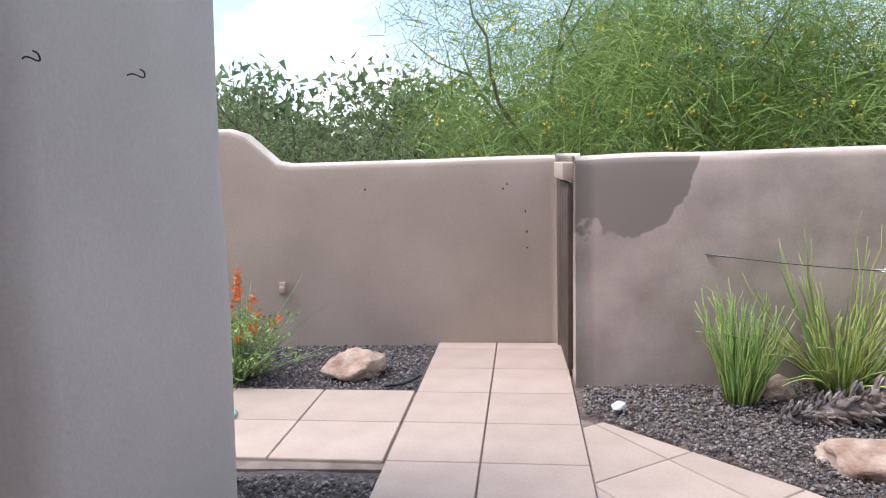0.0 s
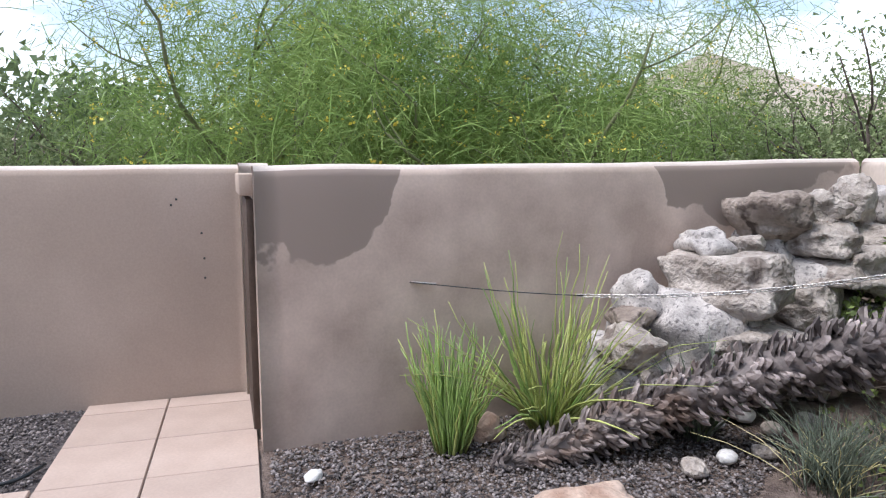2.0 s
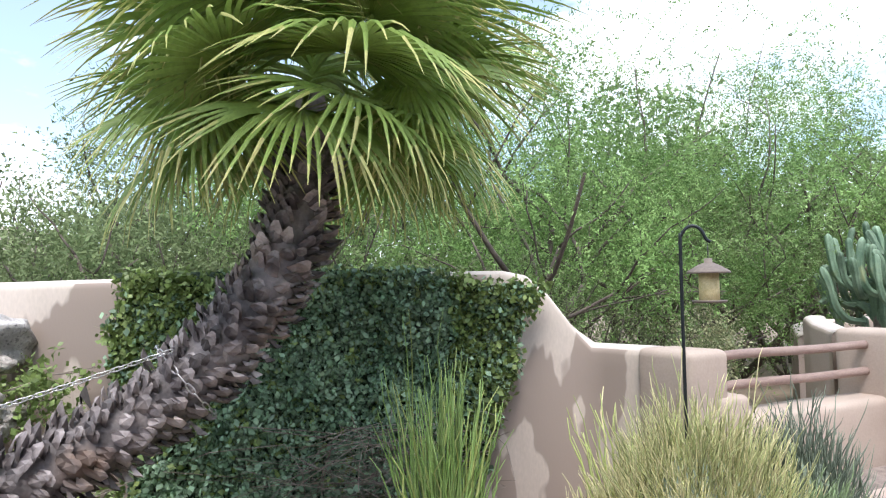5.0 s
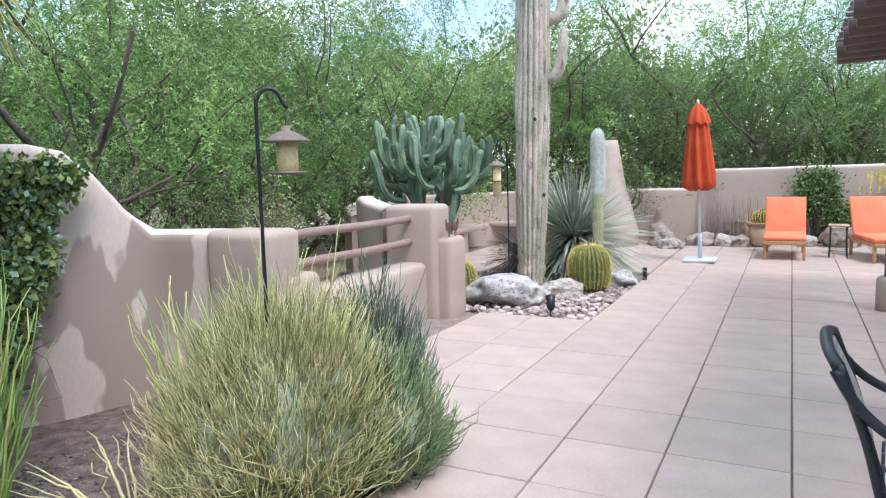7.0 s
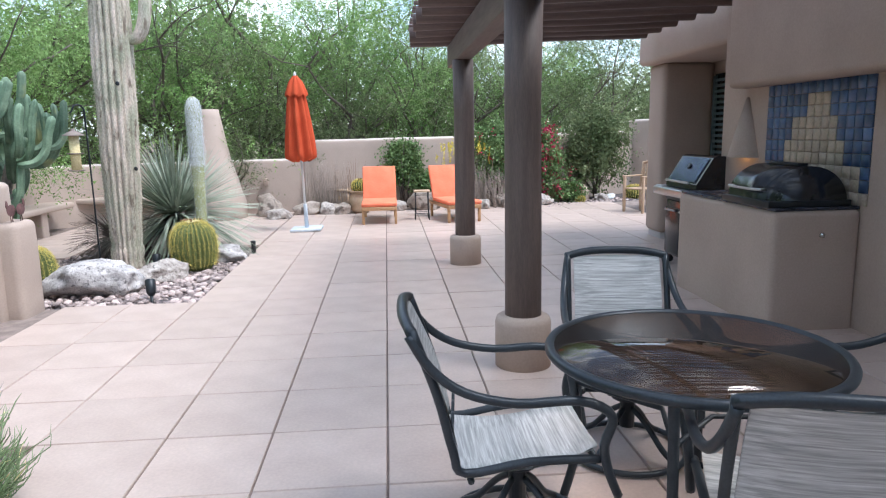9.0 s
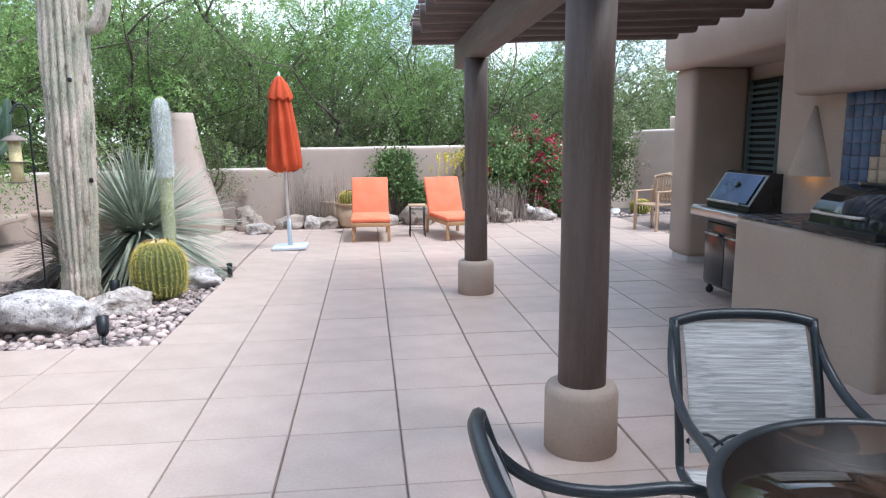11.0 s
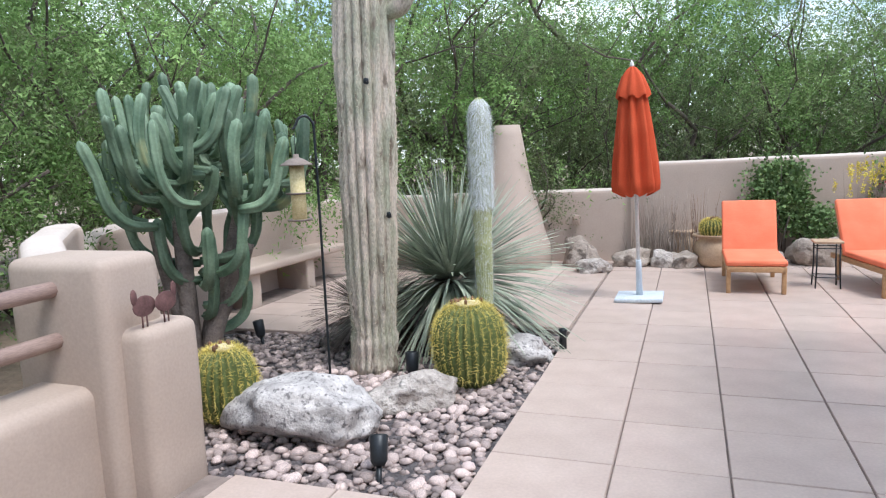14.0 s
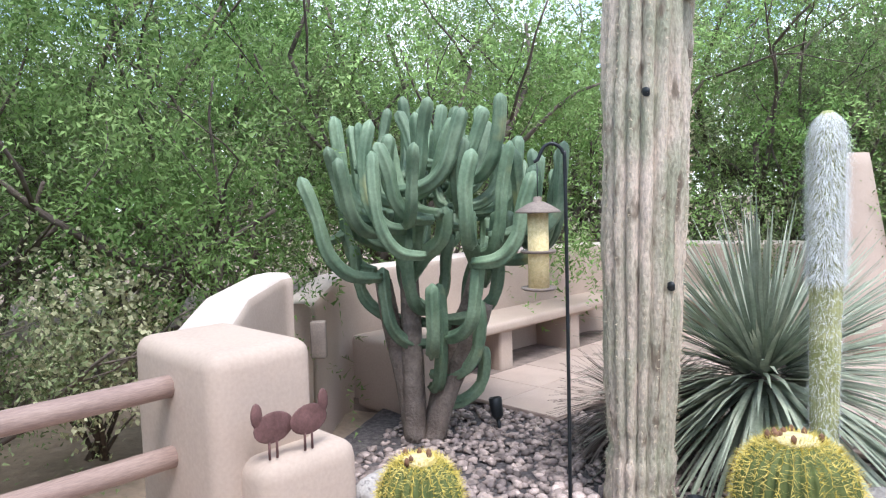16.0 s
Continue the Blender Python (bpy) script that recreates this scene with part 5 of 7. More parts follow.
def spines(places, length, width, per, seed, up=0.0):
    """Needle quads that stand off a surface; places are (point, normal)."""
    r = np.random.default_rng(seed)
    P = np.repeat(np.array([p for p, _ in places]), per, axis=0)
    N = np.repeat(np.array([q for _, q in places]), per, axis=0)
    D = N * 0.75 + r.normal(0, 0.6, N.shape)
    D[:, 2] += up
    D /= np.linalg.norm(D, axis=1)[:, None]
    S = np.cross(D, r.normal(0, 1, N.shape))
    S /= np.linalg.norm(S, axis=1)[:, None]
    L = length * r.uniform(0.6, 1.25, (len(P), 1))
    v = np.stack([P - S * width, P + S * width, P + D * L + S * width * 0.2, P + D * L - S * width * 0.2], axis=1).reshape(-1, 3)
    return v, np.arange(len(v)).reshape(-1, 4)


saguaro = thing("saguaro", pose(4.76, -8.24, -0.03, 0.56, -1.05, 0), "towering weathered saguaro with corky ribs and a small arm", "cactus")
prof = [(r_ * 0.95, z_) for r_, z_ in ((0.185, 0.0), (0.19, 0.08), (0.172, 0.14), (0.183, 0.2), (0.186, 0.27), (0.170, 0.32), (0.186, 0.42), (0.205, 0.8), (0.22, 1.2), (0.23, 1.6), (0.235, 2.1), (0.235, 2.6), (0.23, 3.1), (0.225, 3.6), (0.21, 4.2), (0.17, 4.5), (0.10, 4.68), (0.02, 4.73))]
fine = []
for (a, za), (b, zb) in zip(prof, prof[1:]):
    k = max(1, int((zb - za) / 0.06))
    fine += [(a + (b - a) * i / k, za + (zb - za) * i / k) for i in range(k)]
fine.append(prof[-1])
v, f = ribbed(fine, 18, 0.19, 8, 0.020, 2, 0.55, 0.015)
sag_stem = raw("stem", v, f, SAGUARO, saguaro, "ribbed grey-green skin scarred with brown cork")
pl = []
for k in range(18):
    a = 2 * math.pi * k / 18
    z = 0.12
    while z < 4.4:
        r = np.interp(z, [p[1] for p in prof], [p[0] for p in prof])
        pl.append(((r * math.cos(a), r * math.sin(a), z), (math.cos(a), math.sin(a), 0)))
        z += 0.042
v, f = spines(pl, 0.018, 0.0014, 6, 41)
big_mesh("spine", v, f, SPINE_PALE, sag_stem, "rows of short pale spines")
arm = [(-0.20, 0.02, 2.62), (-0.30, 0.03, 2.66), (-0.37, 0.04, 2.80), (-0.40, 0.04, 3.0), (-0.40, 0.04, 3.25)]
tube("arm", smooth_path(arm, 4), [0.05, 0.055, 0.06, 0.065, 0.07, 0.07, 0.07, 0.07, 0.07, 0.07, 0.07, 0.07, 0.07, 0.065, 0.06, 0.045, 0.01], SAGUARO, saguaro, 14)
arm = [(-0.18, -0.06, 3.36), (-0.29, -0.08, 3.40), (-0.35, -0.09, 3.52), (-0.36, -0.09, 3.85)]
tube("arm", smooth_path(arm, 4), [0.06, 0.065, 0.07, 0.075, 0.08, 0.08, 0.08, 0.08, 0.08, 0.08, 0.075, 0.06, 0.02], SAGUARO, saguaro, 14)
for dx, dy, z in ((-0.10, 0.195, 2.14), (-0.19, 0.08, 1.2)):
    part("scar", stone(bmesh.new(), (dx, dy, z), (0.022, 0.012, 0.026), 3, 0.2, 2), BLACKMETAL, sag_stem, "dark bird hole")


def golden_barrel(x, y, r, h, ribs, label, seed, tilt=0.0, z0=-0.02, group="golden barrels"):
    c = thing("barrel_cactus", pose(x, y, z0, tilt, 0, seed * 40), label, "cactus", group)
    pr = [(r * 0.62, 0.0), (r * 0.85, h * 0.13), (r * 0.97, h * 0.32), (r, h * 0.5), (r * 0.96, h * 0.66), (r * 0.84, h * 0.81), (r * 0.62, h * 0.92), (r * 0.36, h * 0.975), (r * 0.1, h * 0.985)]
    sm = [(float(np.interp(t, range(9), [p[0] for p in pr])), float(np.interp(t, range(9), [p[1] for p in pr]))) for t in np.linspace(0, 8, 25)]
    v, f = ribbed(sm, ribs, 0.13, 6)
    body = raw("stem", v, f, BARREL, c, "deeply ribbed dark green body")
    pl = []
    for k in range(ribs):
        a = 2 * math.pi * k / ribs
        for t in np.linspace(0.8, 7.4, 32):
            rr = float(np.interp(t, range(9), [p[0] for p in pr]))
            z = float(np.interp(t, range(9), [p[1] for p in pr]))
            up = (z / h - 0.5) * 1.6
            nn = Vector((math.cos(a), math.sin(a), up)).normalized()
            pl.append(((rr * math.cos(a), rr * math.sin(a), z), tuple(nn)))
    v, f = spines(pl, 0.042 * (r / 0.29) ** 0.5, 0.0015, 7, seed)
    big_mesh("spine", v, f, GOLDSPINE, body, "long golden yellow spines")
    wool = lathe([(r * 0.42, h * 0.955), (r * 0.36, h * 0.995), (r * 0.2, h * 1.005), (r * 0.05, h * 1.0)], 20)
    part("crown_wool", wool, CROWNWOOL, body, "straw-yellow felted crown")
    rb = np.random.default_rng(seed + 3)
    for k in range(11 if r > 0.25 else 6):
        a = rb.uniform(0, 2 * math.pi)
        q = r * rb.uniform(0.22, 0.44)
        part("bud", stone(bmesh.new(), (q * math.cos(a), q * math.sin(a), h * 0.985 + 0.012), (0.014, 0.014, 0.024), k, 0.15, 1), BUDS, body)
    return c


golden_barrel(3.94, -8.09, 0.258, 0.58, 28, "large golden barrel cactus with dry brown buds on top", 1, 4)
golden_barrel(5.25, -7.10, 0.20, 0.47, 24, "golden barrel cactus beside the stucco pier", 2)
golden_barrel(4.58, -0.36, 0.17, 0.26, 22, "young golden barrel cactus in the mulch", 3)
golden_barrel(4.56, -0.78, 0.18, 0.29, 22, "young golden barrel cactus in the mulch", 4)
golden_barrel(-3.75, -14.75, 0.20, 0.30, 24, "golden barrel cactus in the stony bed", 5)
golden_barrel(-2.4, -14.3, 0.10, 0.14, 16, "small golden barrel cactus among the stones", 6)

old = thing("old_man_cactus", pose(3.98, -8.62, -0.02), "slender column cactus wrapped in long white hair", "cactus")
op = [(0.058, 0.0), (0.064, 0.4), (0.070, 0.96), (0.062, 1.0), (0.072, 1.04), (0.074, 1.3), (0.078, 1.6), (0.076, 1.88), (0.055, 1.97), (0.02, 2.01)]
fine = [(float(np.interp(z, [p[1] for p in op], [p[0] for p in op])), z) for z in np.linspace(0, 2.01, 60)]
v, f = ribbed(fine, 22, 0.07, 4, 0.004, 5)
old_stem = raw("stem", v, f, OLDMAN, old, "yellow-green finely ribbed lower stem")
rh = np.random.default_rng(8)
hv_, hf_ = [], []
P0, N0 = [], []
for k in range(15000):
    z = rh.uniform(1.2, 2.0) if k % 4 else rh.uniform(0.2, 1.2)
    a = rh.uniform(0, 2 * math.pi)
    r = float(np.interp(z, [p[1] for p in op], [p[0] for p in op]))
    P0.append((r * math.cos(a), r * math.sin(a), z))
    N0.append((math.cos(a), math.sin(a), 0))
P0, N0 = np.array(P0), np.array(N0)
L = np.where(P0[:, 2:] > 1.2, 0.042, 0.014) * rh.uniform(0.5, 1.3, (len(P0), 1))
mid = P0 + N0 * L * 0.42 + np.array([0, 0, -0.3]) * L
end = P0 + N0 * L * 0.62 + np.array([0, 0, -0.75]) * L + rh.normal(0, 0.012, P0.shape)
S = np.c_[-N0[:, 1], N0[:, 0], np.zeros(len(N0))] * 0.0008
vv = np.stack([P0 - S, P0 + S, mid + S, mid - S, end + S * 0.3, end - S * 0.3], axis=1).reshape(-1, 3)
k = np.arange(len(P0))[:, None] * 6
big_mesh("hair", vv, np.concatenate([k + np.array([[0, 1, 2, 3]]), k + np.array([[3, 2, 4, 5]])]), WOOL, old_stem, "long white hanging hair")

# ---- candelabra cactus ----
cand = thing("candelabra_cactus", pose(6.45, -8.28, -0.03), "many-armed blue-green candelabra cactus on corky trunks", "cactus")
rc = np.random.default_rng(77)


def star_tube(path, rad, ribs=5, depth=0.36):
    """A ribbed arm with a blunt rounded tip, pinched a little where a season's growth ended."""
    sides = ribs * 4
    v, f = tube_data(path, [1.0] * len(path), sides)
    out = []
    n = len(path)
    pinch = rc.uniform(0.45, 0.75)
    for i, p in enumerate(path):
        t = i / (n - 1)
        r = rad * (0.72 + 0.28 * min(1.0, t * 4)) * (1.0 if t < 0.9 else math.sqrt(max(0.04, 1 - ((t - 0.9) / 0.1) ** 2)))
        r *= 1 - 0.14 * math.exp(-((t - pinch) / 0.04) ** 2)
        for k in range(sides):
            q = Vector(v[i * sides + k]) - Vector(p)
            c = abs(math.cos(math.pi * k / 4))
            out.append(Vector(p) + q * r * (1 - depth * (1 - c)))
    return out, f


def hooked_arm(base, yaw, reach, height, rad, n=5, lean=0.02):
    """An arm that leaves sideways and bends upright."""
    b = Vector(base)
    d = Vector((math.cos(yaw), math.sin(yaw), 0))
    pts = [b, b + d * reach * 0.55 + Vector((0, 0, height * 0.05)), b + d * reach * 0.9 + Vector((0, 0, height * 0.27)), b + d * (reach + lean * 0.35) + Vector((0, 0, height * 0.64)), b + d * (reach + lean) + Vector((rc.normal(0, 0.025), rc.normal(0, 0.025), height))]
    v, f = star_tube(smooth_path(pts, n), rad)
    raw("arm", v, f, EUPH, cand)


# (foot, top, height) of each corky trunk
limb_tops = []
for (x0, y0), (x1, y1), hh in (((0.04, 0.02), (0.18, 0.16), 1.10), ((-0.04, -0.06), (-0.30, -0.34), 1.25), ((0.0, 0.06), (-0.02, 0.10), 1.30), ((-0.08, -0.02), (-0.44, -0.20), 0.95)):
    pth = smooth_path([(x0, y0, -0.05), (x0 + (x1 - x0) * 0.3, y0 + (y1 - y0) * 0.3, hh * 0.35), (x0 + (x1 - x0) * 0.75, y0 + (y1 - y0) * 0.75, hh * 0.72), (x1, y1, hh)], 4)
    tube("trunk", pth, [0.085 - 0.0022 * k for k in range(len(pth))], CORK, cand, 10, label="grey corky trunk")
    limb_tops.append(Vector((x1, y1, hh * 0.96)))
HUB = Vector((-0.14, -0.12, 0))
for j in range(14):
    yaw = 2.4 * j
    rr = 0.22 + 0.42 * ((j * 0.382) % 1.0)
    tip = HUB + Vector((math.cos(yaw) * rr, math.sin(yaw) * rr, 1.80 - 0.5 * rr))
    b0 = min(limb_tops, key=lambda q: (q - tip).length)
    dirn = Vector((tip.x - b0.x, tip.y - b0.y, 0))
    v, f = star_tube(smooth_path([b0 - Vector((0, 0, 0.15)), b0 + dirn * 0.45 + Vector((0, 0, 0.04)), b0 + dirn * 0.9 + Vector((0, 0, (tip.z - b0.z) * 0.45)), tip], 5), 0.058)
    raw("arm", v, f, EUPH, cand)
for j in range(64):
    yaw = 2.399963 * j + rc.normal(0, 0.15)
    rr = 0.90 * math.sqrt((j + 0.5) / 64)
    ztop = 2.30 - 0.55 * rr ** 2 + rc.normal(0, 0.12)
    hh = rc.uniform(0.36, 0.62) * (1.0 if rr < 0.55 else 1.15)
    reach = min(rr + 0.08, rc.uniform(0.22, 0.42))
    d = Vector((math.cos(yaw), math.sin(yaw), 0))
    swing = rc.normal(0, 0.7)
    foot = HUB + d * rr - Vector((math.cos(yaw + swing), math.sin(yaw + swing), 0)) * reach + Vector((0, 0, ztop - hh))
    hooked_arm(foot, yaw + swing, reach, hh, rc.uniform(0.040, 0.052), 5, rc.uniform(-0.02, 0.10))
for yaw, rch, zb, hh in ((2.4, 0.50, 0.62, 0.52), (3.4, 0.38, 0.44, 0.55), (4.25, 0.40, 0.20, 0.40), (1.2, 0.32, 0.66, 0.55), (2.9, 0.55, 0.72, 0.55), (0.4, 0.55, 0.80, 0.55), (-0.4, 0.55, 0.90, 0.5), (1.9, 0.30, 0.90, 0.6), (3.7, 0.48, 0.82, 0.5), (5.2, 0.45, 0.90, 0.5), (2.7, 0.22, 0.35, 0.75), (4.7, 0.40, 0.72, 0.55)):
    hooked_arm((-0.08, -0.03, zb), yaw, rch, hh, 0.048)


# ---- sotol ----
def sotol(x, y, z, n, ln, label, seed, mat_, lo=-0.35, hi=1.45, width=0.0095, name="sotol"):
    c = thing(name, pose(x, y, z), label, "plant")
    r = np.random.default_rng(seed)
    verts, faces = [], []
    for k in range(n):
        a = r.uniform(0, 2 * math.pi)
        e = math.asin(r.uniform(math.sin(lo), math.sin(hi)))
        l = ln * r.uniform(0.75, 1.08)
        d = Vector((math.cos(a) * math.cos(e), math.sin(a) * math.cos(e), math.sin(e)))
        s = Vector((-math.sin(a), math.cos(a), 0))
        q = len(verts)
        for t, w in ((0.04, 1.3), (0.35, 1.0), (0.7, 0.7), (1.0, 0.12)):
            p = d * l * t + Vector((0, 0, -(0.16 + 0.22 * max(0, 0.6 - e)) * l * t * t * math.cos(e)))
            verts += [p - s * width * w, p + s * width * w + Vector((0, 0, 0.003))]
        for j in range(3):
            b = q + 2 * j
            faces.append((b, b + 1, b + 3, b + 2))
    raw("leaf", verts, faces, mat_, c, smooth=False)
    return c


st_ = sotol(4.47, -9.22, 0.50, 950, 1.14, "large blue-grey sotol with stiff narrow leaves", 61, SOTOL, -0.5, 1.45, 0.0125)
part("heart", stone(bmesh.new(), (0, 0, -0.15), (0.2, 0.2, 0.3), 5, 0.1, 2), SOTOLDRY, st_)
sotol(5.15, -9.0, 0.25, 800, 0.60, "dry brown skirt of old sotol leaves", 62, SOTOLDRY, -0.6, 0.9, 0.009)

rock = thing("boulder", pose(4.63, -7.03, 0), "large grey-white granite boulder among river pebbles", "rock")
part("stone", stone(bmesh.new(), (0, 0, 0.10), (0.46, 0.27, 0.22), 44, 0.15, 5, 0.08, 0.1, 14), GRANITE, rock)
rock = thing("boulder", pose(4.12, -7.62, 0), "long pale flat boulder beside the barrel cactus", "rock")
part("stone", stone(bmesh.new(), (0, 0, 0.06), (0.32, 0.15, 0.13), 47, 0.18, 4, 0.75, 0.1, 12), ROCK, rock)
rock = thing("boulder", pose(5.62, -7.25, 0), "pale rough boulder behind the small barrel", "rock")
part("stone", stone(bmesh.new(), (0, 0, 0.06), (0.22, 0.18, 0.16), 49, 0.25, 4), GRANITE, rock)
rock = thing("boulder", pose(3.75, -8.75, 0), "low grey boulder under the sotol leaves", "rock")
part("stone", stone(bmesh.new(), (0, 0, 0.03), (0.26, 0.2, 0.13), 51, 0.25, 4), GRANITE, rock)


def path_light(x, y, yaw, lean, label="small black spotlight on a stake in the pebbles"):
    c = thing("garden_spotlight", pose(x, y, -0.04, lean, 0, yaw) @ Matrix.Diagonal((1.35, 1.35, 1.35, 1)), label, "spotlight", "garden spotlights")
    part("lamp_head", lathe([(0.02, 0.06), (0.032, 0.08), (0.036, 0.17), (0.03, 0.175), (0.028, 0.15)], 16), BLACKMETAL, c)
    part("stake", lathe([(0.008, -0.05), (0.012, 0.07)], 8), BLACKMETAL, c)


path_light(3.95, -6.58, 20, 25)
path_light(4.36, -8.02, 200, -10)
path_light(6.10, -8.72, 80, 12)
bol = thing("path_light", pose(3.46, -9.02, -0.02), "short black bollard light at the terrace edge", "path light")
part("body", lathe([(0.03, 0), (0.03, 0.15), (0.034, 0.16), (0.034, 0.18), (0.02, 0.185)], 16), BLACKMETAL, bol)


# ---- bird feeders on crooks ----
def feeder(x, y, top, yaw, drop, tall_, group):
    h = thing("shepherd_hook", pose(x, y, -0.03, 0, 0, yaw), "black iron shepherd crook pole standing in the bed", "hook pole", group)
    pth = [(0, 0, 0), (0, 0, top * 0.5), (0.004, 0, top - 0.12), (0.01, 0, top - 0.05), (0.035, 0, top - 0.012), (0.07, 0, top), (0.105, 0, top - 0.02), (0.13, 0, top - 0.07), (0.15, 0, top - 0.085)]
    tube("pole", smooth_path(pth, 5), 0.009, BLACKMETAL, h, 8)
    m = pose(x, y, -0.03, 0, 0, yaw) @ Matrix.Translation((0.135, 0, top - 0.09))
    c = thing("bird_feeder", m, "tube bird feeder with a bronze roof and yellow seed", "bird feeder", group)
    tube("hanger", [(0, 0, 0.0), (0, 0, -drop)], 0.0025, BLACKMETAL, c, 5)
    part("roof", lathe([(0.11, -drop - 0.055), (0.105, -drop - 0.045), (0.05, -drop - 0.012), (0.02, -drop), (0.02, -drop + 0.02), (0.012, -drop + 0.022)], 20), FEEDROOF, c)
    z0 = -drop - 0.055
    seeds = part("seed_tube", lathe([(0.05, z0 - tall_), (0.05, z0)], 20), SEED, c, "clear tube filled with yellow seed")
    for q in ((1.0,) if tall_ < 0.2 else (0.52, 1.0)):
        ring = lathe([(0.075, z0 - tall_ * q), (0.085, z0 - tall_ * q + 0.006), (0.085, z0 - tall_ * q + 0.014), (0.05, z0 - tall_ * q + 0.012)], 20)
        part("tray", ring, FEEDROOF, seeds)


feeder(4.87, -7.75, 1.90, 40, 0.18, 0.37, "bird feeders")
feeder(3.97, -2.37, 1.92, 228, 0.10, 0.15, "bird feeders")

# plain iron figures on the pier step
fig = thing("iron_ornament", pose(4.88, -6.16, 0.825) @ Matrix.Diagonal((0.8, 0.8, 0.8, 1)), "flat rusty iron ornament standing on the pier step", "ornament")
for ox, oy, sg in ((0.0, 0.04, 1), (-0.02, -0.11, -1)):
    bird = stone(bmesh.new(), (ox, oy, 0.125), (0.007, 0.088, 0.062), 1, 0.02, 3)
    stone(bird, (ox, oy + 0.072 * sg, 0.185), (0.007, 0.026, 0.05), 2, 0.02, 2)
    part("plate", bird, IRON, fig, "flat purple-brown iron plate")
    for dy in (-0.012, 0.022):
        part("leg", box((ox - 0.003, oy + dy - 0.004, 0.0), (ox + 0.003, oy + dy + 0.004, 0.09)), IRON, fig)
bx = thing("valve_box", pose(6.62, -7.55, 0.75, 0, 0, 40), "small weathered metal latch box on the wall end", "latch")
part("box", box((-0.05, -0.03, -0.12), (0.05, 0.03, 0.12), 0.012, 2), FEEDROOF, bx)


# ---- terrace furniture: swivel chairs and glass table ----
def swivel_chair(m, first=None):
    if first:
        return copy_thing(first, m)
    c = thing("patio_chair", m, "charcoal metal swivel chair with pale grey woven sling", "chair", "chairs round the glass table")
    sv, sf = [], []
    for i in range(9):
        t = i / 8
        x = 0.24 - 0.48 * t
        z = 0.43 - 0.035 * math.sin(math.pi * t) - 0.05 * t + (0.012 if i == 0 else 0)
        for y in np.linspace(-0.225, 0.225, 5):
            sv.append((x, y, z - 0.012 * (1 - (y / 0.225) ** 2)))
    for i in range(8):
        for j in range(4):
            sf.append((i * 5 + j, i * 5 + j + 1, (i + 1) * 5 + j + 1, (i + 1) * 5 + j))
    n0 = len(sv)
    sv += [(x, y, z - 0.008) for x, y, z in sv]
    sf += [tuple(q + n0 for q in f)[::-1] for f in sf]
    raw("seat", sv, sf, SLING, c, "pale grey woven sling")
    bv, bf = [], []
    for i in range(9):
        t = i / 8
        x = -0.24 - 0.15 * t + 0.02 * math.sin(math.pi * t)
        z = 0.44 + 0.43 * t
        for y in np.linspace(-0.215, 0.215, 5):
            bv.append((x - 0.014 * (1 - (y / 0.215) ** 2), y, z))
    for i in range(8):
        for j in range(4):
            bf.append((i * 5 + j, i * 5 + j + 1, (i + 1) * 5 + j + 1, (i + 1) * 5 + j))
    n0 = len(bv)
    bv += [(x - 0.008, y, z) for x, y, z in bv]
    bf += [tuple(q + n0 for q in f)[::-1] for f in bf]
    raw("backrest", bv, bf, SLING, c, "pale grey woven sling")
    for s in (-1, 1):
        y = 0.245 * s
        side_ = smooth_path([(0.26, y, 0.40), (0.0, y, 0.40), (-0.22, y, 0.37), (-0.26, y, 0.45), (-0.31, y, 0.65), (-0.39, y, 0.88)], 4)
        tube("side_frame", side_, 0.016, CHAIRMETAL, c, 8)
        armp = smooth_path([(-0.40, y, 0.86), (-0.33, y * 1.08, 0.75), (-0.22, y * 1.14, 0.67), (-0.05, y * 1.18, 0.63), (0.16, y * 1.18, 0.63), (0.27, y * 1.16, 0.57), (0.25, y * 1.10, 0.46), (0.27, y * 1.05, 0.36), (0.31, y, 0.26)], 4)
        tube("armrest", armp, 0.017, CHAIRMETAL, c, 8, label="curved charcoal metal arm")
    tube("top_rail", smooth_path([(-0.39, -0.255, 0.87), (-0.415, -0.12, 0.895), (-0.415, 0.12, 0.895), (-0.39, 0.255, 0.87)], 4), 0.02, CHAIRMETAL, c, 8)
    for x, z in ((0.23, 0.395), (-0.2, 0.335)):
        tube("crossbar", [(x, -0.24, z), (x, 0.24, z)], 0.012, CHAIRMETAL, c, 8)
    zig = [(-0.262 + 0.002 * k, 0.2 * math.cos(math.pi * k / 20 * 4) * 0 + (-0.22 + 0.022 * k), 0.475 + 0.03 * math.sin(math.pi * k / 5)) for k in range(21)]
    tube("scroll", zig, 0.006, CHAIRMETAL, c, 5)
    tube("scroll", [(p[0], p[1], 0.95 - p[2]) for p in zig], 0.006, CHAIRMETAL, c, 5)
    part("pedestal", lathe([(0.035, 0.13), (0.035, 0.26), (0.075, 0.27), (0.085, 0.29), (0.06, 0.31), (0.05, 0.318)], 16), CHAIRMETAL, c)
    part("spring_plate", box((-0.11, -0.11, 0.315), (0.11, 0.11, 0.335), 0.006), CHAIRMETAL, c)
    ring = [(0.27 * math.cos(a), 0.27 * math.sin(a), 0.02) for a in np.linspace(0, 2 * math.pi, 33)[:-1]]
    tube("base_ring", ring, 0.014, CHAIRMETAL, c, 8, closed=True)
    for k in range(4):
        a = math.pi / 4 + math.pi / 2 * k
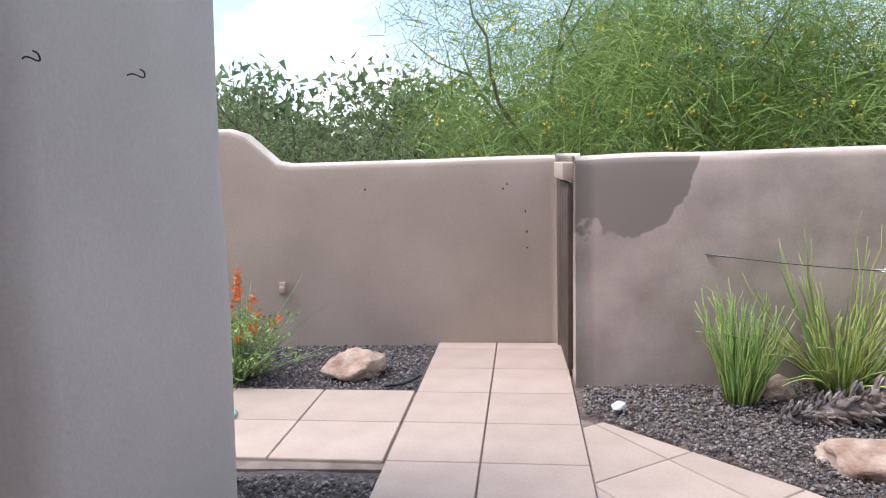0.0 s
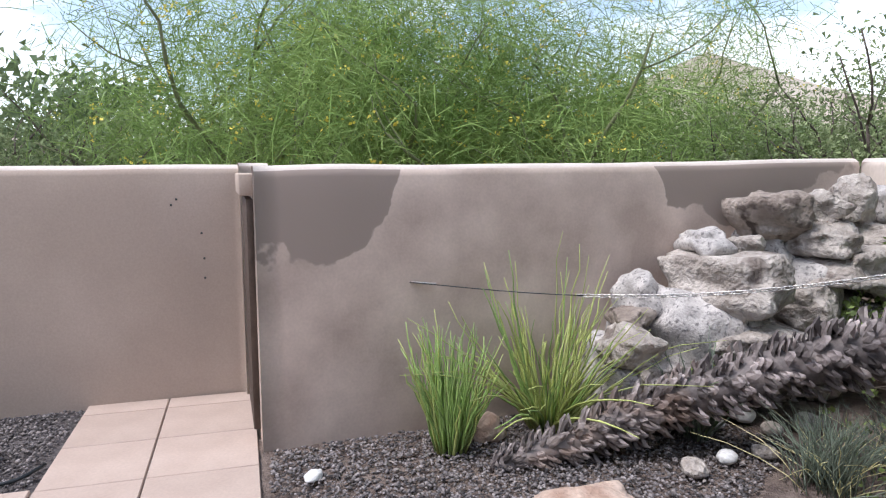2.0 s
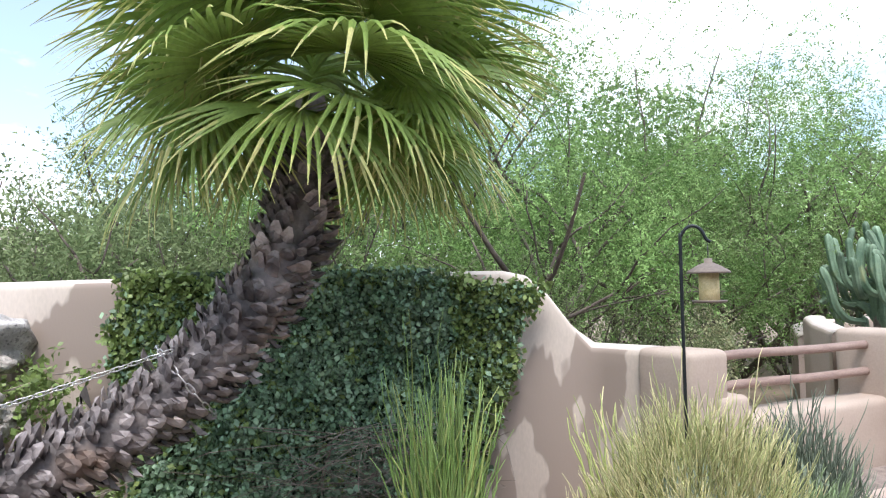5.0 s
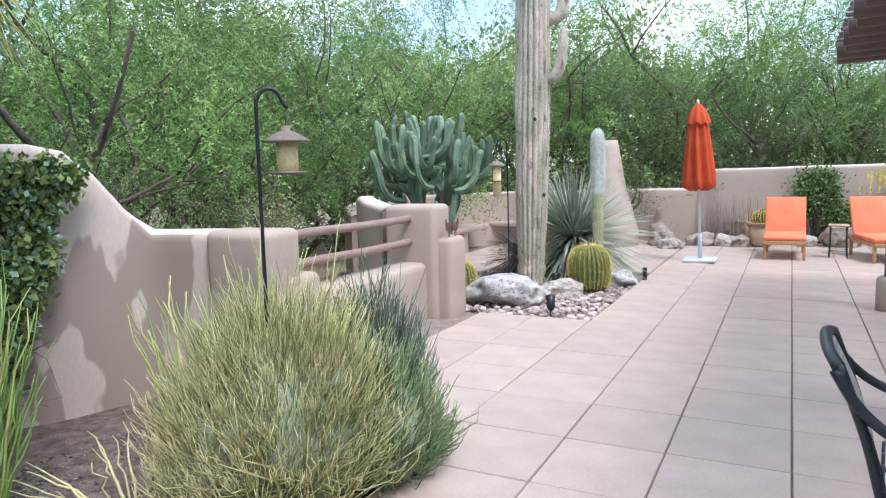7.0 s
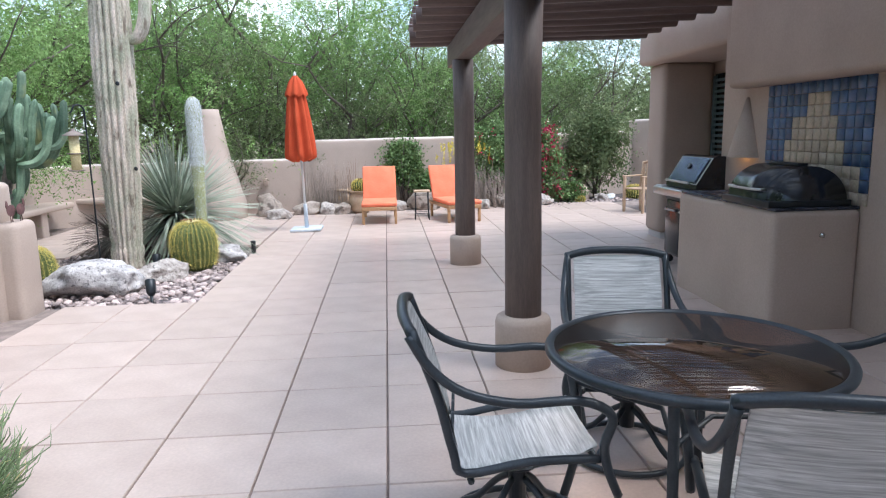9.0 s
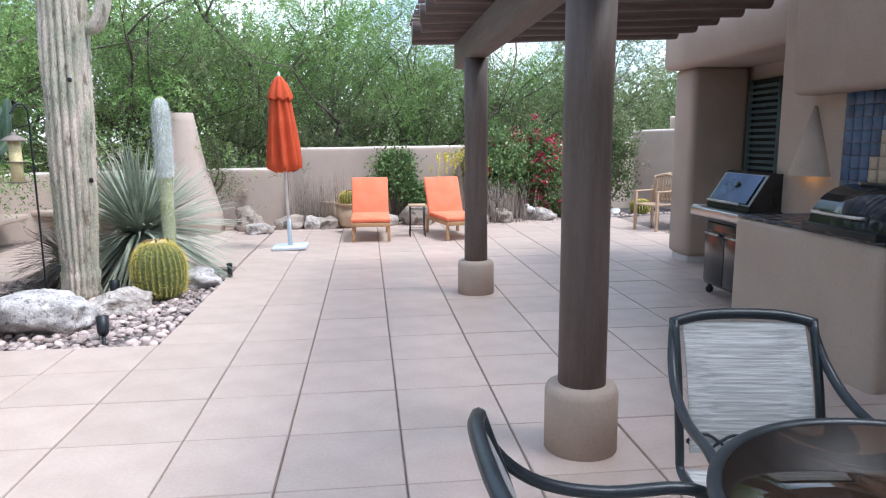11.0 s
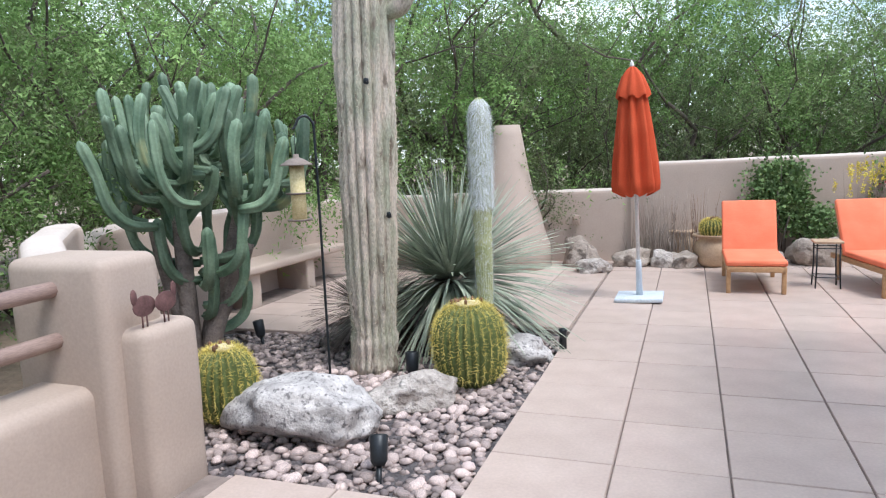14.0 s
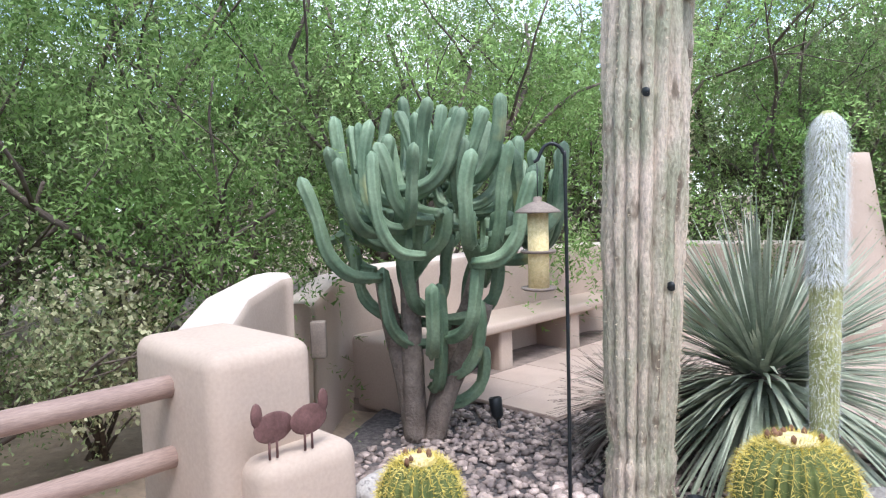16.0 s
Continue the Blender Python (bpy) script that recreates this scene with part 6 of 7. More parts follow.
        q = smooth_path([(0.03 * math.cos(a), 0.03 * math.sin(a), 0.22), (0.10 * math.cos(a), 0.10 * math.sin(a), 0.17), (0.19 * math.cos(a), 0.19 * math.sin(a), 0.07), (0.265 * math.cos(a), 0.265 * math.sin(a), 0.022)], 4)
        tube("leg", q, 0.014, CHAIRMETAL, c, 8)
    return c


chair = swivel_chair(pose(1.235, -2.485, 0, 0, 0, 179))
swivel_chair(pose(0.60, -3.06, 0, 0, 0, 81), chair)
swivel_chair(pose(0.53, -1.87, 0, 0, 0, -108), chair)
swivel_chair(pose(-0.18, -2.32, 0, 0, 0, 8), chair)

table = thing("patio_table", pose(0.60, -2.42, 0), "round smoked-glass patio table on charcoal metal legs", "table")
tb = part("tabletop", lathe([(0.02, 0.708), (0.50, 0.708), (0.50, 0.716), (0.02, 0.716)], 64), GLASS, table, "smoked brown glass top")
tb.visible_shadow = False
rim = [(0.515 * math.cos(a), 0.515 * math.sin(a), 0.708) for a in np.linspace(0, 2 * math.pi, 65)[:-1]]
tube("rim", rim, 0.019, CHAIRMETAL, table, 10, closed=True)
for k in range(4):
    a = math.pi / 4 + math.pi / 2 * k + 0.25
    q = smooth_path([(0.48 * math.cos(a), 0.48 * math.sin(a), 0.70), (0.43 * math.cos(a), 0.43 * math.sin(a), 0.45), (0.42 * math.cos(a), 0.42 * math.sin(a), 0.25), (0.48 * math.cos(a), 0.48 * math.sin(a), 0.0)], 4)
    tube("leg", q, 0.019, CHAIRMETAL, table, 8)
    b = a + math.pi / 2
    tube("stretcher", [(0.425 * math.cos(a), 0.425 * math.sin(a), 0.52), (0.12 * math.cos(a + 0.78), 0.12 * math.sin(a + 0.78), 0.50), (0.425 * math.cos(b), 0.425 * math.sin(b), 0.52)], 0.010, CHAIRMETAL, table, 6)

# ---- built-in grill counter ----
counter = thing("grill_counter", pose(-1.40, -5.57, 0), "stucco grill counter with dark blue tiled top", "counter")
rough_block("body", (-0.36, -0.82, -0.1), (0.32, 0.80, 0.90), 0.05, STUCCO, counter, amp=0.005)
for i in range(4):
    for j in range(9):
        part("tile", box((-0.35 + 0.165 * i, -0.80 + 0.176 * j, 0.897), (-0.35 + 0.165 * i + 0.158, -0.80 + 0.176 * j + 0.169, 0.918), 0.003, 1), DARKTILE, counter)
part("knob", lathe([(0.012, 0), (0.02, 0.006), (0.02, 0.02), (0.008, 0.03)], 12), CHROME, counter, "small chrome tap").matrix_basis = pose(-0.05, 0.80, 0.72, -90, 0, 0)

splash = thing("tile_mural", pose(-1.752, -5.40, 0), "stepped cream tile mural on dark blue tiles", "wall tiles")
cols, rows_ = 14, 10
for i in range(cols):
    for j in range(rows_):
        yc, zc = -0.68 + 1.36 * (i + 0.5) / cols, 0.92 + 0.94 * (j + 0.5) / rows_
        half = 0.62 if zc < 1.02 else (0.55 if zc < 1.2 else (0.40 if zc < 1.39 else (0.27 if zc < 1.58 else (0.13 if zc < 1.77 else 0))))
        t_ = part("tile", box((0, yc - 0.046, zc - 0.045), (0.014, yc + 0.046, zc + 0.045), 0.002, 1), CREAM_TILE if abs(yc - 0.02) < half else SLATE_BLUE, splash)

smoker = thing("barrel_grill", pose(-1.40, -5.18, 0.915), "black built-in barrel grill with a domed lid", "grill")
prof_ = [(0.30 * math.cos(a), 0.03 + 0.27 * math.sin(a)) for a in np.linspace(0, math.pi, 15)]
lid = bmesh.new()
la = [lid.verts.new((x, -0.33, z)) for x, z in prof_]
lb = [lid.verts.new((x, 0.33, z)) for x, z in prof_]
for k in range(14):
    lid.faces.new((la[k], lb[k], lb[k + 1], la[k + 1]))
lid.faces.new(la)
lid.faces.new(lb[::-1])
bmesh.ops.recalc_face_normals(lid, faces=lid.faces)
bmesh.ops.bevel(lid, geom=[e for e in lid.edges if len(e.link_faces) == 2 and e.calc_face_angle() > 1.2], offset=0.02, segments=2, affect="EDGES")
smoker_lid = part("lid", lid, ENAMEL, smoker, "glossy black rounded lid")
part("base", box((-0.31, -0.35, 0.0), (0.33, 0.35, 0.05), 0.008), BLACKMETAL, smoker)
tube("handle", smooth_path([(0.29, -0.22, 0.13), (0.35, -0.2, 0.13), (0.35, 0.2, 0.13), (0.29, 0.22, 0.13)], 3), 0.011, STEEL, smoker_lid, 8)
part("vent", box((-0.05, -0.2, 0.295), (0.03, 0.2, 0.315), 0.006), BLACKMETAL, smoker_lid)

grill = thing("gas_grill", pose(-1.70, -7.18, 0), "freestanding gas grill with steel shelf and black cabinet", "grill")
part("cabinet", box((-0.26, -0.38, 0.10), (0.24, 0.38, 0.72), 0.012), ENAMEL, grill, "black enamel cabinet")
for s in (-1, 1):
    d_ = part("door", box((0.242, -0.365 if s < 0 else 0.005, 0.13), (0.258, -0.005 if s < 0 else 0.365, 0.64), 0.006), ENAMEL, grill)
    tube("handle", [(0.285, -0.31 if s < 0 else 0.06, 0.615), (0.285, -0.06 if s < 0 else 0.31, 0.615)], 0.011, STEEL, d_, 8)
part("firebox", box((-0.28, -0.40, 0.72), (0.25, 0.40, 0.88), 0.02), BLACKMETAL, grill)
part("control_panel", box((0.24, -0.55, 0.775), (0.34, 0.55, 0.86), 0.015), STEEL, grill, "brushed steel front panel")
for s in (-1, 1):
    part("shelf", box((-0.22, 0.40 if s > 0 else -0.58, 0.84), (0.30, 0.58 if s > 0 else -0.40, 0.87), 0.01), STEEL, grill)
hood = bmesh.new()
hp = [(0.26, 0.88), (0.25, 0.93), (0.08, 1.20), (0.03, 1.22), (-0.16, 1.20), (-0.28, 1.05), (-0.28, 0.88)]
ha = [hood.verts.new((x, -0.37, z)) for x, z in hp]
hb = [hood.verts.new((x, 0.37, z)) for x, z in hp]
for k in range(6):
    hood.faces.new((ha[k], hb[k], hb[k + 1], ha[k + 1]))
hood.faces.new(ha)
hood.faces.new(hb[::-1])
bmesh.ops.recalc_face_normals(hood, faces=hood.faces)
grill_hood = part("hood", hood, ENAMEL, grill, "black hood", smooth=False)
fp = bmesh.new()
q_ = [fp.verts.new(p) for p in ((0.252, -0.31, 0.95), (0.252, 0.31, 0.95), (0.094, 0.31, 1.195), (0.094, -0.31, 1.195))]
fp.faces.new(q_)
bmesh.ops.solidify(fp, geom=fp.faces, thickness=0.008)
part("hood_panel", fp, SKY_SHEEN, grill_hood, "glossy hood panel with the sky's blue-silver reflection put into its colour", smooth=False)
part("gauge", lathe([(0.03, 0), (0.03, 0.012), (0.02, 0.014)], 16), BLACKMETAL, grill_hood, "round thermometer").matrix_basis = pose(0.16, 0.0, 1.10, 0, 58, 0)
tube("hood_handle", [(0.30, -0.28, 0.945), (0.30, 0.28, 0.945)], 0.012, STEEL, grill_hood, 8)
for x in (-0.2, 0.2):
    for y in (-0.33, 0.33):
        part("caster", lathe([(0.035, -0.015), (0.04, 0.0), (0.035, 0.015)], 14), BLACKMETAL, grill).matrix_basis = pose(x, y, 0.042, 90, 0, 0)
        part("caster_fork", box((x - 0.015, y - 0.02, 0.04), (x + 0.015, y + 0.02, 0.11), 0.004), BLACKMETAL, grill)

sconce = thing("wall_sconce", pose(-1.75, -6.42, 1.22), "triangular plaster wall sconce glowing warm underneath", "sconce")
sb = bmesh.new()
tip_ = sb.verts.new((0.03, 0.0, 0.56))
ring_ = [sb.verts.new((0.005 + 0.15 * math.sin(a), -0.23 * math.cos(a), 0.0)) for a in np.linspace(0, math.pi, 13)]
tipb = sb.verts.new((0.0, 0.0, 0.56))
for a, b in zip(ring_, ring_[1:]):
    sb.faces.new((a, b, tip_))
sb.faces.new((ring_[0], tip_, tipb))
sb.faces.new((tip_, ring_[-1], tipb))
part("shade", sb, STUCCO, sconce)
BULB = bpy.data.materials.new("warm_bulb")
BULB.use_nodes = True
bp_ = BULB.node_tree.nodes["Principled BSDF"]
bp_.inputs["Emission Color"].default_value = (1.0, 0.55, 0.2, 1)
bp_.inputs["Emission Strength"].default_value = 6.0
part("bulb", stone(bmesh.new(), (0.06, 0, 0.06), (0.03, 0.03, 0.04), 1, 0.0, 2), BULB, sconce, "warm glowing bulb")

# ---- sun loungers, umbrella, side table ----
def lounger(m, first=None):
    if first:
        return copy_thing(first, m)
    c = thing("sun_lounger", m, "teak sun lounger with an orange cushion and raised back", "sun lounger", "orange sun loungers")
    for s in (-1, 1):
        part("side_rail", box((s * 0.27 - 0.022, -1.3, 0.235), (s * 0.27 + 0.022, 0.0, 0.295), 0.008), TEAK, c)
        for y in (-0.06, -1.12):
            part("leg", box((s * 0.27 - 0.022, y - 0.025, 0.0), (s * 0.27 + 0.022, y + 0.025, 0.24), 0.006), TEAK, c)
    part("end_rail", box((-0.27, -0.04, 0.235), (0.27, 0.0, 0.295), 0.008), TEAK, c)
    for k in range(9):
        part("slat", box((-0.25, -0.13 - 0.1 * k, 0.285), (0.25, -0.07 - 0.1 * k, 0.30), 0.004, 1), TEAK, c)
    cb = box((-0.30, -0.98, 0.30), (0.30, 0.0, 0.365), 0.025, 4)
    seat_c = part("seat_cushion", cb, CUSHION, c)
    bk = box((-0.30, -0.02, -0.03), (0.30, 0.035, 0.62), 0.025, 4)
    bo = part("back_cushion", bk, CUSHION, c)
    bo.matrix_basis = pose(0, -0.96, 0.35, 25, 0, 0)
    fr = part("back_frame", box((-0.28, -0.075, -0.02), (0.28, -0.045, 0.60), 0.008), TEAK, c)
    fr.matrix_basis = pose(0, -0.96, 0.33, 25, 0, 0)
    tube("piping", [(-0.295, -0.005, 0.335), (0.295, -0.005, 0.335)], 0.008, CUSHION, seat_c, 6)
    tube("strut", [(0.2, -1.2, 0.28), (0.2, -1.18, 0.62)], 0.012, TEAK, c, 6)
    return c


lg = lounger(pose(1.84, -11.45, 0, 0, 0, 0))
lounger(pose(0.40, -11.42, 0, 0, 0, 12), lg)

umb = thing("patio_umbrella", pose(3.0, -11.05, 0, 0.6, 1.6, 0) @ Matrix.Diagonal((0.96, 0.96, 0.96, 1)), "closed orange patio umbrella on a pale steel base", "umbrella")
part("base_plate", box((-0.25, -0.25, 0.005), (0.25, 0.25, 0.05), 0.01), BASEPLATE, umb, "pale blue-grey square base plate")
part("base_sleeve", lathe([(0.035, 0.05), (0.03, 0.42), (0.03, 0.44)], 16), BASEPLATE, umb)
part("pole", lathe([(0.021, 0.05), (0.021, 2.52)], 14), FROST, umb)
part("finial", lathe([(0.012, 2.50), (0.025, 2.53), (0.018, 2.56), (0.004, 2.585)], 12), WHITE, umb)


def canopy(name, rings, folds, depth, seed):
    n = folds * 6
    verts, faces = [], []
    for j, (r, z) in enumerate(rings):
        for k in range(n):
            a = 2 * math.pi * k / n
            w = 1 - depth * (0.5 - 0.5 * math.cos(a * folds + 0.5 * math.sin(z * 4))) + 0.06 * noise.noise(Vector((math.cos(a) * 2, math.sin(a) * 2, z * 2 + seed)))
            hem = 0.02 * math.cos(a * folds) if j == 0 else 0
            verts.append((r * w * math.cos(a), r * w * math.sin(a), z + hem))
    for j in range(len(rings) - 1):
        for k in range(n):
            faces.append((j * n + k, j * n + (k + 1) % n, (j + 1) * n + (k + 1) % n, (j + 1) * n + k))
    return raw(name, verts, faces, ORANGE, umb, "folded orange canvas")


canopy("canopy", [(0.19, 1.15), (0.265, 1.20), (0.27, 1.28), (0.245, 1.5), (0.21, 1.8), (0.17, 2.08), (0.14, 2.25), (0.09, 2.33)], 8, 0.42, 1)
canopy("vent_cap", [(0.19, 2.19), (0.18, 2.26), (0.115, 2.42), (0.05, 2.50), (0.02, 2.52)], 8, 0.22, 3)

sidet = thing("side_table", pose(1.10, -12.0, 0), "small black iron plant stand with a mosaic top", "side table")
for x in (-0.11, 0.11):
    for y in (-0.11, 0.11):
        tube("leg", [(x * 1.1, y * 1.1, 0), (x, y, 0.25), (x, y, 0.5)], 0.008, BLACKMETAL, sidet, 6)
part("top", box((-0.14, -0.14, 0.49), (0.14, 0.14, 0.515), 0.006), POT, sidet)
for z in (0.12, 0.44):
    tube("stretcher", [(-0.12, -0.12, z), (0.12, -0.12, z), (0.12, 0.12, z), (-0.12, 0.12, z)], 0.006, BLACKMETAL, sidet, 5, closed=True)

pot = thing("plant_pot", pose(2.22, -13.35, -0.01), "rounded tan pot by the back wall", "pot")
part("body", lathe([(0.13, 0), (0.2, 0.08), (0.235, 0.2), (0.22, 0.32), (0.17, 0.38), (0.19, 0.41), (0.25, 0.425), (0.25, 0.445), (0.2, 0.44), (0.17, 0.41)], 28), POT, pot)
golden_barrel(2.22, -13.35, 0.16, 0.24, 22, "golden barrel cactus growing in the tan pot", 7, 0, 0.40)
urn = thing("plant_pot", pose(2.6, -14.0, -0.01), "second tan pot half hidden by the wall plants", "pot")
part("body", lathe([(0.12, 0), (0.2, 0.15), (0.2, 0.3), (0.15, 0.38), (0.2, 0.42), (0.17, 0.41)], 24), POT, urn)


# ---- far dining set ----
def wood_chair(m, first=None):
    if first:
        return copy_thing(first, m)
    c = thing("dining_chair", m, "pale teak garden chair with slatted back", "chair", "teak garden chairs")
    for x in (-0.22, 0.22):
        part("front_leg", box((x - 0.022, 0.20, 0), (x + 0.022, 0.245, 0.64), 0.006), TEAKGREY, c)
        bl = smooth_path([(x, -0.22, 0), (x, -0.2, 0.42), (x * 0.97, -0.27, 0.9)], 3)
        tube("back_leg", bl, 0.023, TEAKGREY, c, 6)
        part("arm", box((x - 0.03, -0.24, 0.64), (x + 0.03, 0.26, 0.665), 0.008), TEAKGREY, c)
    for k in range(6):
        part("slat", box((-0.23, -0.2 + 0.075 * k, 0.42), (0.23, -0.14 + 0.075 * k, 0.44), 0.004, 1), TEAKGREY, c)
    for k in range(7):
        x = -0.18 + 0.06 * k
        o = part("back_slat", box((x - 0.016, -0.012, 0), (x + 0.016, 0.006, 0.40), 0.004, 1), TEAKGREY, c)
        o.matrix_basis = pose(0, -0.21, 0.47, 9, 0, 0)
    tube("top_rail", smooth_path([(-0.23, -0.27, 0.87), (0, -0.285, 0.92), (0.23, -0.27, 0.87)], 4), 0.026, TEAKGREY, c, 8)
    return c


wc = wood_chair(pose(-2.95, -12.2, 0, 0, 0, -62))
wood_chair(pose(-3.55, -13.0, 0, 0, 0, 170), wc)
ft = thing("garden_table", pose(-3.75, -12.4, 0), "round garden table with a blue mosaic top", "table")
part("top", lathe([(0.02, 0.70), (0.5, 0.70), (0.51, 0.72), (0.5, 0.735), (0.02, 0.735)], 32), DARKTILE, ft)
for k in range(3):
    a = 2.1 * k
    tube("leg", smooth_path([(0.38 * math.cos(a), 0.38 * math.sin(a), 0.7), (0.12 * math.cos(a), 0.12 * math.sin(a), 0.4), (0.32 * math.cos(a), 0.32 * math.sin(a), 0.0)], 4), 0.014, BLACKMETAL, ft, 6)

# ---- seating court: bench and fireplace ----
banco = tagged(new("banco"), "built-in stucco bench with open niches below", "bench", kind="structure")
rough_block("bench_top", (7.05, -12.2, 0.36), (7.62, -8.75, 0.46), 0.035, STUCCO, banco)
rough_block("bench_end", (6.85, -9.0, -0.1), (7.6, -8.55, 0.50), 0.04, STUCCO, banco)
for y in (-10.1, -11.3):
    rough_block("bench_leg", (7.12, y - 0.1, -0.1), (7.6, y + 0.1, 0.37), 0.03, STUCCO, banco)
rough_block("bench_top", (5.6, -13.1, 0.36), (7.3, -12.6, 0.46), 0.035, STUCCO, banco)
fire = tagged(new("fireplace"), "rounded stucco beehive fireplace tapering to a chimney", "fireplace", kind="structure")
fm = lathe([(0.58, -0.1), (0.58, 0.32), (0.52, 0.48), (0.45, 0.72), (0.36, 1.1), (0.28, 1.45), (0.20, 1.85), (0.17, 2.0)], 28)
for v_ in fm.verts:
    v_.co += Vector((noise.noise(v_.co * 2), noise.noise(v_.co * 2 + Vector((4, 0, 0))), 0)) * 0.04
fo_ = part("hearth", fm, STUCCO, fire)
fo_.location = (4.92, -13.1, 0)

# ---- back bed: stones and plants ----
for k, (x, y, a, b, h, mt) in enumerate(((3.75, -12.75, 0.22, 0.16, 0.12, ROCK), (3.25, -13.35, 0.30, 0.2, 0.15, TANROCK), (2.85, -13.3, 0.18, 0.14, 0.14, ROCK), (2.6, -13.3, 0.26, 0.16, 0.15, TANROCK), (0.95, -13.55, 0.34, 0.22, 0.28, TANROCK), (1.5, -13.5, 0.16, 0.12, 0.14, ROCK),
                                        (0.2, -13.6, 0.22, 0.16, 0.18, ROCK), (-0.65, -13.7, 0.26, 0.15, 0.16, TANROCK), (-1.35, -13.95, 0.34, 0.18, 0.14, ROCK), (-2.35, -14.75, 0.42, 0.26, 0.28, REDROCK), (-2.95, -14.6, 0.2, 0.14, 0.10, ROCK), (-3.2, -14.75, 0.14, 0.1, 0.08, WHITE), (-0.2, -13.45, 0.14, 0.1, 0.12, ROCK), (3.95, -13.3, 0.3, 0.25, 0.26, TANROCK))):
    rk = thing("boulder", pose(x, y, 0), "weathered grey and tan boulder edging the back bed", "rock", "back bed boulders")
    part("stone", stone(bmesh.new(), (0, 0, h * 0.4), (a, b, h), k + 90, 0.24, 3, k * 0.7, 0.12, 9), mt, rk)
rb_ = np.random.default_rng(55)


def stalks(x, y, n, h, sp, mat_, label, name="dry_stalks", r=0.006):
    c = thing(name, pose(x, y, -0.02), label, "plant")
    blades(n, 0, lambda i: (stem(rb_.normal(0, sp), rb_.normal(0, sp * 0.5), 0, rb_.normal(0, 0.08), rb_.normal(0, 0.05), h * rb_.uniform(0.45, 1.0), 0.1, 4, 0.012), r), "stalk", mat_, c, sides=4)
    return c


stalks(2.85, -13.7, 150, 1.1, 0.24, TWIG, "clump of bare grey-brown stalks against the wall")
stalks(2.45, -13.9, 26, 1.1, 0.2, BUDS, "dark bare branches of a dormant vine")
al = stalks(0.1, -13.85, 70, 1.3, 0.28, TWIG, "aloe clump with tall yellow flower spikes", "aloe")
al2 = stalks(-0.55, -13.7, 150, 0.85, 0.30, TWIG, "bleached dry aloe stalks", "aloe")
cen = [(rb_.normal(0, 0.3), rb_.normal(0, 0.15), rb_.uniform(0.85, 1.3)) for _ in range(34)]
v, f = leaf_cloud([(c_[0], c_[1], c_[2] + 0.03 * k) for c_ in cen for k in range(5)], 0.018, 0.012, 8, 1.6, 0.4)
tagged(big_mesh("flower", v, f, YELLOWFLOWER, al, "yellow flower spike"), kind="stuff")


def leafy(x, y, z, sx, sy, sz, n, mat_, label, name="wall_shrub", flower=None, seed=0, size=0.028):
    c = thing(name, pose(x, y, 0), label, "shrub")
    r = np.random.default_rng(seed)
    p = r.normal(0, 1, (n, 3))
    p = p / np.linalg.norm(p, axis=1)[:, None] * r.uniform(0.35, 1.0, (n, 1)) ** 0.6
    p = p * np.array([sx, sy, sz]) * (1 + 0.25 * r.normal(0, 1, (n, 1))) + np.array([0, 0, z])
    p = p[p[:, 2] > 0.03]
    v, f = leaf_cloud(p, size, 0.06, 14, 1.0, 0.65, 0.3)
    big_mesh("leaf", v, f, mat_, c)
    br = []
    for k in range(9):
        q = p[r.integers(0, len(p))]
        br.append(([(r.normal(0, 0.05), r.normal(0, 0.03), 0), (q[0] * 0.5, q[1] * 0.5, q[2] * 0.55), tuple(q)], [0.018, 0.012, 0.005], 5))
    tubes("branch", br, BARK, c)
    if flower:
        m_, k_ = flower
        q = p[r.integers(0, len(p), k_)] * np.array([1.05, 1.05, 1.02]) + np.array([0, 0.08, 0])
        v, f = leaf_cloud(q, 0.028, 0.05, 12, 1.0, 0.8)
        tagged(big_mesh("flower", v, f, m_, c, "magenta bract cluster"), kind="stuff")
    return c


leafy(1.35, -14.0, 0.95, 0.36, 0.16, 0.42, 420, LEAFWALL, "dark green vine mounded against the stucco wall", seed=1)
leafy(0.95, -14.05, 0.5, 0.3, 0.14, 0.22, 160, LEAFWALL, "sparse green vine shoots on the wall", seed=2)
leafy(-0.55, -14.2, 1.05, 0.6, 0.25, 0.55, 620, LEAFWALL, "dense green shrub behind the aloes", seed=3, flower=(REDFLOWER, 14))
leafy(-1.55, -14.55, 1.0, 0.50, 0.32, 0.75, 700, LEAFWALL, "bougainvillea covered in magenta bracts", "bougainvillea", (REDFLOWER, 130), 4)
leafy(-2.95, -15.0, 1.15, 0.72, 0.45, 0.85, 1000, LEAF2, "rounded olive-green shrub in the back bed", seed=5)
leafy(-2.1, -14.35, 0.25, 0.4, 0.2, 0.2, 160, LEAFWALL, "low red-flowered shrub among the stones", seed=6, flower=(REDFLOWER, 12))

leafy(7.7, -6.55, 0.85, 0.55, 0.5, 0.62, 230, LEAFPALE, "pale yellow-green small-leaved shrub beyond the pole rails", "desert_shrub", seed=7, size=0.02)
dove = thing("stone_ornament", pose(-1.2, -13.86, 0.15), "small white stone ornament resting on a boulder", "ornament")
part("figure", stone(stone(bmesh.new(), (0, 0, 0.06), (0.09, 0.05, 0.06), 4, 0.05, 2), (0.05, 0, 0.13), (0.035, 0.03, 0.035), 6, 0.04, 2), WHITE, dove)
wl_ = thing("wall_light", pose(4.05, -13.62, 0.62), "small square tan wall light", "wall light")
part("box", box((-0.05, 0, -0.07), (0.05, 0.08, 0.07), 0.01), OUTLETBOX, wl_)


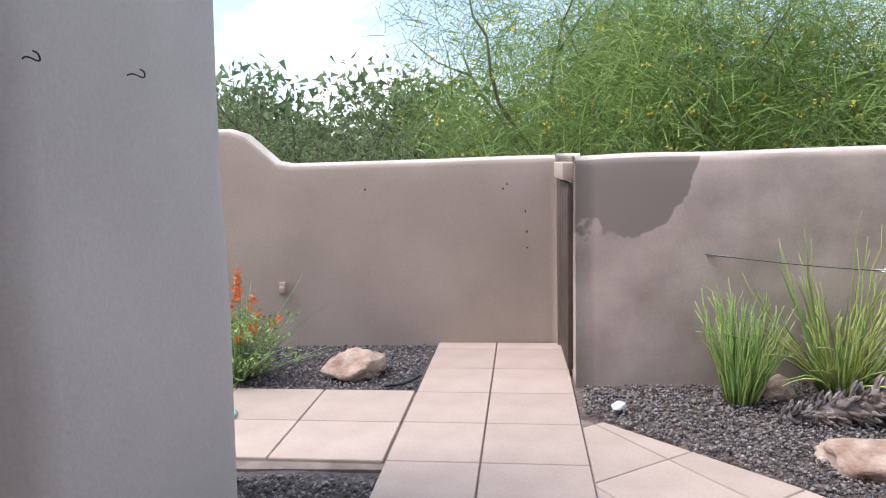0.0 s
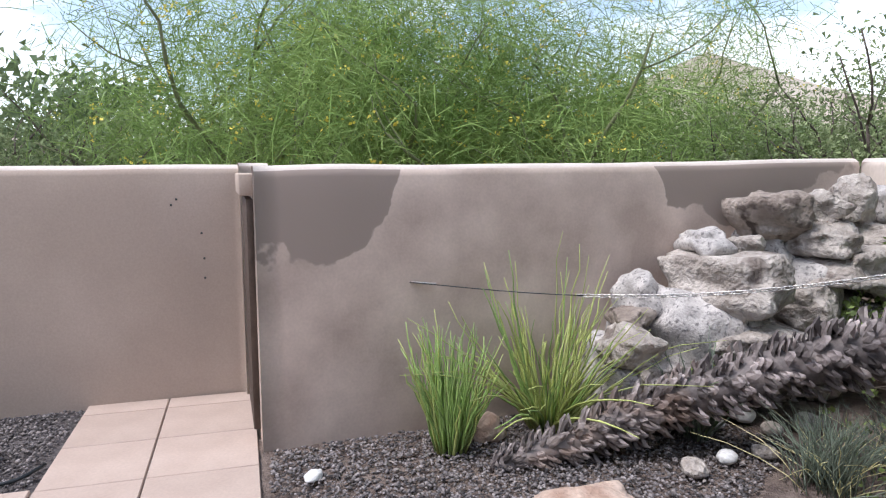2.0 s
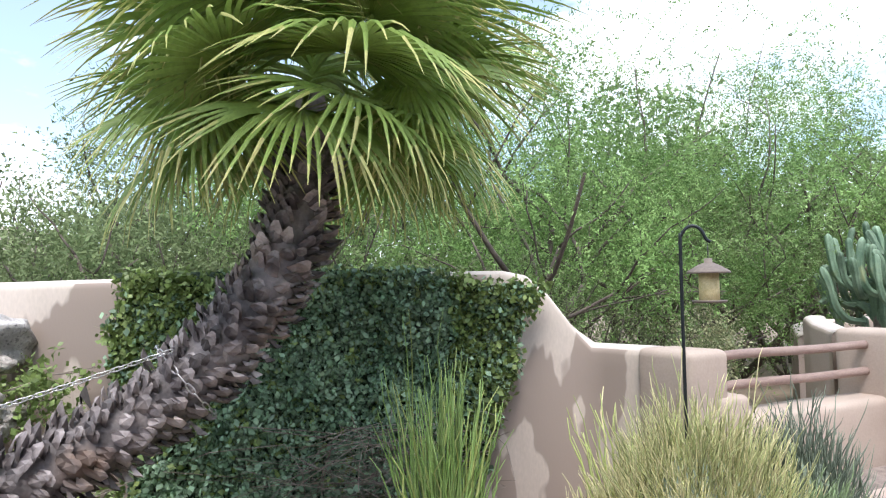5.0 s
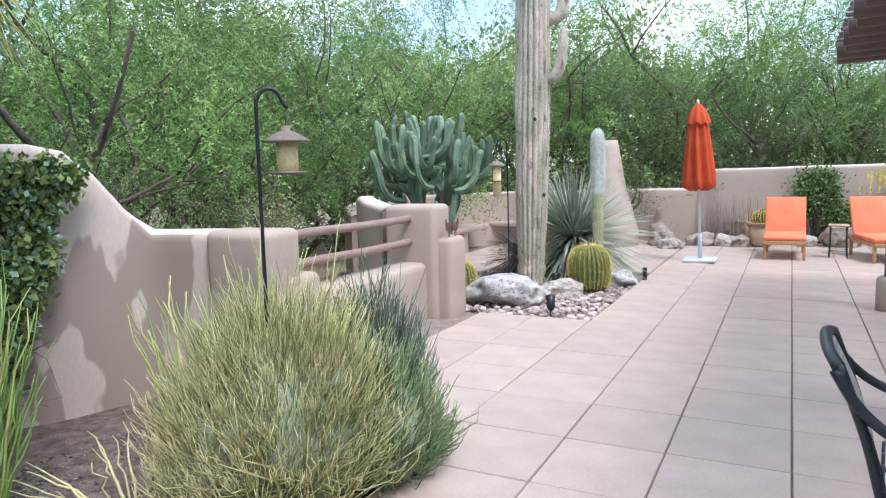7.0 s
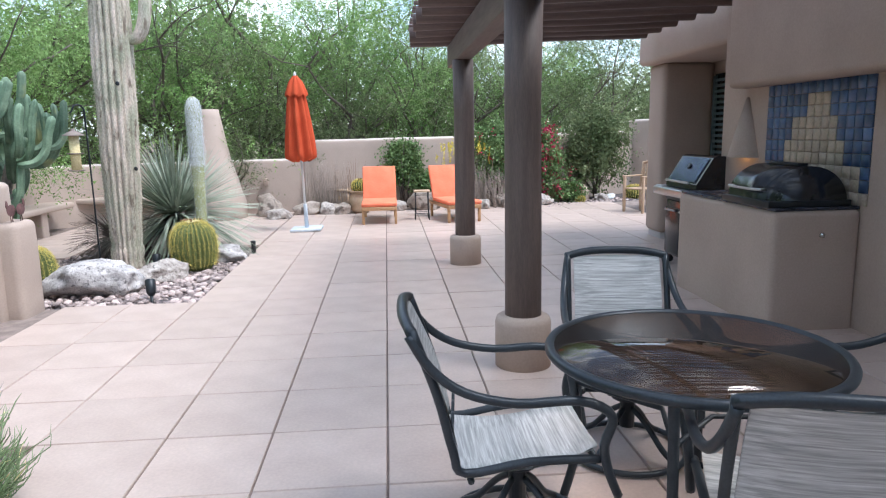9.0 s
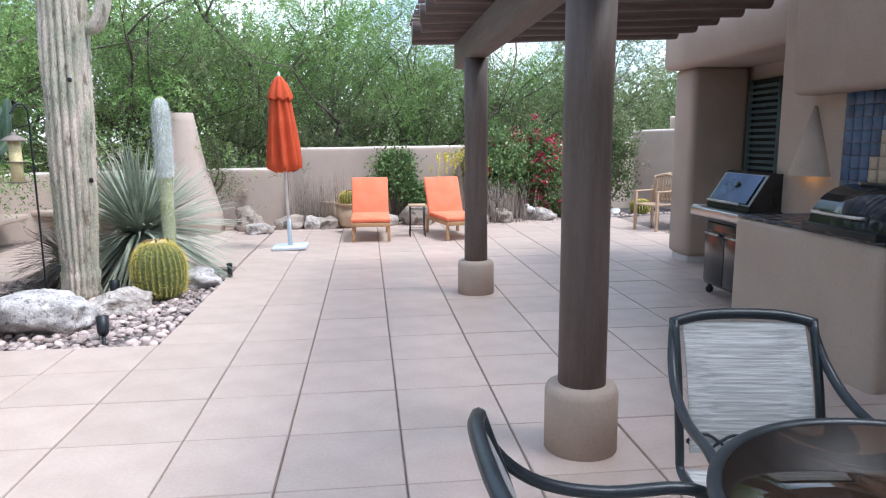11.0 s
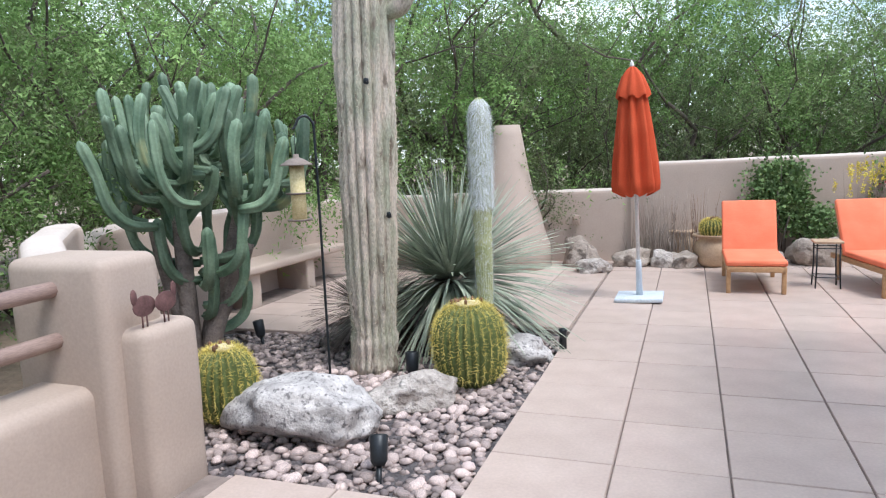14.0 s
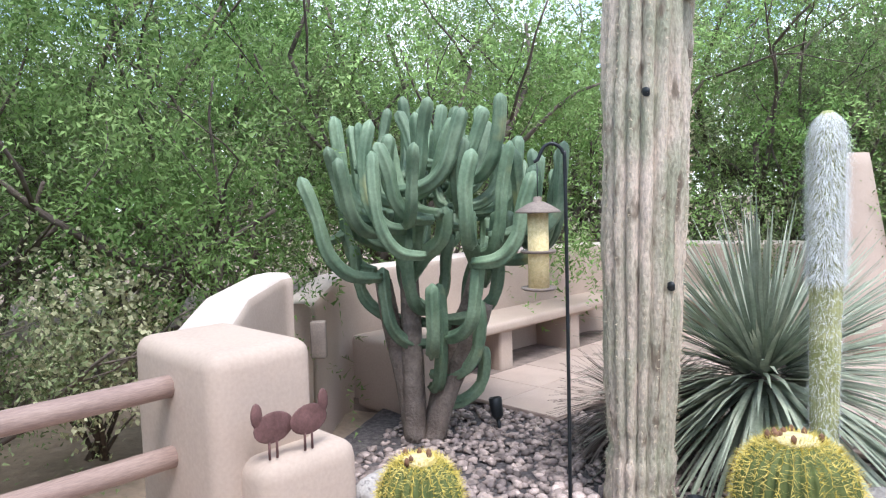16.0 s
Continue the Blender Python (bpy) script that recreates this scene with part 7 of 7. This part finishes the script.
# ---- pebbles and gravel ----
def in_poly(x, y, poly):
    c = False
    for (ax, ay), (bx_, by_) in zip(poly, poly[1:] + poly[:1]):
        if (ay > y) != (by_ > y) and x < (bx_ - ax) * (y - ay) / (by_ - ay) + ax:
            c = not c
    return c


def pebble_mesh(seed, sub=2):
    me = bpy.data.meshes.new("pebble")
    bm = stone(bmesh.new(), (0, 0, 0), (1, 0.8, 0.55), seed, 0.12, sub)
    bm.to_mesh(me)
    bm.free()
    me.materials.append(PEBBLE)
    me.polygons.foreach_set("use_smooth", [True] * len(me.polygons))
    return me


pebbles = tagged(new("pebbles"), "bed of mixed pink, grey and tan river pebbles", "pebbles", kind="stuff")
BED = [(3.52, -6.43), (3.52, -9.5), (5.2, -9.8), (6.6, -9.1), (6.9, -8.6), (6.1, -6.9), (4.8, -6.43)]
rp = np.random.default_rng(91)
shapes = [pebble_mesh(200 + k) for k in range(5)]
count = 0
while count < 300:
    x, y = rp.uniform(3.52, 5.3), rp.uniform(-8.2, -6.43)
    if not in_poly(x, y, BED):
        continue
    ob = new("pebble", shapes[count % 5])
    ob.parent = pebbles
    s = rp.uniform(0.028, 0.052)
    ob.matrix_basis = pose(x, y, -0.035 + s * 0.3, rp.normal(0, 15), rp.normal(0, 15), rp.uniform(0, 360)) @ Matrix.Diagonal((s, s, s, 1))
    count += 1


def scatter(name, poly, n, lo, hi, material, z, parent, seed, rounder=0.6):
    """Many loose stones in one mesh."""
    r = np.random.default_rng(seed)
    xs, ys = [p[0] for p in poly], [p[1] for p in poly]
    if hi < 0.02:
        uv = np.array([(1, 0, 0), (0, 1, 0), (-1, 0, 0), (0, -1, 0), (0, 0, 1), (0, 0, -1)], float)
        uf = np.array([(0, 1, 4), (1, 2, 4), (2, 3, 4), (3, 0, 4), (1, 0, 5), (2, 1, 5), (3, 2, 5), (0, 3, 5)])
    else:
        bm = bmesh.new()
        bmesh.ops.create_icosphere(bm, subdivisions=1, radius=1.0)
        bm.verts.ensure_lookup_table()
        uv = np.array([v.co[:] for v in bm.verts])
        uf = np.array([[v.index for v in f.verts] for f in bm.faces])
        bm.free()
    pts = []
    while len(pts) < n:
        x, y = r.uniform(min(xs), max(xs)), r.uniform(min(ys), max(ys))
        if in_poly(x, y, poly):
            pts.append((x, y))
    pts = np.array(pts)
    s = r.uniform(lo, hi, (n, 1, 1)) * np.stack([r.uniform(0.8, 1.3, n), r.uniform(0.7, 1.0, n), r.uniform(0.4, 0.75, n)], axis=1)[:, None, :]
    a = r.uniform(0, 6.28, n)
    v = uv[None] * s * (1 + 0.18 * r.normal(0, 1, (n, len(uv), 1)))
    ca, sa = np.cos(a)[:, None], np.sin(a)[:, None]
    w = np.stack([v[..., 0] * ca - v[..., 1] * sa, v[..., 0] * sa + v[..., 1] * ca, v[..., 2]], axis=-1)
    w[..., 0] += pts[:, None, 0]
    w[..., 1] += pts[:, None, 1]
    w[..., 2] += z + s[:, :, 2] * 0.3
    f = (uf[None] + (np.arange(n) * len(uv))[:, None, None]).reshape(-1, 3)
    return tagged(big_mesh(name, w.reshape(-1, 3), f, material, parent, smooth=True), kind="stuff")


scatter("small_pebble", BED, 4600, 0.016, 0.040, PEBBLE, -0.045, pebbles, 1)
grit = tagged(new("gravel"), "dark crushed gravel covering the entry beds", "gravel", kind="stuff")
scatter("gravel_stone", [(0.9, 4.95), (2.2, 4.2), (2.95, 5.2), (1.2, 6.3), (0.3, 6.6)], 5200, 0.006, 0.017, GRIT, -0.016, grit, 2)
scatter("gravel_stone", [(2.95, 3.2), (3.27, 3.6), (5.5, 2.25), (5.2, 1.2), (3.27, 1.3)], 9500, 0.006, 0.017, GRIT, -0.008, grit, 3)
scatter("gravel_stone", [(0.5, 2.6), (1.25, 2.85), (1.5, 3.05), (0.85, 3.5), (0.4, 3.6)], 1300, 0.006, 0.017, GRIT, -0.016, grit, 4)
scatter("bed_stone", [(4.0, -13.05), (-1.8, -13.3), (-3.0, -14.2), (-4.8, -14.9), (-3.2, -15.0), (-1.4, -14.3), (3.6, -13.9)], 1500, 0.02, 0.05, PEBBLE, -0.03, grit, 5)
mul = tagged(new("mulch"), "brown gravel mulch with fallen litter", "gravel", kind="stuff")
scatter("mulch_chip", [(3.55, -0.9), (3.55, -3.4), (4.6, -3.2), (5.4, -2.8), (5.4, 0.6), (4.2, 0.8)], 5000, 0.006, 0.016, GRIT, -0.03, mul, 6)

# ---- pavers ----
def clip(poly, px, py, nx, ny):
    """The part of a polygon on the side of a line to which (nx, ny) points."""
    out = []
    for (ax, ay), (bx_, by_) in zip(poly, poly[1:] + poly[:1]):
        da, db = (ax - px) * nx + (ay - py) * ny, (bx_ - px) * nx + (by_ - py) * ny
        if da >= 0:
            out.append((ax, ay))
        if (da >= 0) != (db >= 0):
            t = da / (da - db)
            out.append((ax + (bx_ - ax) * t, ay + (by_ - ay) * t))
    return out


def paver(poly, parent, z=0.0, h=0.03):
    """One paver of any outline with eased edges."""
    cx, cy = sum(p[0] for p in poly) / len(poly), sum(p[1] for p in poly) / len(poly)
    n = len(poly)
    verts, faces = [], []
    for inset, dz in ((0.0, -h), (0.0, -0.006), (0.005, 0.0)):
        for x, y in poly:
            L_ = math.hypot(x - cx, y - cy) or 1
            verts.append((x - cx - (x - cx) / L_ * inset, y - cy - (y - cy) / L_ * inset, dz))
    for k in range(n):
        j = (k + 1) % n
        faces += [(k, j, n + j, n + k), (n + k, n + j, 2 * n + j, 2 * n + k)]
    faces.append(tuple(range(2 * n, 3 * n)))
    ob = new("paver", mesh_of("paver", verts, faces, TILE, False))
    ob.parent = parent
    ob.location = (cx, cy, z)
    return ob


def area(poly):
    return abs(sum(a[0] * b[1] - b[0] * a[1] for a, b in zip(poly, poly[1:] + poly[:1]))) / 2


PT, GAP, SEAM = 0.588, 0.0045, 0.0030
rt = np.random.default_rng(17)
shared = {}


def full_paver(cx, cy, parent, w, d, yaw=0.0):
    key = (round(w, 3), round(d, 3))
    if key not in shared:
        shared[key] = paver([(-w / 2, -d / 2), (w / 2, -d / 2), (w / 2, d / 2), (-w / 2, d / 2)], parent).data
        first = [o for o in parent.children if o.data == shared[key]][0]
    else:
        first = new("paver", shared[key])
        first.parent = parent
    first.matrix_basis = pose(cx, cy, rt.normal(0, 0.0012), rt.normal(0, 0.06), rt.normal(0, 0.06), yaw)
    return first


for i in range(-10, 3):
    for j in range(-12, 18):
        x1, y1 = 3.495 + PT * i, -6.405 + PT * j
        x0, y0 = x1 - PT, y1 - PT
        if i == 0:
            x0 -= 0.05
        if i == -1:
            x1 -= 0.05
        cx, cy = (x0 + x1) / 2, (y0 + y1) / 2
        if i >= 1 and not (y0 > -6.5 and y1 < -3.3 and x0 < 5.1):
            continue
        if cx < -1.75 and cy > -6.5:
            continue
        if cx < -2.4 and cy > -9.3:
            continue
        if cy > 3.3:
            continue
        poly = [(x0 + GAP, y0 + SEAM), (x1 - GAP, y0 + SEAM), (x1 - GAP, y1 - SEAM), (x0 + GAP, y1 - SEAM)]
        whole = True
        if i >= -1 and y0 > -1.2:
            for ex, ey, nx, ny in ((2.89, 3.15, -1.30, -0.26), (3.15, 1.85, -2.85, -0.33)):
                cut = clip(poly, ex, ey, nx, ny)
                whole = whole and cut == poly
                poly = cut
            if len(poly) < 3:
                continue
        if cy > 0.8:
            before = area(poly)
            a, b = O + U * (WALK_R + 0.008), O + U * (WALK_L - 0.008)
            right = clip(poly, a.x, a.y, U.x, U.y)
            left = clip(poly, b.x, b.y, -U.x, -U.y)
            left = clip(left, 0, 1.9, 0, -1)
            for piece in (right, left):
                if len(piece) > 2 and area(piece) > 0.012:
                    paver(piece, terrace)
            continue
        if len(poly) < 3 or area(poly) < 0.012:
            continue
        if whole:
            full_paver(cx, cy, terrace, x1 - x0 - 2 * GAP, PT - 2 * SEAM)
        else:
            paver(poly, terrace)

for j in range(-7, 3):
    for u0, u1 in ((WALK_L, -0.005), (0.005, WALK_R)):
        v0, v1 = 0.56 * j, 0.56 * (j + 1) - 0.007
        if j == 2:
            v1 = v0 + 0.20
        q = [O + U * a + V * b for a, b in ((u0, v0), (u1, v0), (u1, v1), (u0, v1))]
        paver([(p.x, p.y) for p in q], walkway)
S0 = Vector((2.212, 4.165, 0))
for j, (v0, v1) in enumerate(((-1.15, -0.597), (-0.59, 0.0))):
    for k in range(5):
        u1 = -0.012 - 0.672 * k
        q = [S0 + U * a + V * b for a, b in ((u1 - 0.663, v0), (u1, v0), (u1, v1), (u1 - 0.663, v1))]
        paver([(p.x, p.y) for p in q], walkway)
for i in range(0, 8):
    for j in range(0, 7):
        x0, y0 = 3.52 + PT * i, -9.7 - PT * (j + 1)
        if x0 > 7.0:
            continue
        full_paver(x0 + PT / 2, y0 + PT / 2, court, PT - 2 * GAP, PT - 2 * GAP)
for i in range(4, 7):
    full_paver(3.52 + PT * (i + 0.5), -9.7 + PT / 2, court, PT - 2 * GAP, PT - 2 * GAP)
